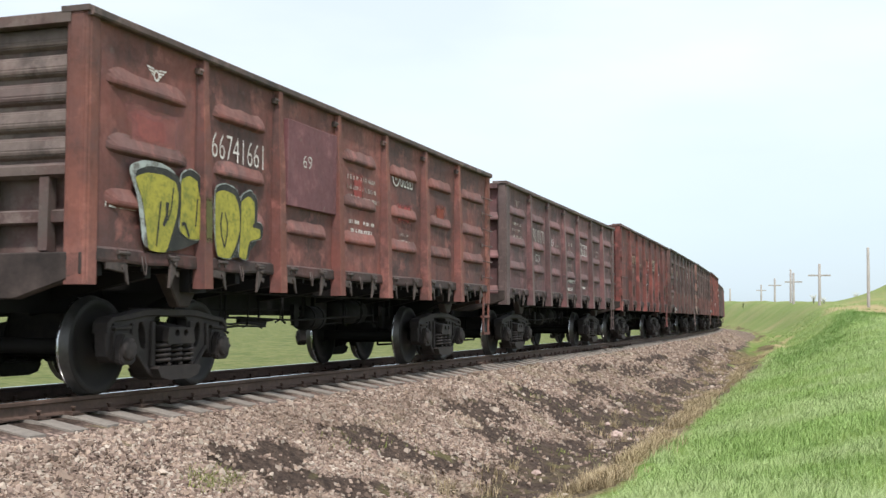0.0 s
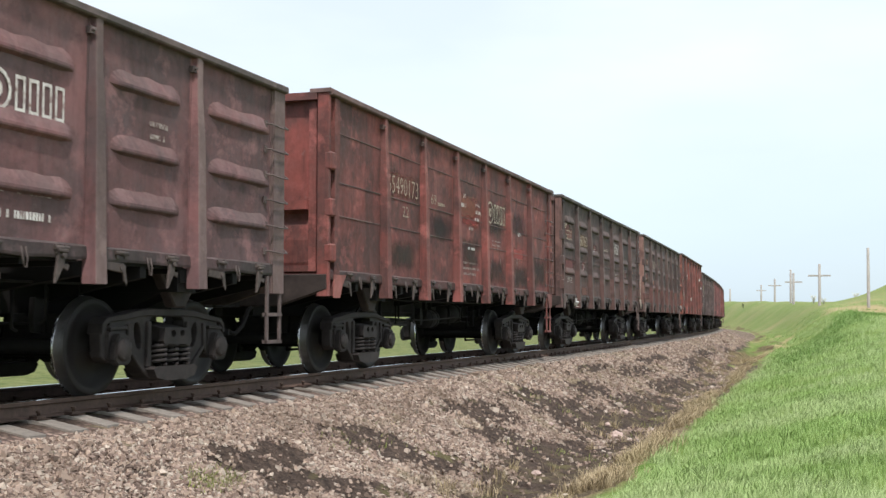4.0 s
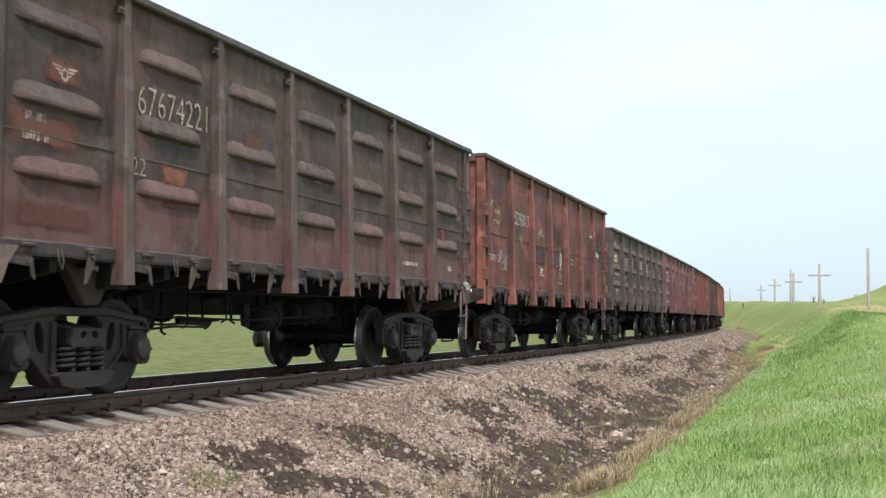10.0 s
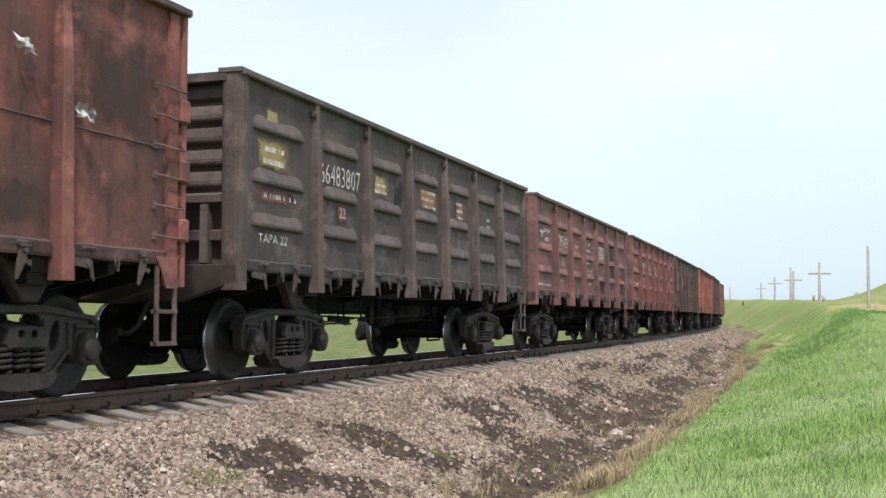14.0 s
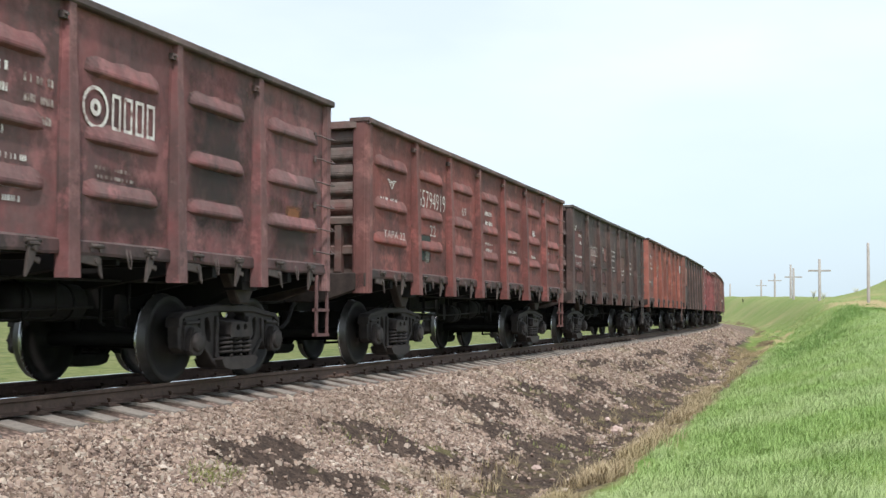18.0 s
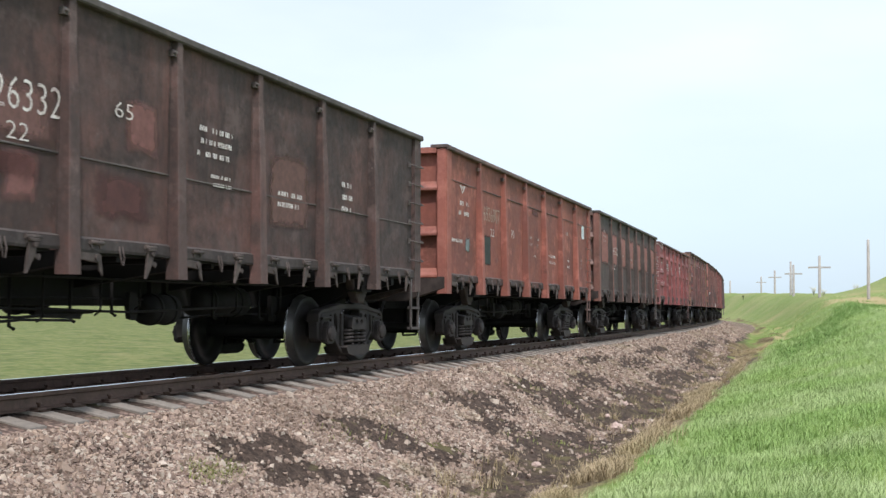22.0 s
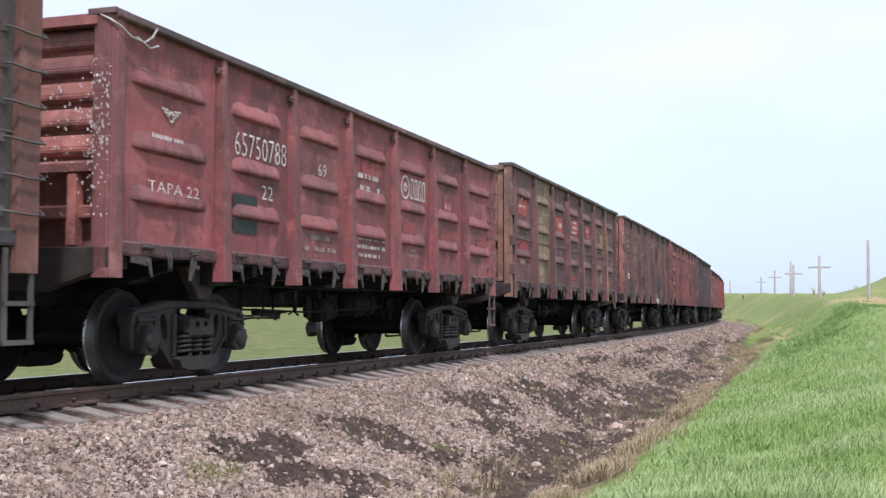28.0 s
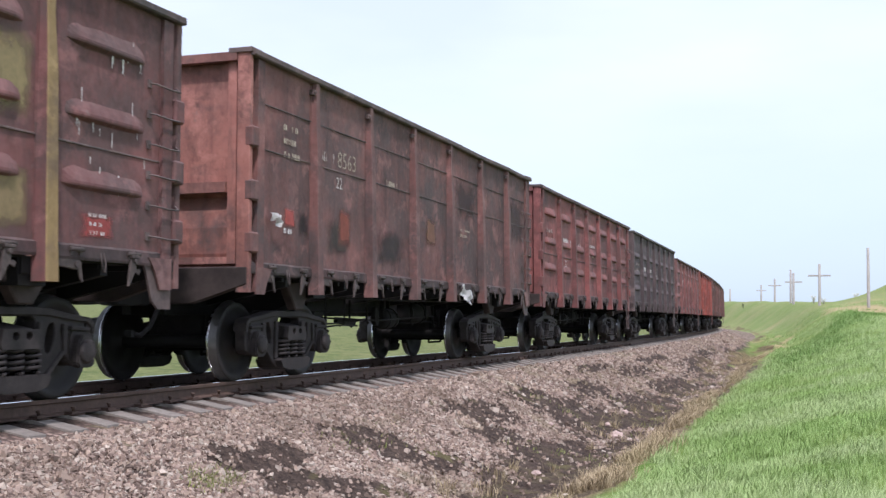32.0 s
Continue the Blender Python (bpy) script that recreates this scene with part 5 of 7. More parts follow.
def framed_mark(width, height, standing):
    """A square or a standing diamond, drawn as a frame with a broken hook shape in it."""
    bm = bmesh.new()
    corners = ((0, -1), (1, 0), (0, 1), (-1, 0)) if standing else ((-1, -1), (1, -1), (1, 1), (-1, 1))
    inner = 0.56 if standing else 0.84
    o, i = ([bm.verts.new((0, y * k * width / 2, z * k * height / 2)) for y, z in corners] for k in (1.0, inner))
    for k in range(4):
        bm.faces.new((o[k], o[(k + 1) % 4], i[(k + 1) % 4], i[k]))
    size = 0.42 if standing else 0.62
    for y0, y1, z0, z1 in ((-0.5, -0.2, -0.2, 0.9), (-0.5, 0.4, -0.5, -0.2), (0.1, 0.6, 0.1, 0.6), (0.2, 0.9, -0.95, -0.7), (-0.9, -0.6, -0.9, -0.3)):
        bm.faces.new([bm.verts.new((0, y * size * width / 2, z * size * height / 2)) for y, z in ((y0, z0), (y1, z0 + 0.1), (y1 - 0.1, z1), (y0 - 0.1, z1 - 0.1))])
    return bm


def emblem(width):
    """A small winged wheel in plain shapes: two swept wings and a ring between them."""
    bm = bmesh.new()
    w = width / 2
    for g in (-1, 1):
        for k in range(3):
            z = 0.22 * w - k * 0.17 * w
            bm.faces.new([bm.verts.new((0, g * a * w, b)) for a, b in ((0.26, z - 0.07 * w), (0.92 - 0.22 * k, z - 0.02 * w), (1.0 - 0.22 * k, z + 0.09 * w), (0.26, z + 0.04 * w))])
    o = [bm.verts.new((0, 0.30 * w * math.cos(k * math.pi / 8), -0.12 * w + 0.34 * w * math.sin(k * math.pi / 8))) for k in range(16)]
    i = [bm.verts.new((0, 0.17 * w * math.cos(k * math.pi / 8), -0.12 * w + 0.2 * w * math.sin(k * math.pi / 8))) for k in range(16)]
    for k in range(16):
        bm.faces.new((o[k], o[(k + 1) % 16], i[(k + 1) % 16], i[k]))
    return bm


def graffiti(wagon):
    """Four fat rounded signs in yellow with dark shade and a pale outline, over two panels and a post."""
    yellow = worn("spray_yellow", (0.42, 0.37, 0.055), (0.20, 0.21, 0.04), 0.52)
    black = worn("spray_black", (0.022, 0.024, 0.022), (0.07, 0.065, 0.055), 0.6)
    pale = worn("spray_white", (0.42, 0.46, 0.44), (0.13, 0.12, 0.105), 0.50)

    def rounded(pts):
        pts = [Vector(p) for p in pts]
        for f in (0.13, 0.25, 0.25):
            n = len(pts)
            pts = [q for i in range(n) for q in (pts[i] * (1 - f) + pts[(i + 1) % n] * f, pts[i] * f + pts[(i + 1) % n] * (1 - f))]
        return pts

    def shape(name, pts, grow, x, mat, shift=(0.0, 0.0)):
        pts = rounded(pts)
        n = len(pts)
        bm = bmesh.new()
        vs = []
        for i, p in enumerate(pts):
            d = pts[(i + 1) % n] - pts[i - 1]
            out = Vector((-d.y, d.x)).normalized() * grow
            vs.append(bm.verts.new((x, p.x + out.x + shift[0], p.y + out.y + shift[1])))
        bm.faces.new(vs)
        bmesh.ops.triangulate(bm, faces=bm.faces[:])
        part(name, bm, mat, wagon)

    def stroke(pts, x, w):
        bm = bmesh.new()
        for a, b in zip(pts, pts[1:]):
            d = (Vector(b) - Vector(a)).normalized() * w
            bm.faces.new([bm.verts.new((x, p[0] + e * d.y, p[1] - e * d.x)) for p, e in ((a, -1), (b, -0.7), (b, 0.7), (a, 1))])
        part("graffiti_line", bm, black, wagon)

    x = SKIN + 0.054
    signs = ([(-5.68, 2.10), (-5.45, 2.17), (-5.16, 2.18), (-4.92, 2.13), (-4.86, 1.98), (-4.90, 1.76), (-4.98, 1.60), (-5.09, 1.38), (-5.42, 1.39), (-5.47, 1.64), (-5.53, 1.87)],
             [(-4.85, 2.17), (-4.68, 2.23), (-4.51, 2.19), (-4.48, 2.04), (-4.38, 1.97), (-4.25, 2.03), (-4.23, 1.67), (-4.40, 1.56), (-4.68, 1.55), (-4.87, 1.62), (-4.84, 1.91)],
             [(-4.16, 2.11), (-3.96, 2.16), (-3.72, 2.13), (-3.60, 1.98), (-3.58, 1.72), (-3.68, 1.54), (-3.80, 1.39), (-4.10, 1.40), (-4.15, 1.64)],
             [(-3.59, 2.07), (-3.39, 2.15), (-3.24, 2.08), (-3.24, 1.82), (-3.36, 1.80), (-3.10, 1.79), (-3.10, 1.66), (-3.37, 1.62), (-3.44, 1.39), (-3.63, 1.42), (-3.58, 1.78)])
    shape("graffiti_shade", [(-5.42, 1.42), (-5.60, 2.04), (-4.95, 2.15), (-4.30, 2.04), (-4.26, 1.60), (-4.9, 1.42)], 0.0, x - 0.0035, black)
    shape("graffiti_shade", [(-4.14, 1.42), (-4.16, 2.04), (-3.22, 2.06), (-3.14, 1.64), (-3.5, 1.42)], 0.0, x - 0.0035, black)
    part("graffiti_smear", sheet(0.17, 0.62), brushed("spray_smear", (0.13, 0.125, 0.035), 0.55), wagon, m=pose(SKIN + 0.1215, POSTS[0], 1.78, 0, -1.53, 0))
    for k, pts in enumerate(signs):
        lift = (-0.05, 0.07) if k == 0 else (0.03, 0.035)
        shape("graffiti_outline", pts, 0.035, x - 0.003 + 0.0004 * k, pale, lift)
        shape("graffiti_shade", pts, 0.022, x + 0.0006 * k, black, (0.035, 0.035))
        shape("graffiti_sign", pts, -0.012, x + 0.003 + 0.0006 * k, yellow)
    for pts, w in (([(-5.21, 1.90), (-5.24, 1.7), (-5.28, 1.45)], 0.014), ([(-5.09, 1.90), (-5.10, 1.75), (-5.16, 1.66)], 0.03), ([(-4.515, 1.99), (-4.53, 1.85), (-4.55, 1.70)], 0.014),
                   ([(-4.82, 1.70), (-4.76, 1.72), (-4.67, 1.58)], 0.02), ([(-4.0, 1.90), (-4.03, 1.78), (-4.01, 1.65), (-3.94, 1.52)], 0.014), ([(-3.94, 1.52), (-3.89, 1.66), (-3.88, 1.78), (-3.94, 1.90)], 0.014),
                   ([(-4.98, 2.06), (-5.02, 1.85), (-5.08, 1.72)], 0.01)):
        stroke(pts, x + 0.0068, w)


MARKS = {"w": M_WHITE, "c": M_CREAM, "f": M_FAINT}
PATCHES = {}


def patch_paint(col, hard):
    key = (col, hard)
    if key not in PATCHES:
        PATCHES[key] = brushed("patch_paint", col, hard)
    return PATCHES[key]


def mark(wagon, rng, kind, bay, dy, z, w, h, look_of="w", n=3):
    """Puts one sign on the near side of a wagon, in a bay between posts."""
    dy = dy + BAYS[bay] * (SPECS[WAGONS.index(wagon)].get("bay", 1.75) / 1.75 - 1) * (0 < bay < 6)
    m = pose(FLAT + (n if isinstance(n, float) else 0), BAYS[bay] + dy, z)
    mat = MARKS.get(look_of) if isinstance(look_of, str) else None
    if kind == "patch":
        m = pose(FLAT - 0.001, BAYS[bay] + dy, z)
        part("paint_patch", sheet(w * 1.08, h * 1.12), patch_paint(look_of, 0.85 if look_of == GREEN else 0.62 if h > 0.9 else 0.3), wagon, m=m)
    elif kind == "plate":
        bm = bmesh.new()
        box(bm, -0.01, 0.052, -w / 2, w / 2, -h / 2, h / 2)
        bmesh.ops.bevel(bm, geom=bm.edges[:], offset=0.006, segments=1, affect="EDGES")
        part("cover_plate", bm, paint("plate_paint", look_of, tuple(0.8 * x for x in look_of), 0.15, 0.6), wagon, "newer welded cover plate", m=pose(SKIN, BAYS[bay] + dy, z))
    elif kind == "stain":
        m = pose(FLAT - 0.003, BAYS[bay] + dy, z)
        part("soot_stain", sheet(w * 1.25, h * 1.3), patch_paint(look_of, 0.0), wagon, m=m)
    elif kind == "rows":
        part("stencil_line", strips(rng, w, h, n), mat, wagon, m=m)["kind"] = "stuff"
    elif kind == "ring":
        part("round_mark", ring_mark(h), mat, wagon, m=m)
    elif kind == "wing":
        part("winged_mark", emblem(w), mat, wagon, m=m)
    elif kind in ("diamond", "square"):
        part("painted_emblem", framed_mark(w, h, kind == "diamond"), mat, wagon, m=m)
    elif kind == "drip":
        bm = bmesh.new()
        for _ in range(n):
            y, zz, ln = rng.uniform(-w / 2, w / 2), rng.uniform(-h / 2, h / 2), rng.uniform(0.05, 0.22)
            bm.faces.new([bm.verts.new((0, a, b)) for a, b in ((y, zz), (y + 0.018, zz), (y + 0.012, zz - ln), (y + 0.004, zz - ln))])
        part("paint_drip", bm, mat, wagon, m=m)
    else:
        ob = child("painted_number", LETTERS[kind], wagon, (pose(0.047, 0, 0) @ m if kind.startswith("TAPA") else m) @ Matrix.Diagonal((1, w, h * 0.68, 1)))
        ob["kind"] = "stuff"
        ob.material_slots[0].link = "OBJECT"
        ob.material_slots[0].material = mat


GREEN, RED, SOOT = (0.035, 0.048, 0.042), (0.40, 0.082, 0.072), (0.03, 0.026, 0.025)
SIGNS = {
    0: [("wing", 0, 0.12, 3.17, 0.36, 0, "w"), ("patch", 0, 0.18, 2.99, 0.95, 0.14, (0.06, 0.065, 0.06)), ("rows", 0, 0.1, 2.995, 0.8, 0.11, "w", 1), ("patch", 0, 0.1, 2.60, 1.25, 0.46, (0.50, 0.20, 0.18)), ("patch", 0, 0.05, 2.60, 0.8, 0.34, (0.62, 0.20, 0.18)), ("66741661", 1, -0.05, 2.63, 1.19, 0.42, "w"), ("plate", 2, 0.08, 2.66, 1.46, 1.06, (0.20, 0.082, 0.088)),
        ("rows", 3, 0.1, 2.58, 1.2, 0.42, "f", 3), ("rows", 3, 0.1, 1.98, 1.1, 0.36, "w", 3), ("patch", 3, -0.1, 2.55, 0.5, 0.55, RED), ("ring", 4, -0.35, 2.92, 0, 0.30, "w"),
        ("patch", 4, 0.0, 2.38, 0.8, 0.36, RED), ("rows", 4, 0.0, 1.95, 0.6, 0.3, "f", 3), ("patch", 5, 0, 2.5, 0.6, 0.42, (0.32, 0.075, 0.045)), ("rows", 0, -0.45, 1.80, 0.7, 0.12, "w", 1)],
    1: [("67610170", 1, 0.00, 2.63, 1.30, 0.42, "w"), ("1221", 1, -0.05, 2.13, 0.42, 0.25, "w"), ("69", 2, -0.25, 2.58, 0.28, 0.26, "w"), ("rows", 2, 0.2, 2.52, 0.4, 0.14, "f", 1), ("rows", 3, 0.1, 2.3, 0.6, 0.9, "f", 5),
        ("rows", 3, 0, 1.62, 1.3, 0.4, "w", 2), ("ring", 4, -0.4, 2.60, 0, 0.36, "w"), ("rows", 4, 0, 1.85, 0.9, 0.22, "f", 2), ("rows", 4, 0, 1.60, 1.0, 0.16, "w", 1), ("rows", 0, 0, 2.62, 0.9, 0.4, "f", 3), ("rows", 5, 0.2, 2.6, 0.4, 0.25, "f", 2),
        ("wing", 0, 0.0, 3.2, 0.36, 0, "f")],
    2: [("patch", 1, 0, 2.82, 1.6, 0.48, (0.17, 0.055, 0.04)), ("65490173", 1, 0.00, 2.80, 1.34, 0.40, "c"), ("22", 1, 0.1, 2.42, 0.28, 0.24, "c"), ("69", 2, -0.3, 2.75, 0.26, 0.25, "c"), ("rows", 2, 0.15, 2.7, 0.5, 0.12, "c", 1),
        ("patch", 3, -0.05, 2.72, 1.45, 0.66, RED), ("rows", 3, -0.4, 2.9, 0.5, 0.34, "w", 2), ("rows", 3, 0.5, 2.75, 0.4, 0.4, "w", 3), ("rows", 3, 0.1, 2.42, 0.3, 0.12, "w", 1), ("ring", 4, -0.40, 2.83, 0, 0.44, "c"), ("patch", 5, 0, 2.12, 1.2, 0.3, RED),
        ("rows", 3, 0.1, 2.05, 0.6, 0.12, "w", 1), ("rows", 3, 0, 1.68, 1.2, 0.3, "f", 3), ("rows", 4, 0, 2.25, 0.7, 0.16, "f", 2), ("drip", 4, 0, 2.0, 1.2, 0.4, "f", 8), ("drip", 5, 0, 1.9, 1.2, 0.4, "f", 8), ("rows", 5, 0.1, 2.55, 0.3, 0.2, "w", 1),
        ("stain", 2, 0.1, 2.3, 1.4, 0.5, SOOT), ("stain", 5, 0, 2.75, 1.3, 0.5, (0.08, 0.04, 0.042)), ("stain", 1, 0, 1.75, 1.5, 0.5, (0.05, 0.04, 0.03)), ("stain", 3, 0, 1.95, 1.5, 0.6, (0.055, 0.04, 0.032)), ("stain", 4, 0, 1.7, 1.4, 0.6, (0.05, 0.036, 0.03)), ("stain", 5, 0.1, 1.65, 1.4, 0.5, (0.055, 0.04, 0.033)), ("stain", 6, 0, 1.8, 1.5, 0.7, (0.05, 0.038, 0.032)), ("patch", 3, -0.1, 2.8, 1.4, 0.5, (0.30, 0.12, 0.08)), ("stain", 4, 0, 2.72, 1.3, 0.7, (0.05, 0.04, 0.036))],
    3: [("patch", 0, 0.03, 2.92, 1.0, 0.36, (0.26, 0.12, 0.10)), ("rows", 0, -0.05, 2.90, 0.8, 0.3, "c", 3), ("patch", 1, 0, 2.86, 1.42, 0.44, (0.20, 0.125, 0.075)), ("67667980", 1, -0.03, 2.86, 1.36, 0.42, "c"), ("patch", 1, 0.05, 2.16, 0.45, 0.40, (0.20, 0.075, 0.07)), ("22", 1, 0.05, 2.16, 0.22, 0.25, "w"), ("patch", 1, 0.2, 1.52, 1.0, 0.3, (0.22, 0.10, 0.075)), ("patch", 2, 0, 2.70, 0.75, 0.42, (0.17, 0.075, 0.07)), ("69", 2, -0.1, 2.68, 0.22, 0.22, "w"), ("rows", 2, 0.2, 2.66, 0.3, 0.12, "c", 1), ("patch", 0, -0.2, 3.05, 0.9, 0.4, (0.20, 0.07, 0.065)), ("wing", 0, -0.45, 3.12, 0.34, 0, "c"), ("patch", 0, 0, 2.10, 1.5, 0.5, (0.19, 0.065, 0.06)), ("TAPA 23", 0, -0.22, 1.76, 0.62, 0.2, "w"), ("patch", 6, -0.25, 2.36, 0.46, 0.36, (0.36, 0.11, 0.085)), ("patch", 6, -0.45, 2.68, 0.3, 0.14, (0.40, 0.15, 0.08)), ("rows", 6, -0.2, 1.78, 0.26, 0.2, "f", 2), ("rows", 5, -0.3, 1.72, 0.7, 0.14, "f", 1), ("patch", 5, 0.0, 1.50, 1.3, 0.2, (0.20, 0.09, 0.075)), ("patch", 5, -0.1, 2.22, 1.2, 0.36, (0.17, 0.09, 0.085)),
        ("rows", 3, 0, 2.72, 0.9, 0.36, "c", 2), ("ring", 4, -0.35, 2.95, 0, 0.36, "w"), ("rows", 4, 0, 2.1, 0.8, 0.2, "f", 2)],
    4: [("patch", 0, 0.1, 2.90, 0.6, 0.3, (0.22, 0.085, 0.06)), ("wing", 0, 0.13, 2.89, 0.36, 0, "c"), ("patch", 0, -0.1, 2.34, 1.3, 0.36, (0.21, 0.085, 0.065)), ("rows", 0, -0.24, 2.36, 0.4, 0.34, "f", 2), ("67674221", 1, 0.05, 2.87, 1.30, 0.42, "c"), ("22", 1, -0.57, 2.21, 0.24, 0.26, "c"), ("patch", 1, 0.05, 2.19, 0.62, 0.24, (0.34, 0.13, 0.075)), ("patch", 2, 0.0, 2.72, 0.6, 0.42, (0.17, 0.075, 0.06)), ("rows", 2, 0.25, 2.66, 0.2, 0.2, "c", 1), ("patch", 3, 0.05, 2.6, 0.5, 0.3, (0.15, 0.07, 0.06)), ("patch", 1, 0.2, 1.98, 0.9, 0.3, (0.17, 0.065, 0.045)), ("patch", 0, 0, 1.62, 1.5, 0.26, (0.16, 0.06, 0.05)),
        ("rows", 5, 0, 1.62, 0.8, 0.14, "w", 1), ("patch", 6, -0.3, 2.15, 0.42, 0.4, (0.24, 0.06, 0.05)), ("rows", 6, 0.1, 1.62, 0.3, 0.2, "w", 1), ("patch", 6, -0.5, 2.58, 0.34, 0.2, (0.3, 0.09, 0.04))],
    5: [("wing", 0, -0.52, 3.03, 0.4, 0, "c"), ("patch", 0, 0.05, 2.84, 0.84, 0.5, (0.27, 0.105, 0.085)), ("rows", 0, -0.1, 2.78, 0.5, 0.42, "c", 2), ("65293013", 1, 0.06, 2.88, 1.38, 0.40, "w"), ("22", 1, 0.05, 2.46, 0.22, 0.2, "w"), ("TAPA 23", 0, -0.42, 1.95, 0.75, 0.19, "w"),
        ("patch", 0, 0.2, 2.05, 0.30, 0.34, (0.34, 0.33, 0.30)), ("patch", 0, 0.55, 1.88, 0.34, 0.42, (0.32, 0.31, 0.28)), ("rows", 0, 0.45, 1.9, 0.6, 0.4, "f", 3), ("69", 2, 0.08, 2.74, 0.26, 0.22, "w"), ("rows", 2, 0.33, 2.66, 0.2, 0.1, "w", 1), ("diamond", 3, 0.42, 2.20, 0.28, 0.42, "w"), ("square", 3, 0.40, 1.80, 0.38, 0.38, "c"), ("rows", 3, 0.02, 2.04, 0.3, 0.1, "c", 1), ("rows", 4, -0.05, 2.22, 0.62, 0.22, "c", 2), ("rows", 5, -0.45, 2.34, 0.42, 0.18, "c", 2),
        ("patch", 2, 0.02, 2.2, 1.4, 0.55, (0.10, 0.060, 0.055)), ("patch", 3, -0.2, 2.2, 1.1, 0.5, (0.11, 0.065, 0.06)), ("stain", 3, 0, 2.75, 1.3, 0.7, (0.1, 0.05, 0.048)), ("stain", 6, 0, 2.9, 1.6, 1.0, (0.075, 0.05, 0.048)), ("stain", 5, 0.3, 1.7, 1.0, 0.4, (0.09, 0.06, 0.05))],
    6: [("patch", 0, -0.2, 3.12, 0.42, 0.22, (0.46, 0.38, 0.20)), ("patch", 0, -0.2, 2.68, 0.95, 0.42, (0.46, 0.35, 0.15)), ("rows", 0, -0.1, 2.66, 0.8, 0.3, "w", 2), ("patch", 0, -0.1, 2.18, 1.3, 0.22, (0.20, 0.085, 0.085)), ("rows", 0, 0.0, 2.18, 1.0, 0.14, "w", 1), ("TAPA 22", 0, -0.24, 1.66, 0.75, 0.15, "w"),
        ("66483807", 1, -0.01, 2.64, 1.34, 0.40, "w"), ("22", 1, 0.05, 2.16, 0.2, 0.2, "w"), ("patch", 1, 0.03, 2.16, 0.46, 0.32, (0.21, 0.10, 0.085)), ("patch", 2, -0.3, 2.68, 0.62, 0.36, (0.48, 0.36, 0.15)), ("rows", 2, -0.28, 2.64, 0.5, 0.2, "w", 2), ("patch", 3, 0.1, 2.69, 1.1, 0.40, (0.36, 0.19, 0.09)),
        ("rows", 3, 0.1, 2.68, 0.7, 0.36, "w", 3), ("patch", 4, 0.05, 2.66, 0.7, 0.42, (0.27, 0.15, 0.13)), ("rows", 4, 0.05, 2.64, 0.5, 0.36, "w", 3), ("rows", 5, 0.1, 2.5, 0.25, 0.36, "w", 3), ("stain", 2, 0.45, 2.6, 0.5, 0.5, SOOT), ("patch", 6, -0.4, 2.05, 0.6, 0.3, (0.2, 0.12, 0.09))],
    7: [("wing", 0, -0.35, 2.70, 0.42, 0, "w"), ("rows", 0, 0.2, 2.68, 0.7, 0.42, "w", 2), ("67895409", 1, 0.00, 2.63, 1.36, 0.42, "w"), ("22", 1, 0.1, 2.13, 0.3, 0.26, "w"), ("71", 2, -0.1, 2.56, 0.2, 0.2, "w"), ("rows", 2, 0.15, 2.6, 0.4, 0.14, "w", 1), ("rows", 3, -0.2, 2.50, 0.8, 0.7, "w", 4), ("rows", 3, 0.5, 2.55, 0.5, 0.5, "f", 3),
        ("rows", 3, 0, 1.86, 0.9, 0.46, "w", 4), ("ring", 4, -0.45, 2.62, 0, 0.40, "w"), ("rows", 4, -0.1, 2.0, 0.8, 0.24, "f", 3), ("rows", 0, -0.1, 1.52, 1.5, 0.14, "w", 1), ("rows", 1, 0, 1.66, 0.5, 0.16, "f", 1), ("stain", 4, 0.2, 1.75, 1.5, 0.8, (0.05, 0.04, 0.035)), ("stain", 5, 0, 2.4, 1.6, 1.8, (0.05, 0.04, 0.036)), ("stain", 6, 0, 1.8, 1.6, 0.9, (0.06, 0.042, 0.035)), ("patch", 6, 0, 1.95, 0.5, 0.3, (0.30, 0.12, 0.05))],
    8: [("wing", 0, 0.0, 2.72, 0.36, 0, "w"), ("rows", 0, -0.05, 2.46, 0.9, 0.16, "w", 1), ("65794919", 1, 0.03, 2.63, 1.36, 0.42, "w"), ("22", 1, 0.06, 2.13, 0.3, 0.26, "w"), ("patch", 1, -0.33, 1.83, 0.60, 0.46, GREEN), ("patch", 1, -0.22, 1.72, 0.28, 0.30, (0.45, 0.42, 0.38)), ("69", 2, 0.05, 2.60, 0.26, 0.22, "w"),
        ("rows", 3, -0.1, 2.60, 0.7, 0.36, "w", 2), ("rows", 3, -0.1, 2.05, 0.6, 0.24, "w", 2), ("TAPA 22", 0, 0.0, 1.94, 0.9, 0.16, "w"), ("rows", 4, 0, 1.98, 0.8, 0.26, "w", 2), ("rows", 5, 0, 1.95, 0.8, 0.3, "w", 2), ("rows", 5, 0.0, 2.55, 0.3, 0.3, "w", 1), ("stain", 6, -0.25, 2.3, 0.09, 1.0, SOOT), ("rows", 6, -0.55, 2.1, 0.3, 0.3, "f", 2)],
    9: [("wing", 0, -0.5, 3.02, 0.36, 0, "w"), ("patch", 0, -0.2, 2.45, 1.5, 1.2, (0.16, 0.06, 0.055)), ("rows", 0, 0.15, 2.75, 0.5, 0.36, "w", 2), ("65326332", 1, 0.10, 2.53, 1.42, 0.40, "w"), ("22", 1, 0.25, 2.22, 0.28, 0.22, "w"), ("TAPA 23", 0, -0.35, 2.08, 0.6, 0.14, "w"), ("rows", 0, -0.1, 2.28, 1.3, 0.12, "w", 1),
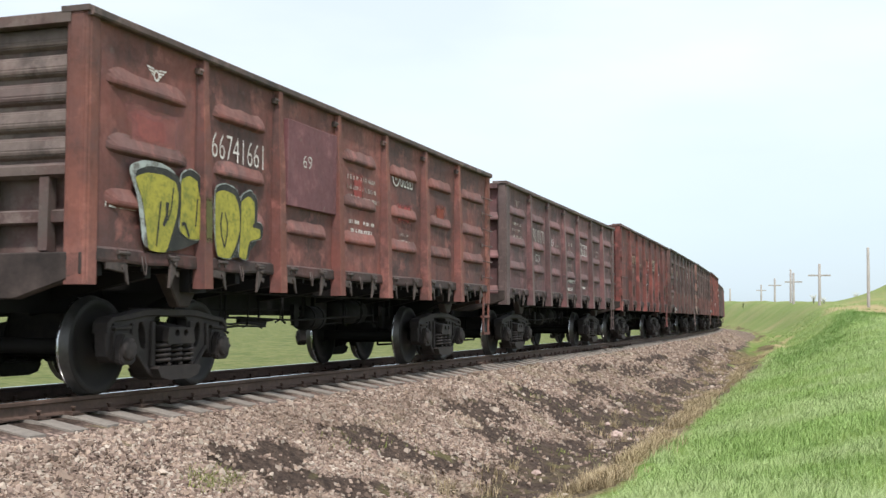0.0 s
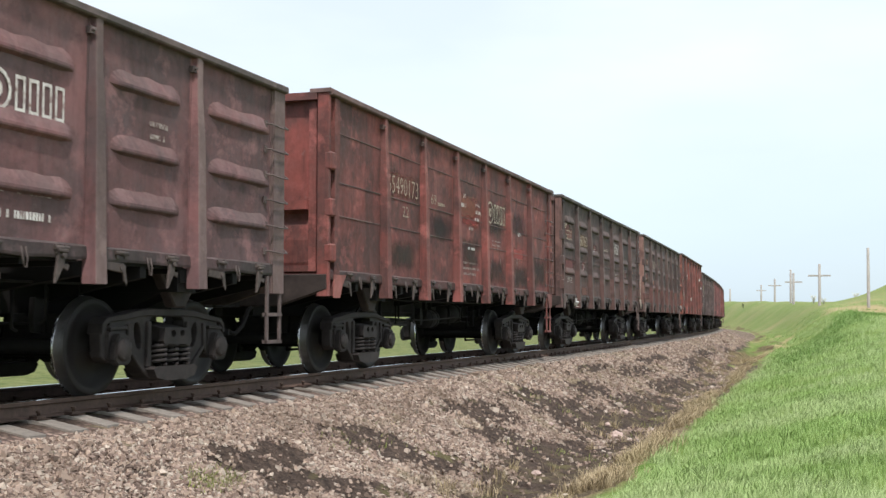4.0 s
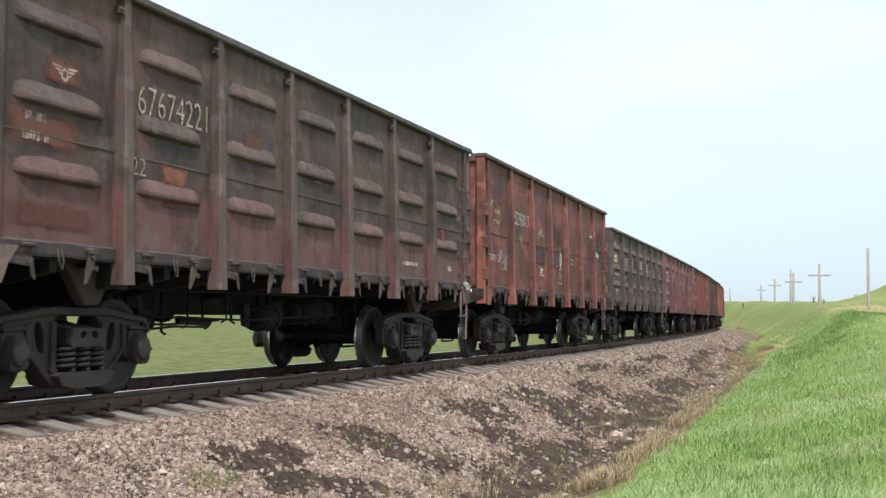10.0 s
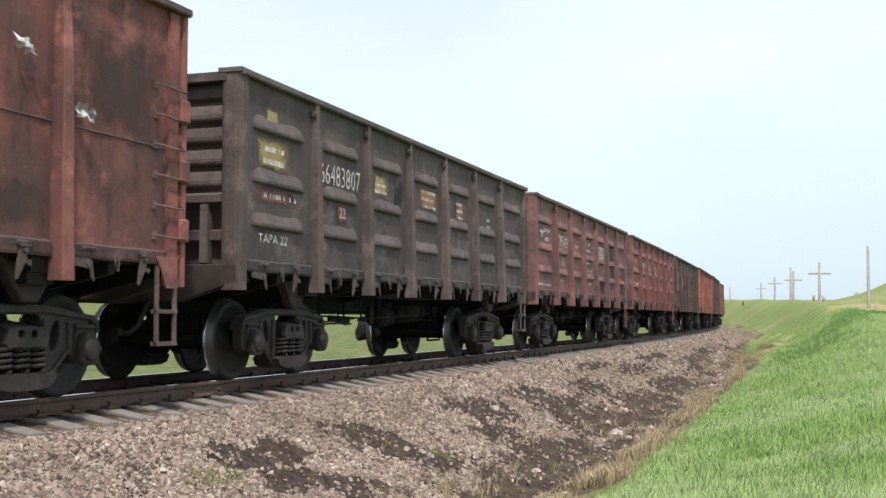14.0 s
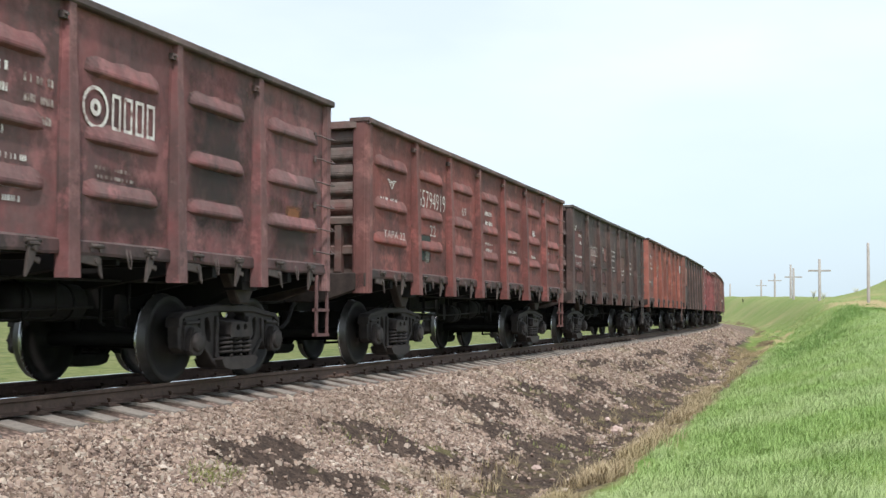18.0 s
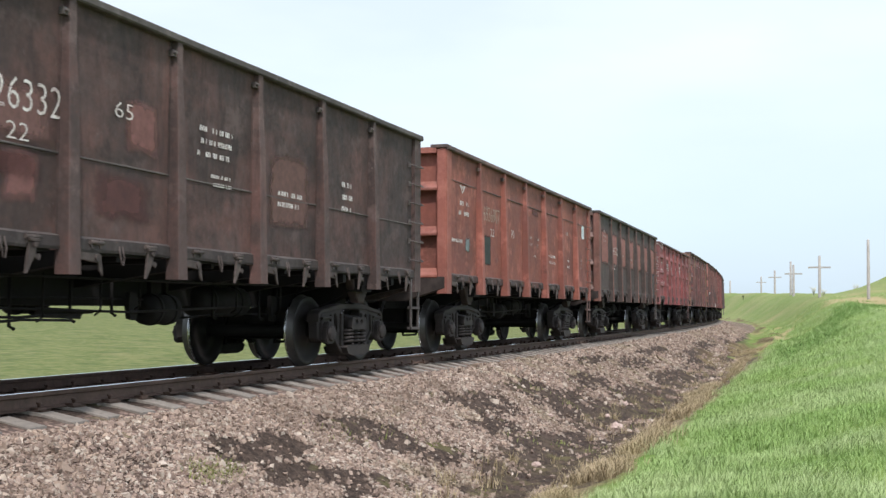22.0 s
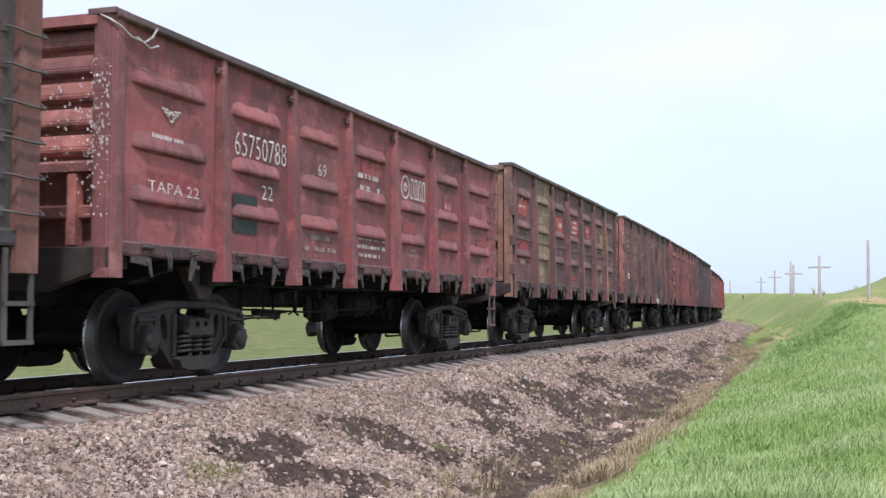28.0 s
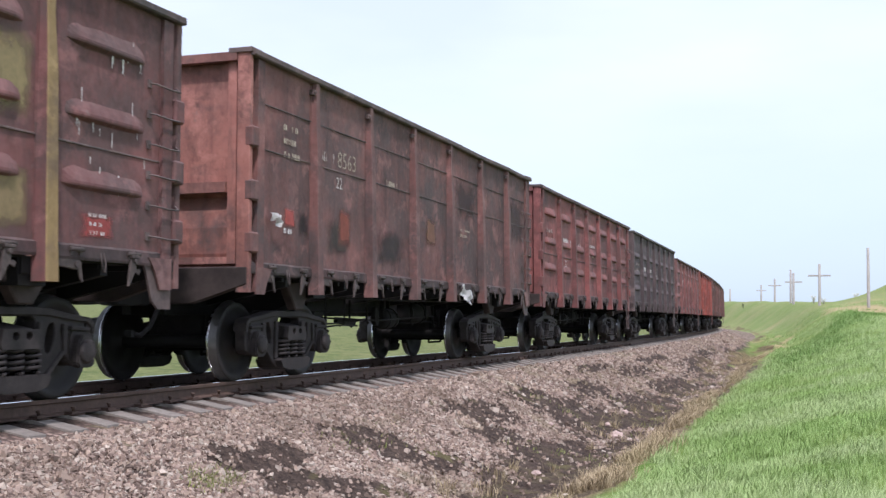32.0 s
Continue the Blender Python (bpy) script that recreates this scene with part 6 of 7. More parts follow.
        ("65", 2, 0.0, 2.63, 0.3, 0.22, "w"), ("patch", 2, 0.3, 2.5, 0.7, 0.62, (0.26, 0.12, 0.105)), ("patch", 1, 0.12, 2.4, 1.5, 0.56, (0.22, 0.115, 0.10)), ("patch", 1, 0.3, 1.85, 0.5, 0.5, (0.28, 0.13, 0.115)), ("patch", 1, -0.5, 1.85, 0.4, 0.5, (0.24, 0.12, 0.105)), ("patch", 4, 0, 2.2, 1.2, 0.95, (0.16, 0.085, 0.07)), ("rows", 3, 0, 2.55, 0.9, 0.4, "w", 3), ("rows", 3, 0.1, 2.15, 0.5, 0.18, "w", 2), ("rows", 4, 0, 2.1, 0.7, 0.26, "w", 2), ("rows", 5, 0, 2.3, 0.4, 0.5, "w", 3), ("patch", 1, 0.15, 1.95, 1.0, 0.3, (0.15, 0.06, 0.055)), ("patch", 2, 0, 1.8, 1.1, 0.5, (0.12, 0.05, 0.045)),
        ("patch", 0, 0, 1.75, 1.5, 0.45, (0.15, 0.058, 0.052))],
    10: [("wing", 0, 0, 2.95, 0.36, 0, "w"), ("rows", 0, 0.1, 2.6, 0.7, 0.36, "w", 2), ("66936907", 1, -0.02, 2.62, 1.30, 0.42, "c"), ("22", 1, 0.1, 2.28, 0.26, 0.22, "w"), ("patch", 1, -0.30, 1.92, 0.62, 0.58, GREEN), ("70", 2, -0.1, 2.35, 0.26, 0.24, "w"), ("rows", 3, -0.3, 2.3, 0.4, 0.28, "f", 2), ("rows", 3, 0.4, 2.3, 0.3, 0.28, "f", 2), ("rows", 3, 0.1, 1.98, 0.3, 0.1, "w", 1),
         ("rows", 4, 0.1, 1.98, 0.9, 0.3, "w", 2), ("rows", 5, 0.0, 2.7, 0.3, 0.2, "f", 1), ("rows", 5, 0.2, 1.95, 0.4, 0.3, "w", 2), ("patch", 3, 0.1, 2.95, 0.8, 0.16, (0.13, 0.05, 0.045)), ("rows", 6, -0.1, 2.0, 0.3, 0.3, "f", 3), ("rows", 0, -0.3, 2.0, 0.9, 0.15, "w", 1), ("patch", 0, 0.3, 1.95, 0.35, 0.3, (0.25, 0.3, 0.3))],
    11: [("patch", b, -0.05 if b else 0.1, 2.64, 1.26 if b % 6 else 1.40, 1.10, (0.32, 0.135, 0.11)) for b in range(7)] + [("rows", 0, 0.1, 2.98, 0.6, 0.42, "f", 3), ("6040152", 1, 0.00, 2.62, 1.18, 0.34, "w"), ("22", 1, 0, 2.12, 0.24, 0.2, "w"), ("rows", 2, 0, 2.55, 0.5, 0.12, "f", 1), ("rows", 3, 0.1, 2.4, 0.5, 0.4, "f", 2)],
    12: [("wing", 0, 0.0, 2.72, 0.36, 0, "w"), ("rows", 0, 0, 2.46, 0.8, 0.16, "w", 1), ("65750788", 1, 0.10, 2.63, 1.28, 0.40, "w"), ("22", 1, 0.25, 2.13, 0.28, 0.24, "w"), ("patch", 1, -0.29, 1.84, 0.64, 0.48, GREEN), ("69", 2, 0.05, 2.58, 0.26, 0.24, "w"), ("rows", 3, -0.1, 2.5, 0.9, 0.5, "w", 3), ("rows", 3, 0, 1.66, 1.2, 0.36, "w", 3),
         ("ring", 4, -0.35, 2.68, 0, 0.38, "w"), ("TAPA 22", 0, 0, 1.96, 0.95, 0.16, "w"), ("rows", 4, 0, 1.66, 0.9, 0.16, "f", 2), ("rows", 5, 0, 2.55, 0.3, 0.2, "w", 1), ("rows", 2, 0, 1.62, 1.0, 0.3, "f", 2), ("patch", 3, 0, 2.78, 1.3, 0.34, (0.42, 0.11, 0.105)), ("patch", 5, 0, 2.5, 0.8, 0.45, (0.40, 0.10, 0.10)), ("patch", 5, 0, 1.95, 1.1, 0.4, (0.36, 0.10, 0.10)), ("patch", 6, 0.1, 1.95, 1.0, 0.4, (0.36, 0.10, 0.10)), ("patch", 4, -0.2, 2.05, 0.9, 0.3, (0.38, 0.10, 0.10)), ("patch", 0, 0.1, 1.96, 1.3, 0.4, (0.40, 0.10, 0.105))],
    13: [("patch", 0, 0.0, 2.98, 1.3, 0.54, (0.52, 0.120, 0.105)), ("patch", 0, 0.1, 2.03, 1.4, 0.60, (0.40, 0.09, 0.08)), ("rows", 0, 0.0, 3.00, 0.7, 0.14, "w", 1), ("wing", 0, -0.1, 3.22, 0.4, 0, "w"), ("6768175", 1, 0.04, 2.89, 1.22, 0.40, "f"), ("patch", 2, 0.05, 2.86, 1.2, 0.58, (0.52, 0.120, 0.105)), ("rows", 2, 0.05, 2.86, 0.5, 0.26, "w", 1), ("patch", 3, 0.1, 2.92, 1.25, 0.56, (0.52, 0.120, 0.105)), ("rows", 3, 0.1, 2.92, 0.7, 0.4, "w", 3), ("patch", 4, 0.1, 2.93, 1.0, 0.54, (0.46, 0.12, 0.105)),
         ("rows", 4, 0.1, 2.95, 0.3, 0.2, "w", 1), ("TAPA 22", 0, -0.2, 1.80, 0.6, 0.15, "w"), ("drip", 6, 0, 3.2, 1.0, 0.4, "w", 7), ("drip", 6, 0, 2.7, 1.2, 0.5, "w", 9), ("drip", 6, 0.1, 2.15, 1.0, 0.3, "w", 6), ("drip", 4, 0.3, 2.3, 0.8, 1.2, "w", 6), ("patch", 6, -0.2, 1.58, 0.6, 0.26, RED), ("rows", 6, -0.2, 1.6, 0.3, 0.24, "w", 3),
         ("patch", 3, 0, 1.62, 0.9, 0.2, RED), ("patch", 5, 0.42, 2.75, 0.7, 0.85, (0.34, 0.27, 0.13)), ("patch", 5, 0.42, 1.75, 0.7, 0.6, (0.32, 0.24, 0.12)), ("patch", 3, -0.55, 2.5, 0.5, 1.6, (0.30, 0.23, 0.12)), ("patch", 4, -0.5, 2.3, 0.45, 1.5, (0.28, 0.20, 0.11)), ("drip", 5, 0.1, 2.9, 0.5, 0.7, "w", 9), ("drip", 3, 0.6, 2.4, 0.3, 1.4, "w", 8)],
    14: [("rows", 0, 0.1, 2.92, 0.5, 0.5, "c", 3), ("rows", 1, -0.46, 2.89, 0.52, 0.30, "f", 1), ("8563", 1, 0.16, 2.90, 0.62, 0.32, "c"), ("22", 1, -0.1, 2.58, 0.2, 0.22, "w"), ("rows", 2, 0, 2.78, 0.5, 0.2, "c", 1), ("patch", 0, 0.05, 1.99, 0.36, 0.26, (0.50, 0.11, 0.09)), ("rows", 0, 0.0, 1.82, 0.3, 0.14, "w", 1), ("stain", 0, 0.45, 1.93, 0.34, 0.34, SOOT), ("stain", 1, -0.1, 1.85, 0.8, 0.5, (0.06, 0.06, 0.05)),
         ("patch", 1, 0.1, 2.0, 0.5, 0.6, (0.3, 0.09, 0.06)), ("stain", 2, 0, 1.8, 1.2, 0.6, (0.045, 0.042, 0.04)), ("patch", 3, 0, 2.2, 0.6, 0.5, (0.24, 0.12, 0.075)), ("rows", 4, 0, 2.3, 0.6, 0.2, "c", 2), ("stain", 4, 0, 2.9, 1.4, 0.7, (0.06, 0.045, 0.043)), ("stain", 6, 0, 2.8, 1.6, 1.0, (0.065, 0.05, 0.048))],
    15: [("rows", 1, 0, 2.7, 1.3, 0.36, "w", 1), ("rows", 0, 0, 2.75, 0.7, 0.4, "f", 2), ("patch", 0, 0, 2.7, 1.0, 0.4, (0.26, 0.09, 0.075)), ("22", 1, 0, 2.15, 0.26, 0.24, "w"), ("rows", 2, 0, 2.7, 0.4, 0.25, "w", 1), ("rows", 3, 0, 2.65, 0.8, 0.4, "w", 3)],
    16: [("rows", 1, 0, 2.6, 1.3, 0.36, "w", 1), ("rows", 0, 0, 2.6, 0.8, 0.4, "f", 2), ("rows", 3, 0, 2.6, 0.8, 0.4, "f", 3), ("rows", 2, 0, 2.6, 0.5, 0.3, "w", 1)],
    17: [("rows", 1, 0, 2.6, 1.3, 0.36, "w", 1), ("rows", 3, 0, 2.6, 0.8, 0.4, "w", 3), ("rows", 2, 0, 2.6, 0.5, 0.3, "w", 1)],
}
for i, items in SIGNS.items():
    rng = random.Random(100 + i)
    for item in items:
        kind, bay, dy, z, w, h, look_of, *n = item
        mark(WAGONS[i], rng, kind, bay, dy, z, w, h, look_of, *n)
mark(WAGONS[0], random.Random(1), "69", 2, -0.1, 2.72, 0.26, 0.24, "w", 0.05)
graffiti(WAGONS[0])


def scrap(wagon, y, z, size, seed):
    """A crumpled bit of white plastic caught on the side."""
    rng = random.Random(seed)
    bm = bmesh.new()
    g = [[bm.verts.new((SKIN + 0.09 + rng.uniform(-0.04, 0.05), y + (i / 5 - 0.5) * size, z + (j / 3 - 0.5) * size * 0.45 - i * size * 0.05 + rng.uniform(-0.03, 0.03))) for j in range(4)] for i in range(6)]
    for i in range(5):
        for j in range(3):
            bm.faces.new((g[i][j], g[i + 1][j], g[i + 1][j + 1], g[i][j + 1]))
    bmesh.ops.solidify(bm, geom=bm.faces[:], thickness=0.006)
    part("plastic_scrap", bm, M_FILM, wagon, "torn white plastic film")


M_FILM = plain("white_film", (0.75, 0.74, 0.72), 0.5, 0.0, 0.15, 9)
scrap(WAGONS[3], -4.9, 1.24, 0.36, 1)
scrap(WAGONS[14], 1.65, 1.25, 0.55, 2)
scrap(WAGONS[5], 3.90, 3.0, 0.2, 3)
scrap(WAGONS[5], 4.72, 2.57, 0.22, 4)
scrap(WAGONS[5], -2.0, 1.86, 0.30, 5)
scrap(WAGONS[14], -5.83, 1.97, 0.26, 7)
scrap(WAGONS[4], 6.2, 1.35, 0.3, 6)


def notice(wagon, y, z):
    bm = bmesh.new()
    box(bm, SKIN + 0.001, SKIN + 0.006, y - 0.15, y + 0.15, z - 0.17, z + 0.17)
    sheet = part("paper_notice", bm, plain("notice_paper", (0.62, 0.68, 0.70), 0.7, 0.0, 0.1, 8), wagon, "pale blue-white paper notice")
    part("notice_line", strips(random.Random(4), 0.22, 0.2, 4), plain("notice_ink", (0.12, 0.25, 0.35), 0.7), sheet, m=pose(SKIN + 0.008, y, z))


notice(WAGONS[10], 5.51, 2.86)


def splashes(wagon, seed):
    """White paint spattered over the end wall and its corner post."""
    rng = random.Random(seed)
    bm = bmesh.new()
    for k in range(300):
        x, z = (1.34 - abs(rng.gauss(0, 0.55)), rng.gauss(2.35, 0.36)) if k % 2 else (rng.uniform(1.19, 1.41), rng.gauss(2.6, 0.42))
        if x < -1.1 or not 1.5 < z < 3.1:
            continue
        a, b = rng.uniform(0.003, 0.013), rng.uniform(0.004, 0.024)
        y = -END + (0.052 if x < 1.16 else -0.024)
        bm.faces.new([bm.verts.new((x + a * math.cos(t) * rng.uniform(0.6, 1.2), y, z + b * math.sin(t) * rng.uniform(0.6, 1.2))) for t in (0, 1.1, 2.2, 3.4, 4.5, 5.5)])
    part("paint_spatter", bm, M_WHITE, wagon, "spattered white paint")["kind"] = "stuff"


splashes(WAGONS[12], 12)


def hanging_rope(wagon):
    """A pale rope tied at the end ladder, hanging in a knot below the lower chord."""
    bm = bmesh.new()
    rod(bm, [(1.49, 6.34, 2.15), (1.50, 6.37, 1.98), (1.51, 6.33, 1.80), (1.50, 6.34, 1.62), (1.50, 6.30, 1.42)], 0.008, 5)
    for a, b in ((-0.05, 1.18), (0.03, 1.14), (0.07, 1.20)):
        rod(bm, [(1.50, 6.30, 1.44), (1.52, 6.30 + a * 0.5, 1.32), (1.52, 6.30 + a, b)], 0.016, 5)
    lathe(bm, [(1.36, 0.01), (1.38, 0.032), (1.43, 0.038), (1.46, 0.01)], 8, "z", (1.50, 6.30, 0))
    part("rope", bm, plain("pale_rope", (0.42, 0.37, 0.31), 0.9, 0.0, 0.3, 40), wagon, "pale frayed rope tied in a knot")


def corner_wire(wagon):
    """A twist of bright wire round the top of the corner post."""
    bm = bmesh.new()
    y = -END
    rod(bm, [(1.30, y - 0.03, 3.50), (1.42, y - 0.035, 3.44), (1.47, y + 0.02, 3.40), (1.475, y + 0.20, 3.33), (1.48, y + 0.42, 3.32), (1.485, y + 0.55, 3.40), (1.49, y + 0.62, 3.50)], 0.010, 5)
    rod(bm, [(1.475, y + 0.30, 3.35), (1.49, y + 0.50, 3.28), (1.485, y + 0.66, 3.34)], 0.009, 5)
    part("wire", bm, plain("bare_wire", (0.55, 0.52, 0.48), 0.5, 0.4, 0.2, 30), wagon, "twist of pale bare wire")


hanging_rope(WAGONS[3])
corner_wire(WAGONS[12])


# ---- loose stones, grass, poles ----
def scatter_mesh(name, verts, faces, mat):
    """A mesh from arrays: verts (n, 3), faces (m, k) with one k."""
    me = bpy.data.meshes.new(name)
    k = faces.shape[1]
    me.vertices.add(len(verts))
    me.vertices.foreach_set("co", verts.astype(np.float32).reshape(-1))
    me.loops.add(faces.size)
    me.loops.foreach_set("vertex_index", faces.astype(np.int32).reshape(-1))
    me.polygons.add(len(faces))
    me.polygons.foreach_set("loop_start", np.arange(0, faces.size, k, dtype=np.int32))
    me.update(calc_edges=True)
    me.shade_flat()
    me.materials.append(mat)
    return me


def place_su(s, u, dz=0.0):
    x, y, a = at(s)
    return np.stack([x + np.cos(a) * u, y + np.sin(a) * u, ground_z(s, u) + dz], -1)


def stone_material():
    m, n, l, b = nodes_of("crushed_granite")
    geo = n.new("ShaderNodeNewGeometry")
    tone = n.new("ShaderNodeValToRGB")
    tone.color_ramp.elements[0].color, tone.color_ramp.elements[1].color = (0.115, 0.084, 0.066, 1), (0.64, 0.54, 0.445, 1)
    for pos, col in ((0.25, (0.29, 0.212, 0.172, 1)), (0.5, (0.40, 0.31, 0.248, 1)), (0.68, (0.47, 0.352, 0.272, 1)), (0.85, (0.44, 0.38, 0.315, 1))):
        tone.color_ramp.elements.new(pos).color = col
    l.new(geo.outputs["Random Per Island"], tone.inputs[0])
    tc = n.new("ShaderNodeTexCoord")
    f = noisy(n, l, tc.outputs["Object"], 45, 4, 0.7)
    c = mixer(n, l, ramp(n, l, f, 0.35, 0.7, 0, 0.45), tone.outputs[0], (0.15, 0.115, 0.10))
    c = mixer(n, l, ramp(n, l, noisy(n, l, tc.outputs["Object"], 0.9, 5, 0.65), 0.46, 0.66, 0, 0.65), c, (0.19, 0.14, 0.105))
    c = mixer(n, l, ramp(n, l, noisy(n, l, tc.outputs["Object"], 0.55, 5, 0.65), 0.54, 0.66, 0, 0.45), c, (0.24, 0.215, 0.12))
    l.new(c, b.inputs["Base Color"])
    b.inputs["Roughness"].default_value = 0.9
    b.inputs["Specular IOR Level"].default_value = 0.25
    return m


def build_stones():
    rng = np.random.default_rng(11)
    # broken stone: a cube knocked out of shape
    base = np.array([(x, y, z) for x in (-0.75, 0.75) for y in (-0.75, 0.75) for z in (-0.75, 0.75)], float)
    tri = np.array([(0, 1, 3), (0, 3, 2), (4, 6, 7), (4, 7, 5), (0, 4, 5), (0, 5, 1), (2, 3, 7), (2, 7, 6), (0, 2, 6), (0, 6, 4), (1, 5, 7), (1, 7, 3)])
    ss, uu, rr = [], [], []
    for s0, s1, per, r0, r1 in ((5, 12, 2500, 0.010, 0.022), (12, 20, 1500, 0.012, 0.026), (20, 34, 520, 0.017, 0.035), (34, 62, 170, 0.024, 0.042), (62, 110, 60, 0.03, 0.05)):
        n = int((s1 - s0) * 3.34 * per)
        ss.append(rng.uniform(s0, s1, n)), uu.append(rng.uniform(1.41, 4.9, n)), rr.append(rng.uniform(r0, r1, n))
    s, u, r = np.concatenate(ss), np.concatenate(uu), np.concatenate(rr)
    e = earth_share(s, u)
    keep = (rng.random(len(s)) > np.clip(e * 1.6 - 0.25, 0, np.where(u > 3.4, 0.985, 0.955))) & (u < np.interp(s, (44, 60, 75, 100, 110), (4.9, 3.6, 3.1, 3.3, 3.8)))
    s, u, r = s[keep], u[keep], r[keep]
    r = r * np.exp(rng.normal(0, 0.22, len(r)))
    n = len(s)
    shape = (base[None] + rng.normal(0, 0.28, (n, len(base), 3))) * rng.uniform(0.55, 1.25, (n, 1, 3))
    t = rng.uniform(0, 2 * np.pi, n)
    c, d = np.cos(t), np.sin(t)
    tilt = rng.normal(0, 0.6, n)
    ct, st = np.cos(tilt), np.sin(tilt)
    x, y, z = shape[..., 0], shape[..., 1], shape[..., 2]
    y, z = y * ct[:, None] - z * st[:, None], y * st[:, None] + z * ct[:, None]
    x, y = x * c[:, None] - y * d[:, None], x * d[:, None] + y * c[:, None]
    pts = np.stack([x, y, z], -1) * r[:, None, None] + place_su(s, u, 0)[:, None] + np.stack([0 * r, 0 * r, r * rng.uniform(-0.1, 0.7, n)], -1)[:, None]
    faces = (tri[None] + (np.arange(n) * len(base))[:, None, None]).reshape(-1, 3)
    me = scatter_mesh("ballast_stones", pts.reshape(-1, 3), faces, stone_material())
    tagged(new("ballast_stones", me), "pinkish grey crushed stone ballast on the slope beside the track", "gravel", kind="stuff")


def blade_material(name, a, b_, tip):
    m, n, l, b = nodes_of(name)
    geo, tc = n.new("ShaderNodeNewGeometry"), n.new("ShaderNodeTexCoord")
    c = mixer(n, l, geo.outputs["Random Per Island"], a, b_)
    c = mixer(n, l, ramp(n, l, noisy(n, l, tc.outputs["Object"], 0.35, 5, 0.68), 0.42, 0.60, 0, 0.75), c, tip)
    c = mixer(n, l, ramp(n, l, noisy(n, l, tc.outputs["Object"], 1.6, 4, 0.7), 0.50, 0.66, 0, 0.55), c, tuple(x * 0.55 for x in a))
    l.new(c, b.inputs["Base Color"])
    b.inputs["Roughness"].default_value = 0.6
    b.inputs["Specular IOR Level"].default_value = 0.3
    b.inputs["Subsurface Weight"].default_value = 0.0
    return m


def blades(name, s, u, height, width, mat, label, category, seed, lean=0.5):
    rng = np.random.default_rng(seed)
    n = len(s)
    root = place_su(s, u, -0.02)
    t = rng.uniform(0, 2 * np.pi, n)
    h = height * rng.uniform(0.5, 1.25, n)
    side = np.stack([np.cos(t), np.sin(t), 0 * t], -1) * (width * rng.uniform(0.6, 1.3, n))[:, None]
    bend = np.stack([-np.sin(t), np.cos(t), 0 * t], -1) * (h * rng.uniform(0.1, lean, n))[:, None] + np.array([0.12, 0.05, 0]) * h[:, None]
    up = np.array([0, 0, 1.0])[None] * h[:, None]
    pts = np.stack([root - side, root + side, root + up * 0.6 + bend * 0.35 + side * 0.7, root + up * 0.6 + bend * 0.35 - side * 0.7, root + up + bend], 1)
    k = np.arange(n)[:, None] * 5
    faces = np.concatenate([k + np.array([[0, 1, 2]]), k + np.array([[0, 2, 3]]), k + np.array([[3, 2, 4]])])
    tagged(new(name, scatter_mesh(name, pts.reshape(-1, 3), faces, mat)), label, category, kind="stuff")


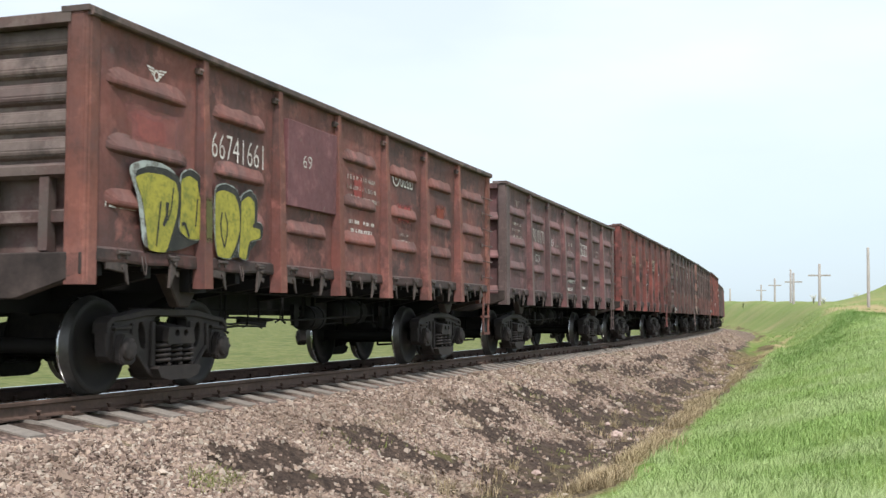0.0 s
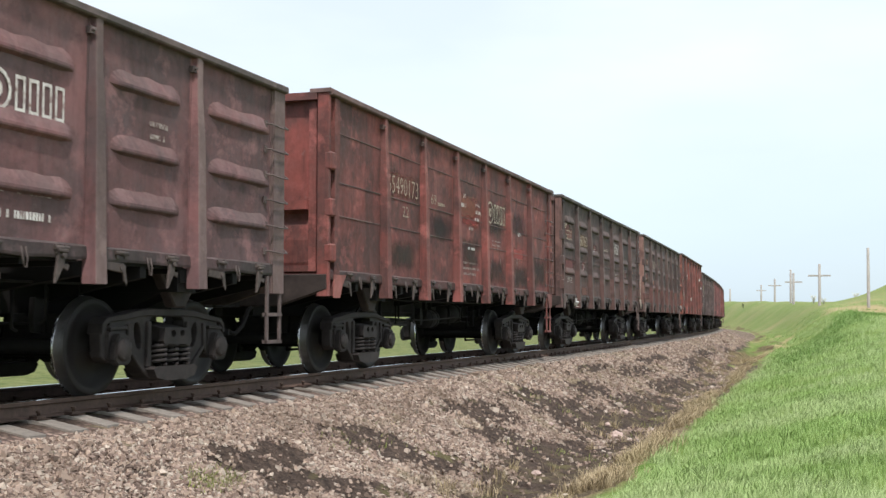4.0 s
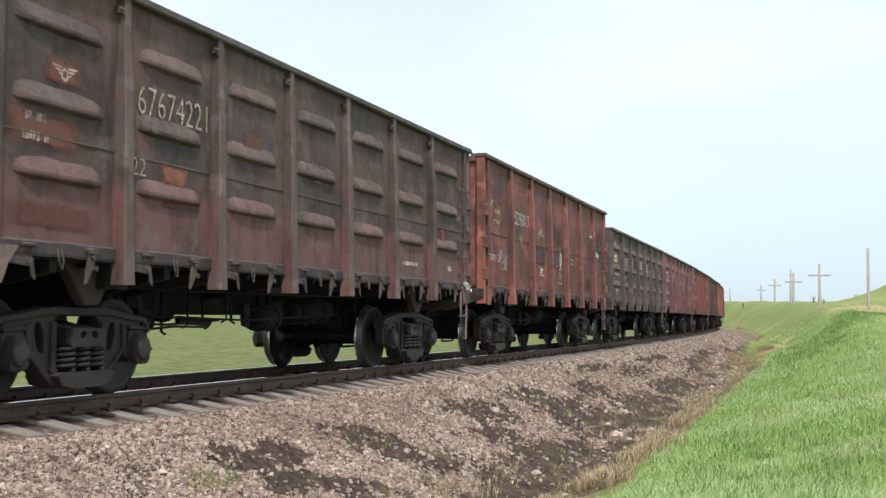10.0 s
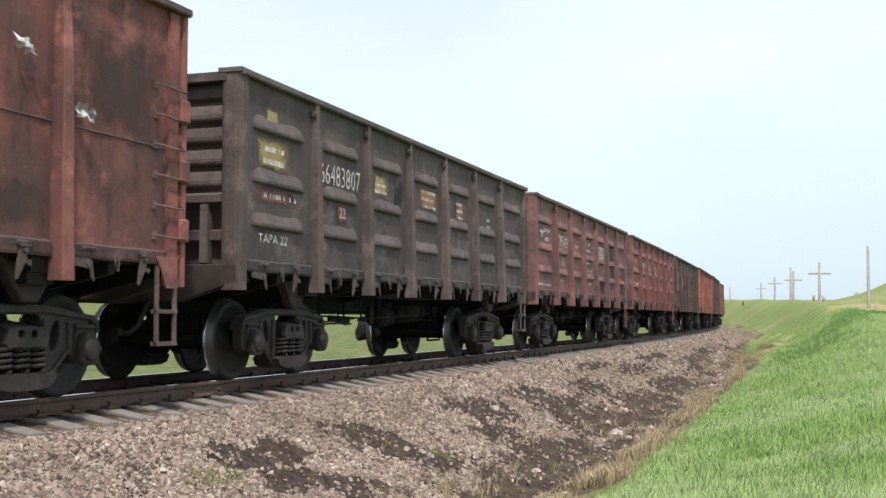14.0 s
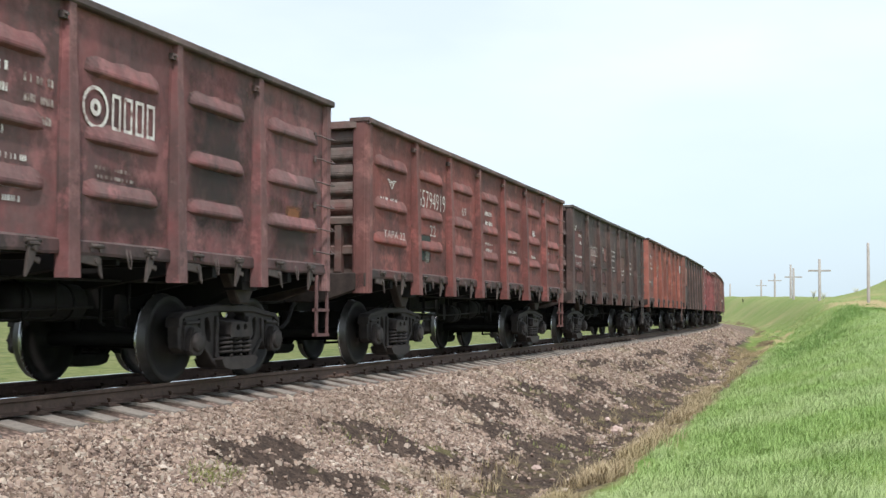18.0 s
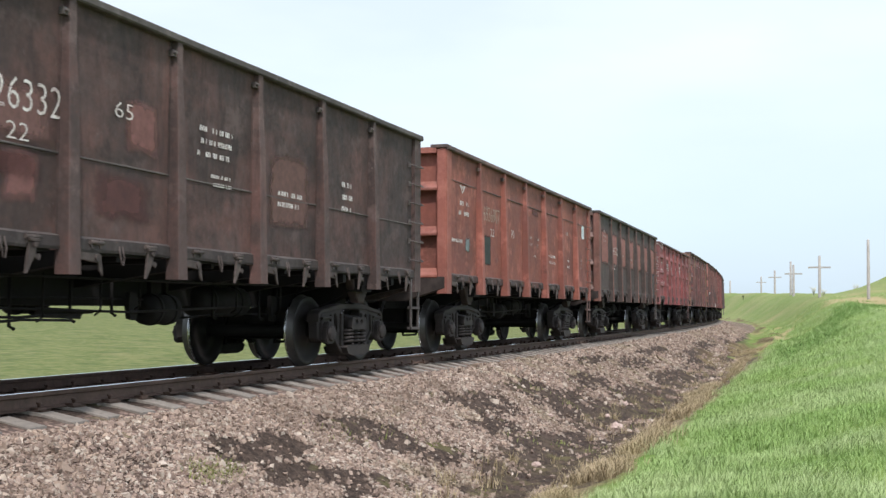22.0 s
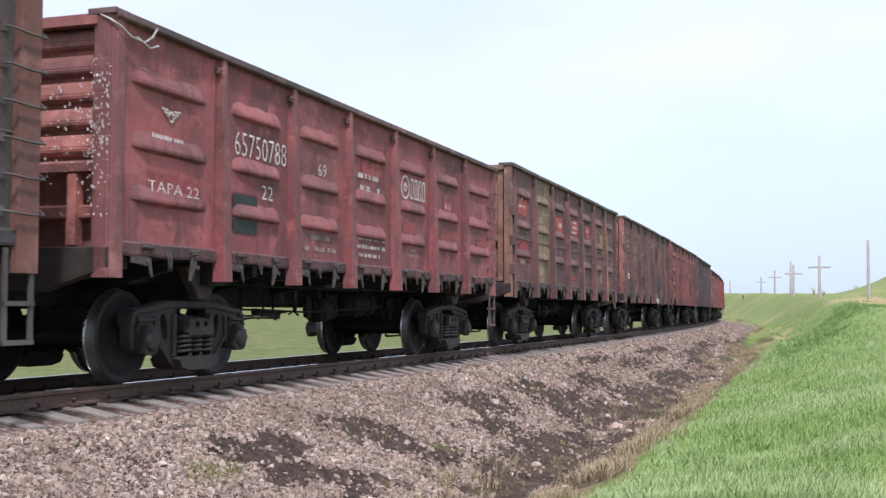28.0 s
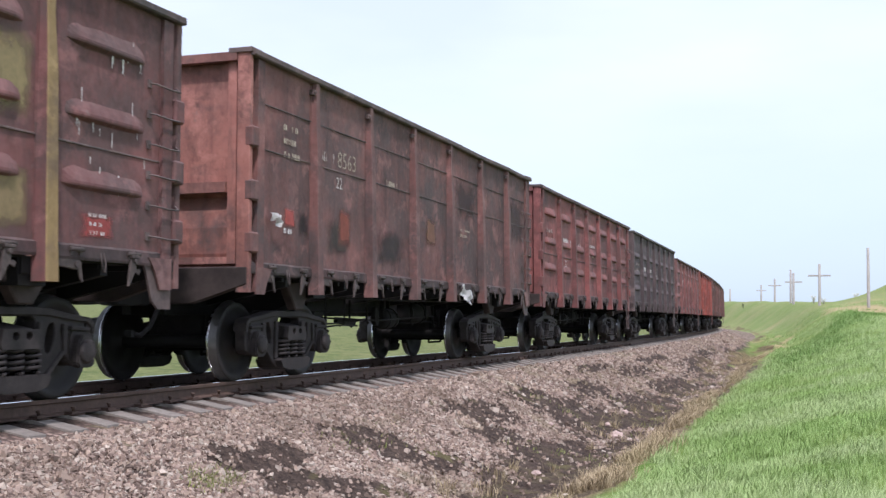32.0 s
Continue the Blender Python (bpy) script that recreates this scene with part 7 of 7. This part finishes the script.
def build_grass():
    rng = np.random.default_rng(21)
    ss, uu, hh = [], [], []
    for s0, s1, u1, per, h in ((7, 14, 9.5, 620, 0.085), (14, 24, 11, 330, 0.095), (24, 42, 13, 135, 0.115), (42, 72, 16, 42, 0.14), (72, 125, 20, 7, 0.20)):
        n = int((s1 - s0) * (u1 - 5.1) * per)
        ss.append(rng.uniform(s0, s1, n)), uu.append(rng.uniform(5.1, u1, n)), hh.append(np.full(n, h))
    s, u, h = np.concatenate(ss), np.concatenate(uu), np.concatenate(hh)
    edge = np.interp(s, (7, 18, 28, 42), (5.58, 5.52, 5.18, 5.12)) + 0.35 * (value_noise(s * 0.7, s * 0.1, 5) - 0.5) + 0.25 * (value_noise(s * 3, u, 6) - 0.5)
    keep = (u > edge) & (rng.random(len(s)) < (0.35 + 0.9 * value_noise(s * 0.9, u * 0.9, 8)) * (1 - 0.35 * lush_share(s, u)) * (1 - straw_share(s, u)) * np.clip((130 - s) / 40, 0, 1))
    clump = 0.6 + 0.9 * value_noise(s * 1.7, u * 1.7, 9)
    s, u, h, clump = s[keep], u[keep], h[keep], clump[keep]
    k = 5
    s = np.repeat(s, k) + rng.normal(0, 1, len(s) * k) * np.repeat(h, k) * 0.35
    u = np.repeat(u, k) + rng.normal(0, 1, len(u) * k) * np.repeat(h, k) * 0.35
    h, clump = np.repeat(h, k), np.repeat(clump * rng.uniform(0.6, 1.5, len(clump)), k)
    blades("bank_grass", s, u, h * clump, h * 0.038, blade_material("fresh_grass", (0.19, 0.32, 0.075), (0.35, 0.48, 0.17), (0.44, 0.52, 0.26)), "short fresh green grass on the bank", "grass", 31, 1.2)
    # longer dark grass on the shoulder
    n = 60000
    ls, lu = rng.uniform(34, 100, n), rng.uniform(5.6, 15, n)
    keep = rng.random(n) < lush_share(ls, lu) * np.clip((112 - ls) / 40, 0, 1) * (0.3 + value_noise(ls * 0.8, lu * 0.8, 46))
    ls, lu = np.repeat(ls[keep], 3), np.repeat(lu[keep], 3)
    ls, lu = ls + rng.normal(0, 0.05, len(ls)), lu + rng.normal(0, 0.05, len(lu))
    blades("long_grass", ls, lu, np.full(len(ls), 0.17), np.full(len(ls), 0.008), blade_material("dark_grass", (0.10, 0.20, 0.04), (0.22, 0.34, 0.09), (0.17, 0.29, 0.07)), "longer dark green grass on the shoulder of the bank", "grass", 34, 0.9)
    # tufts of dead grass: each a bunch of leaning blades
    n = 5200
    ts = 6.5 + 62 * rng.random(n) ** 1.7
    tu = np.interp(ts, (7, 18, 28, 42), (5.30, 5.22, 4.95, 4.85)) + rng.normal(0, 0.16, n) - 0.3 * value_noise(ts * 0.6, ts * 0, 12)
    few = rng.random(n) < 0.15
    tu = np.where(few, rng.uniform(3.55, 4.75, n), tu)
    tu = tu + np.interp(ts, (40, 60, 67, 77), (0, -0.4, 0.2, 1.0))
    keep = (value_noise(ts * 1.3, tu * 2.2, 13) > np.where(few, 0.66, 0.47)) & (tu < 5.9)
    ts, tu = ts[keep], tu[keep]
    k = 16
    s = np.repeat(ts, k) + rng.normal(0, 0.05, len(ts) * k)
    u = np.repeat(tu, k) + rng.normal(0, 0.045, len(ts) * k)
    size = np.repeat(rng.uniform(0.10, 0.21, len(ts)), k)
    blades("dry_grass", s, u, size, np.full(len(s), 0.0045), blade_material("straw", (0.22, 0.165, 0.095), (0.58, 0.47, 0.29), (0.36, 0.30, 0.16)), "dry straw-coloured grass along the ditch", "grass", 32, 1.2)
    n = 5000
    s, u = rng.uniform(8, 30, n), rng.uniform(2.2, 4.6, n)
    s, u = np.append(s, rng.normal(9.15, 0.22, 900)), np.append(u, rng.normal(2.52, 0.10, 900))
    keep = (value_noise(s * 1.1, u * 1.5, 15) > 0.78) | (np.hypot((s - 9.15) / 0.5, (u - 2.52) / 0.22) < 1) | (np.hypot((s - 22.5) / 2.5, (u - 4.25) / 0.2) < 1)
    blades("weeds", s[keep], u[keep], np.full(keep.sum(), 0.07), np.full(keep.sum(), 0.006), blade_material("slope_weeds", (0.15, 0.20, 0.04), (0.34, 0.34, 0.13), (0.26, 0.27, 0.10)), "thin weeds between the stones of the slope", "weeds", 33, 0.9)


build_stones()
build_grass()


def boulder(s, u, size, seed):
    bm = bmesh.new()
    bmesh.ops.create_icosphere(bm, subdivisions=2, radius=1)
    for v in bm.verts:
        v.co = v.co * (1 + 0.35 * noise.noise(v.co * 1.3 + Vector((seed, 0, 0))))
        v.co = Vector((v.co.x * size, v.co.y * size * 1.3, v.co.z * size * 0.7))
    ob = new("stone", baked("stone", bm, M_STONE))
    ob.matrix_basis = Matrix.Translation(Vector(place_su(np.float64(s), np.float64(u), size * 0.35)))
    tagged(ob, "pale pinkish stone lying in the muddy ditch", "stone", "loose stones in the ditch")


M_STONE = plain("pale_stone", (0.50, 0.38, 0.33), 0.9, 0.0, 0.25, 12, 0.6, 0.02)
for q in ((20.3, 4.07, 0.12, 1), (15.0, 3.96, 0.07, 2), (21.5, 3.7, 0.06, 3), (19.0, 3.2, 0.05, 4), (24.0, 3.6, 0.07, 5)):
    boulder(*q)


def pole(name, x, y, top, radius, bar=0.0, drop=0.9, label=""):
    """A wooden line pole, sunk into the ground, with its cross arm."""
    foot = top - 9.0
    base = new(name)
    base.matrix_basis = pose(x, y, foot)
    tagged(base, label, "utility pole", "line poles on the far bank")
    bm = bmesh.new()
    lathe(bm, [(0, radius * 1.25), (9.0 * 0.5, radius * 1.1), (9.0 - 0.05, radius * 0.9), (9.0, radius * 0.6)], 12, "z")
    part("shaft", bm, M_POLE, base)
    if bar:
        bm = bmesh.new()
        box(bm, -bar / 2, bar / 2, -0.09, 0.09, 9.0 - drop - 0.09, 9.0 - drop + 0.09)
        part("cross_arm", bm, M_POLE, base)


pole("utility_pole", 1.51, 109.99, 8.07, 0.13, label="plain grey wooden pole on the grass bank")
for x, y, z, r, b, d in ((-3.21, 134.96, 7.97, 0.15, 2.4, 1.3), (-8.35, 179.81, 9.54, 0.15, 0, 0), (-7.6, 171.83, 8.67, 0.16, 2.4, 1.3), (-13.27, 224.61, 10.04, 0.17, 2.4, 1.3), (-20.24, 289.29, 11.22, 0.19, 2.4, 1.4)):
    pole("utility_pole", x, y, z, r, b, d, "grey wooden line pole with a cross arm" if b else "plain grey wooden line pole")
pole("utility_pole", -28.42, 298.65, 10.57, 0.2, label="plain grey wooden line pole far off")


def shrub(x, y, z, size, seed, mat, label):
    """Bare twigs with a few small leaves."""
    rng = random.Random(seed)
    base = new("shrub")
    base.matrix_basis = pose(x, y, z)
    tagged(base, label, "shrub")
    bm = bmesh.new()
    tips = []
    for _ in range(34):
        a, l = rng.uniform(0, 6.28), size * rng.uniform(0.4, 1.1)
        p = Vector((math.cos(a) * l * 0.55, math.sin(a) * l * 0.55, l * 0.8))
        rod(bm, [(0, 0, -0.5), p * 0.5 + Vector((rng.gauss(0, 0.06), rng.gauss(0, 0.06), 0.05)), p + Vector((rng.gauss(0, 0.12), rng.gauss(0, 0.12), 0)) * size], 0.012 * size, 4)
        tips.append(p)
    part("twigs", bm, mat, base)
    bm = bmesh.new()
    for _ in range(160):
        c = rng.choice(tips) * rng.uniform(0.5, 1.1) + Vector((rng.gauss(0, 0.12), rng.gauss(0, 0.12), rng.gauss(0, 0.1))) * size
        d = Vector((rng.gauss(0, 1), rng.gauss(0, 1), rng.gauss(0, 1))).normalized() * 0.028 * size
        e = d.orthogonal()
        bm.faces.new([bm.verts.new(c + v) for v in (d, e, -d, -e)])
    part("leaves", bm, mat, base)


M_TWIG = plain("pale_twigs", (0.62, 0.62, 0.52), 0.9)
M_BUSH = plain("dark_bush", (0.04, 0.045, 0.03), 0.9)
shrub(-3.98, 139.94, 4.1, 0.7, 1, M_TWIG, "pale leafless shrub on the bank")
shrub(-2.9, 141.0, 3.9, 0.6, 2, M_TWIG, "pale leafless shrub on the bank")
shrub(0.6, 150.0, 4.6, 0.8, 4, M_TWIG, "pale leafless shrub on the bank")
shrub(-14.34, 169.39, 4.0, 0.32, 3, M_BUSH, "small dark bush far along the line")

def travelled(t):
    """Where the middle of the first wagon is along the track."""
    return 15.014 - 5.66692 * t - 0.0079845 * t ** 2 - 0.0001036 * t ** 3


# how far each wagon stands from even spacing: lengths over couplers differ
SHIFT = (0.05, 0.02, 0.12, 0.12, 0.30, 0.20, 0.22, -0.04, 0.03, -0.04, 0.06, 0.20, 0.02, 0.05, 0.42, 0.36, 0.30, 0.25, 0.20, 0.10, 0.0, 0.0)


def motions():
    for i, wagon in enumerate(WAGONS):
        walk(wagon, [(float(t), track_pose(travelled(t) + PITCH_LEN * i + SHIFT[i])) for t in range(33)])
    times = [k * 0.125 for k in range(257)]
    turns = [(t, (travelled(t) - travelled(0)) / 0.475) for t in times]
    for axle, base in WHEELSETS:
        walk(axle, [(t, base @ Matrix.Rotation(-a, 4, "X")) for t, a in turns])


motions()
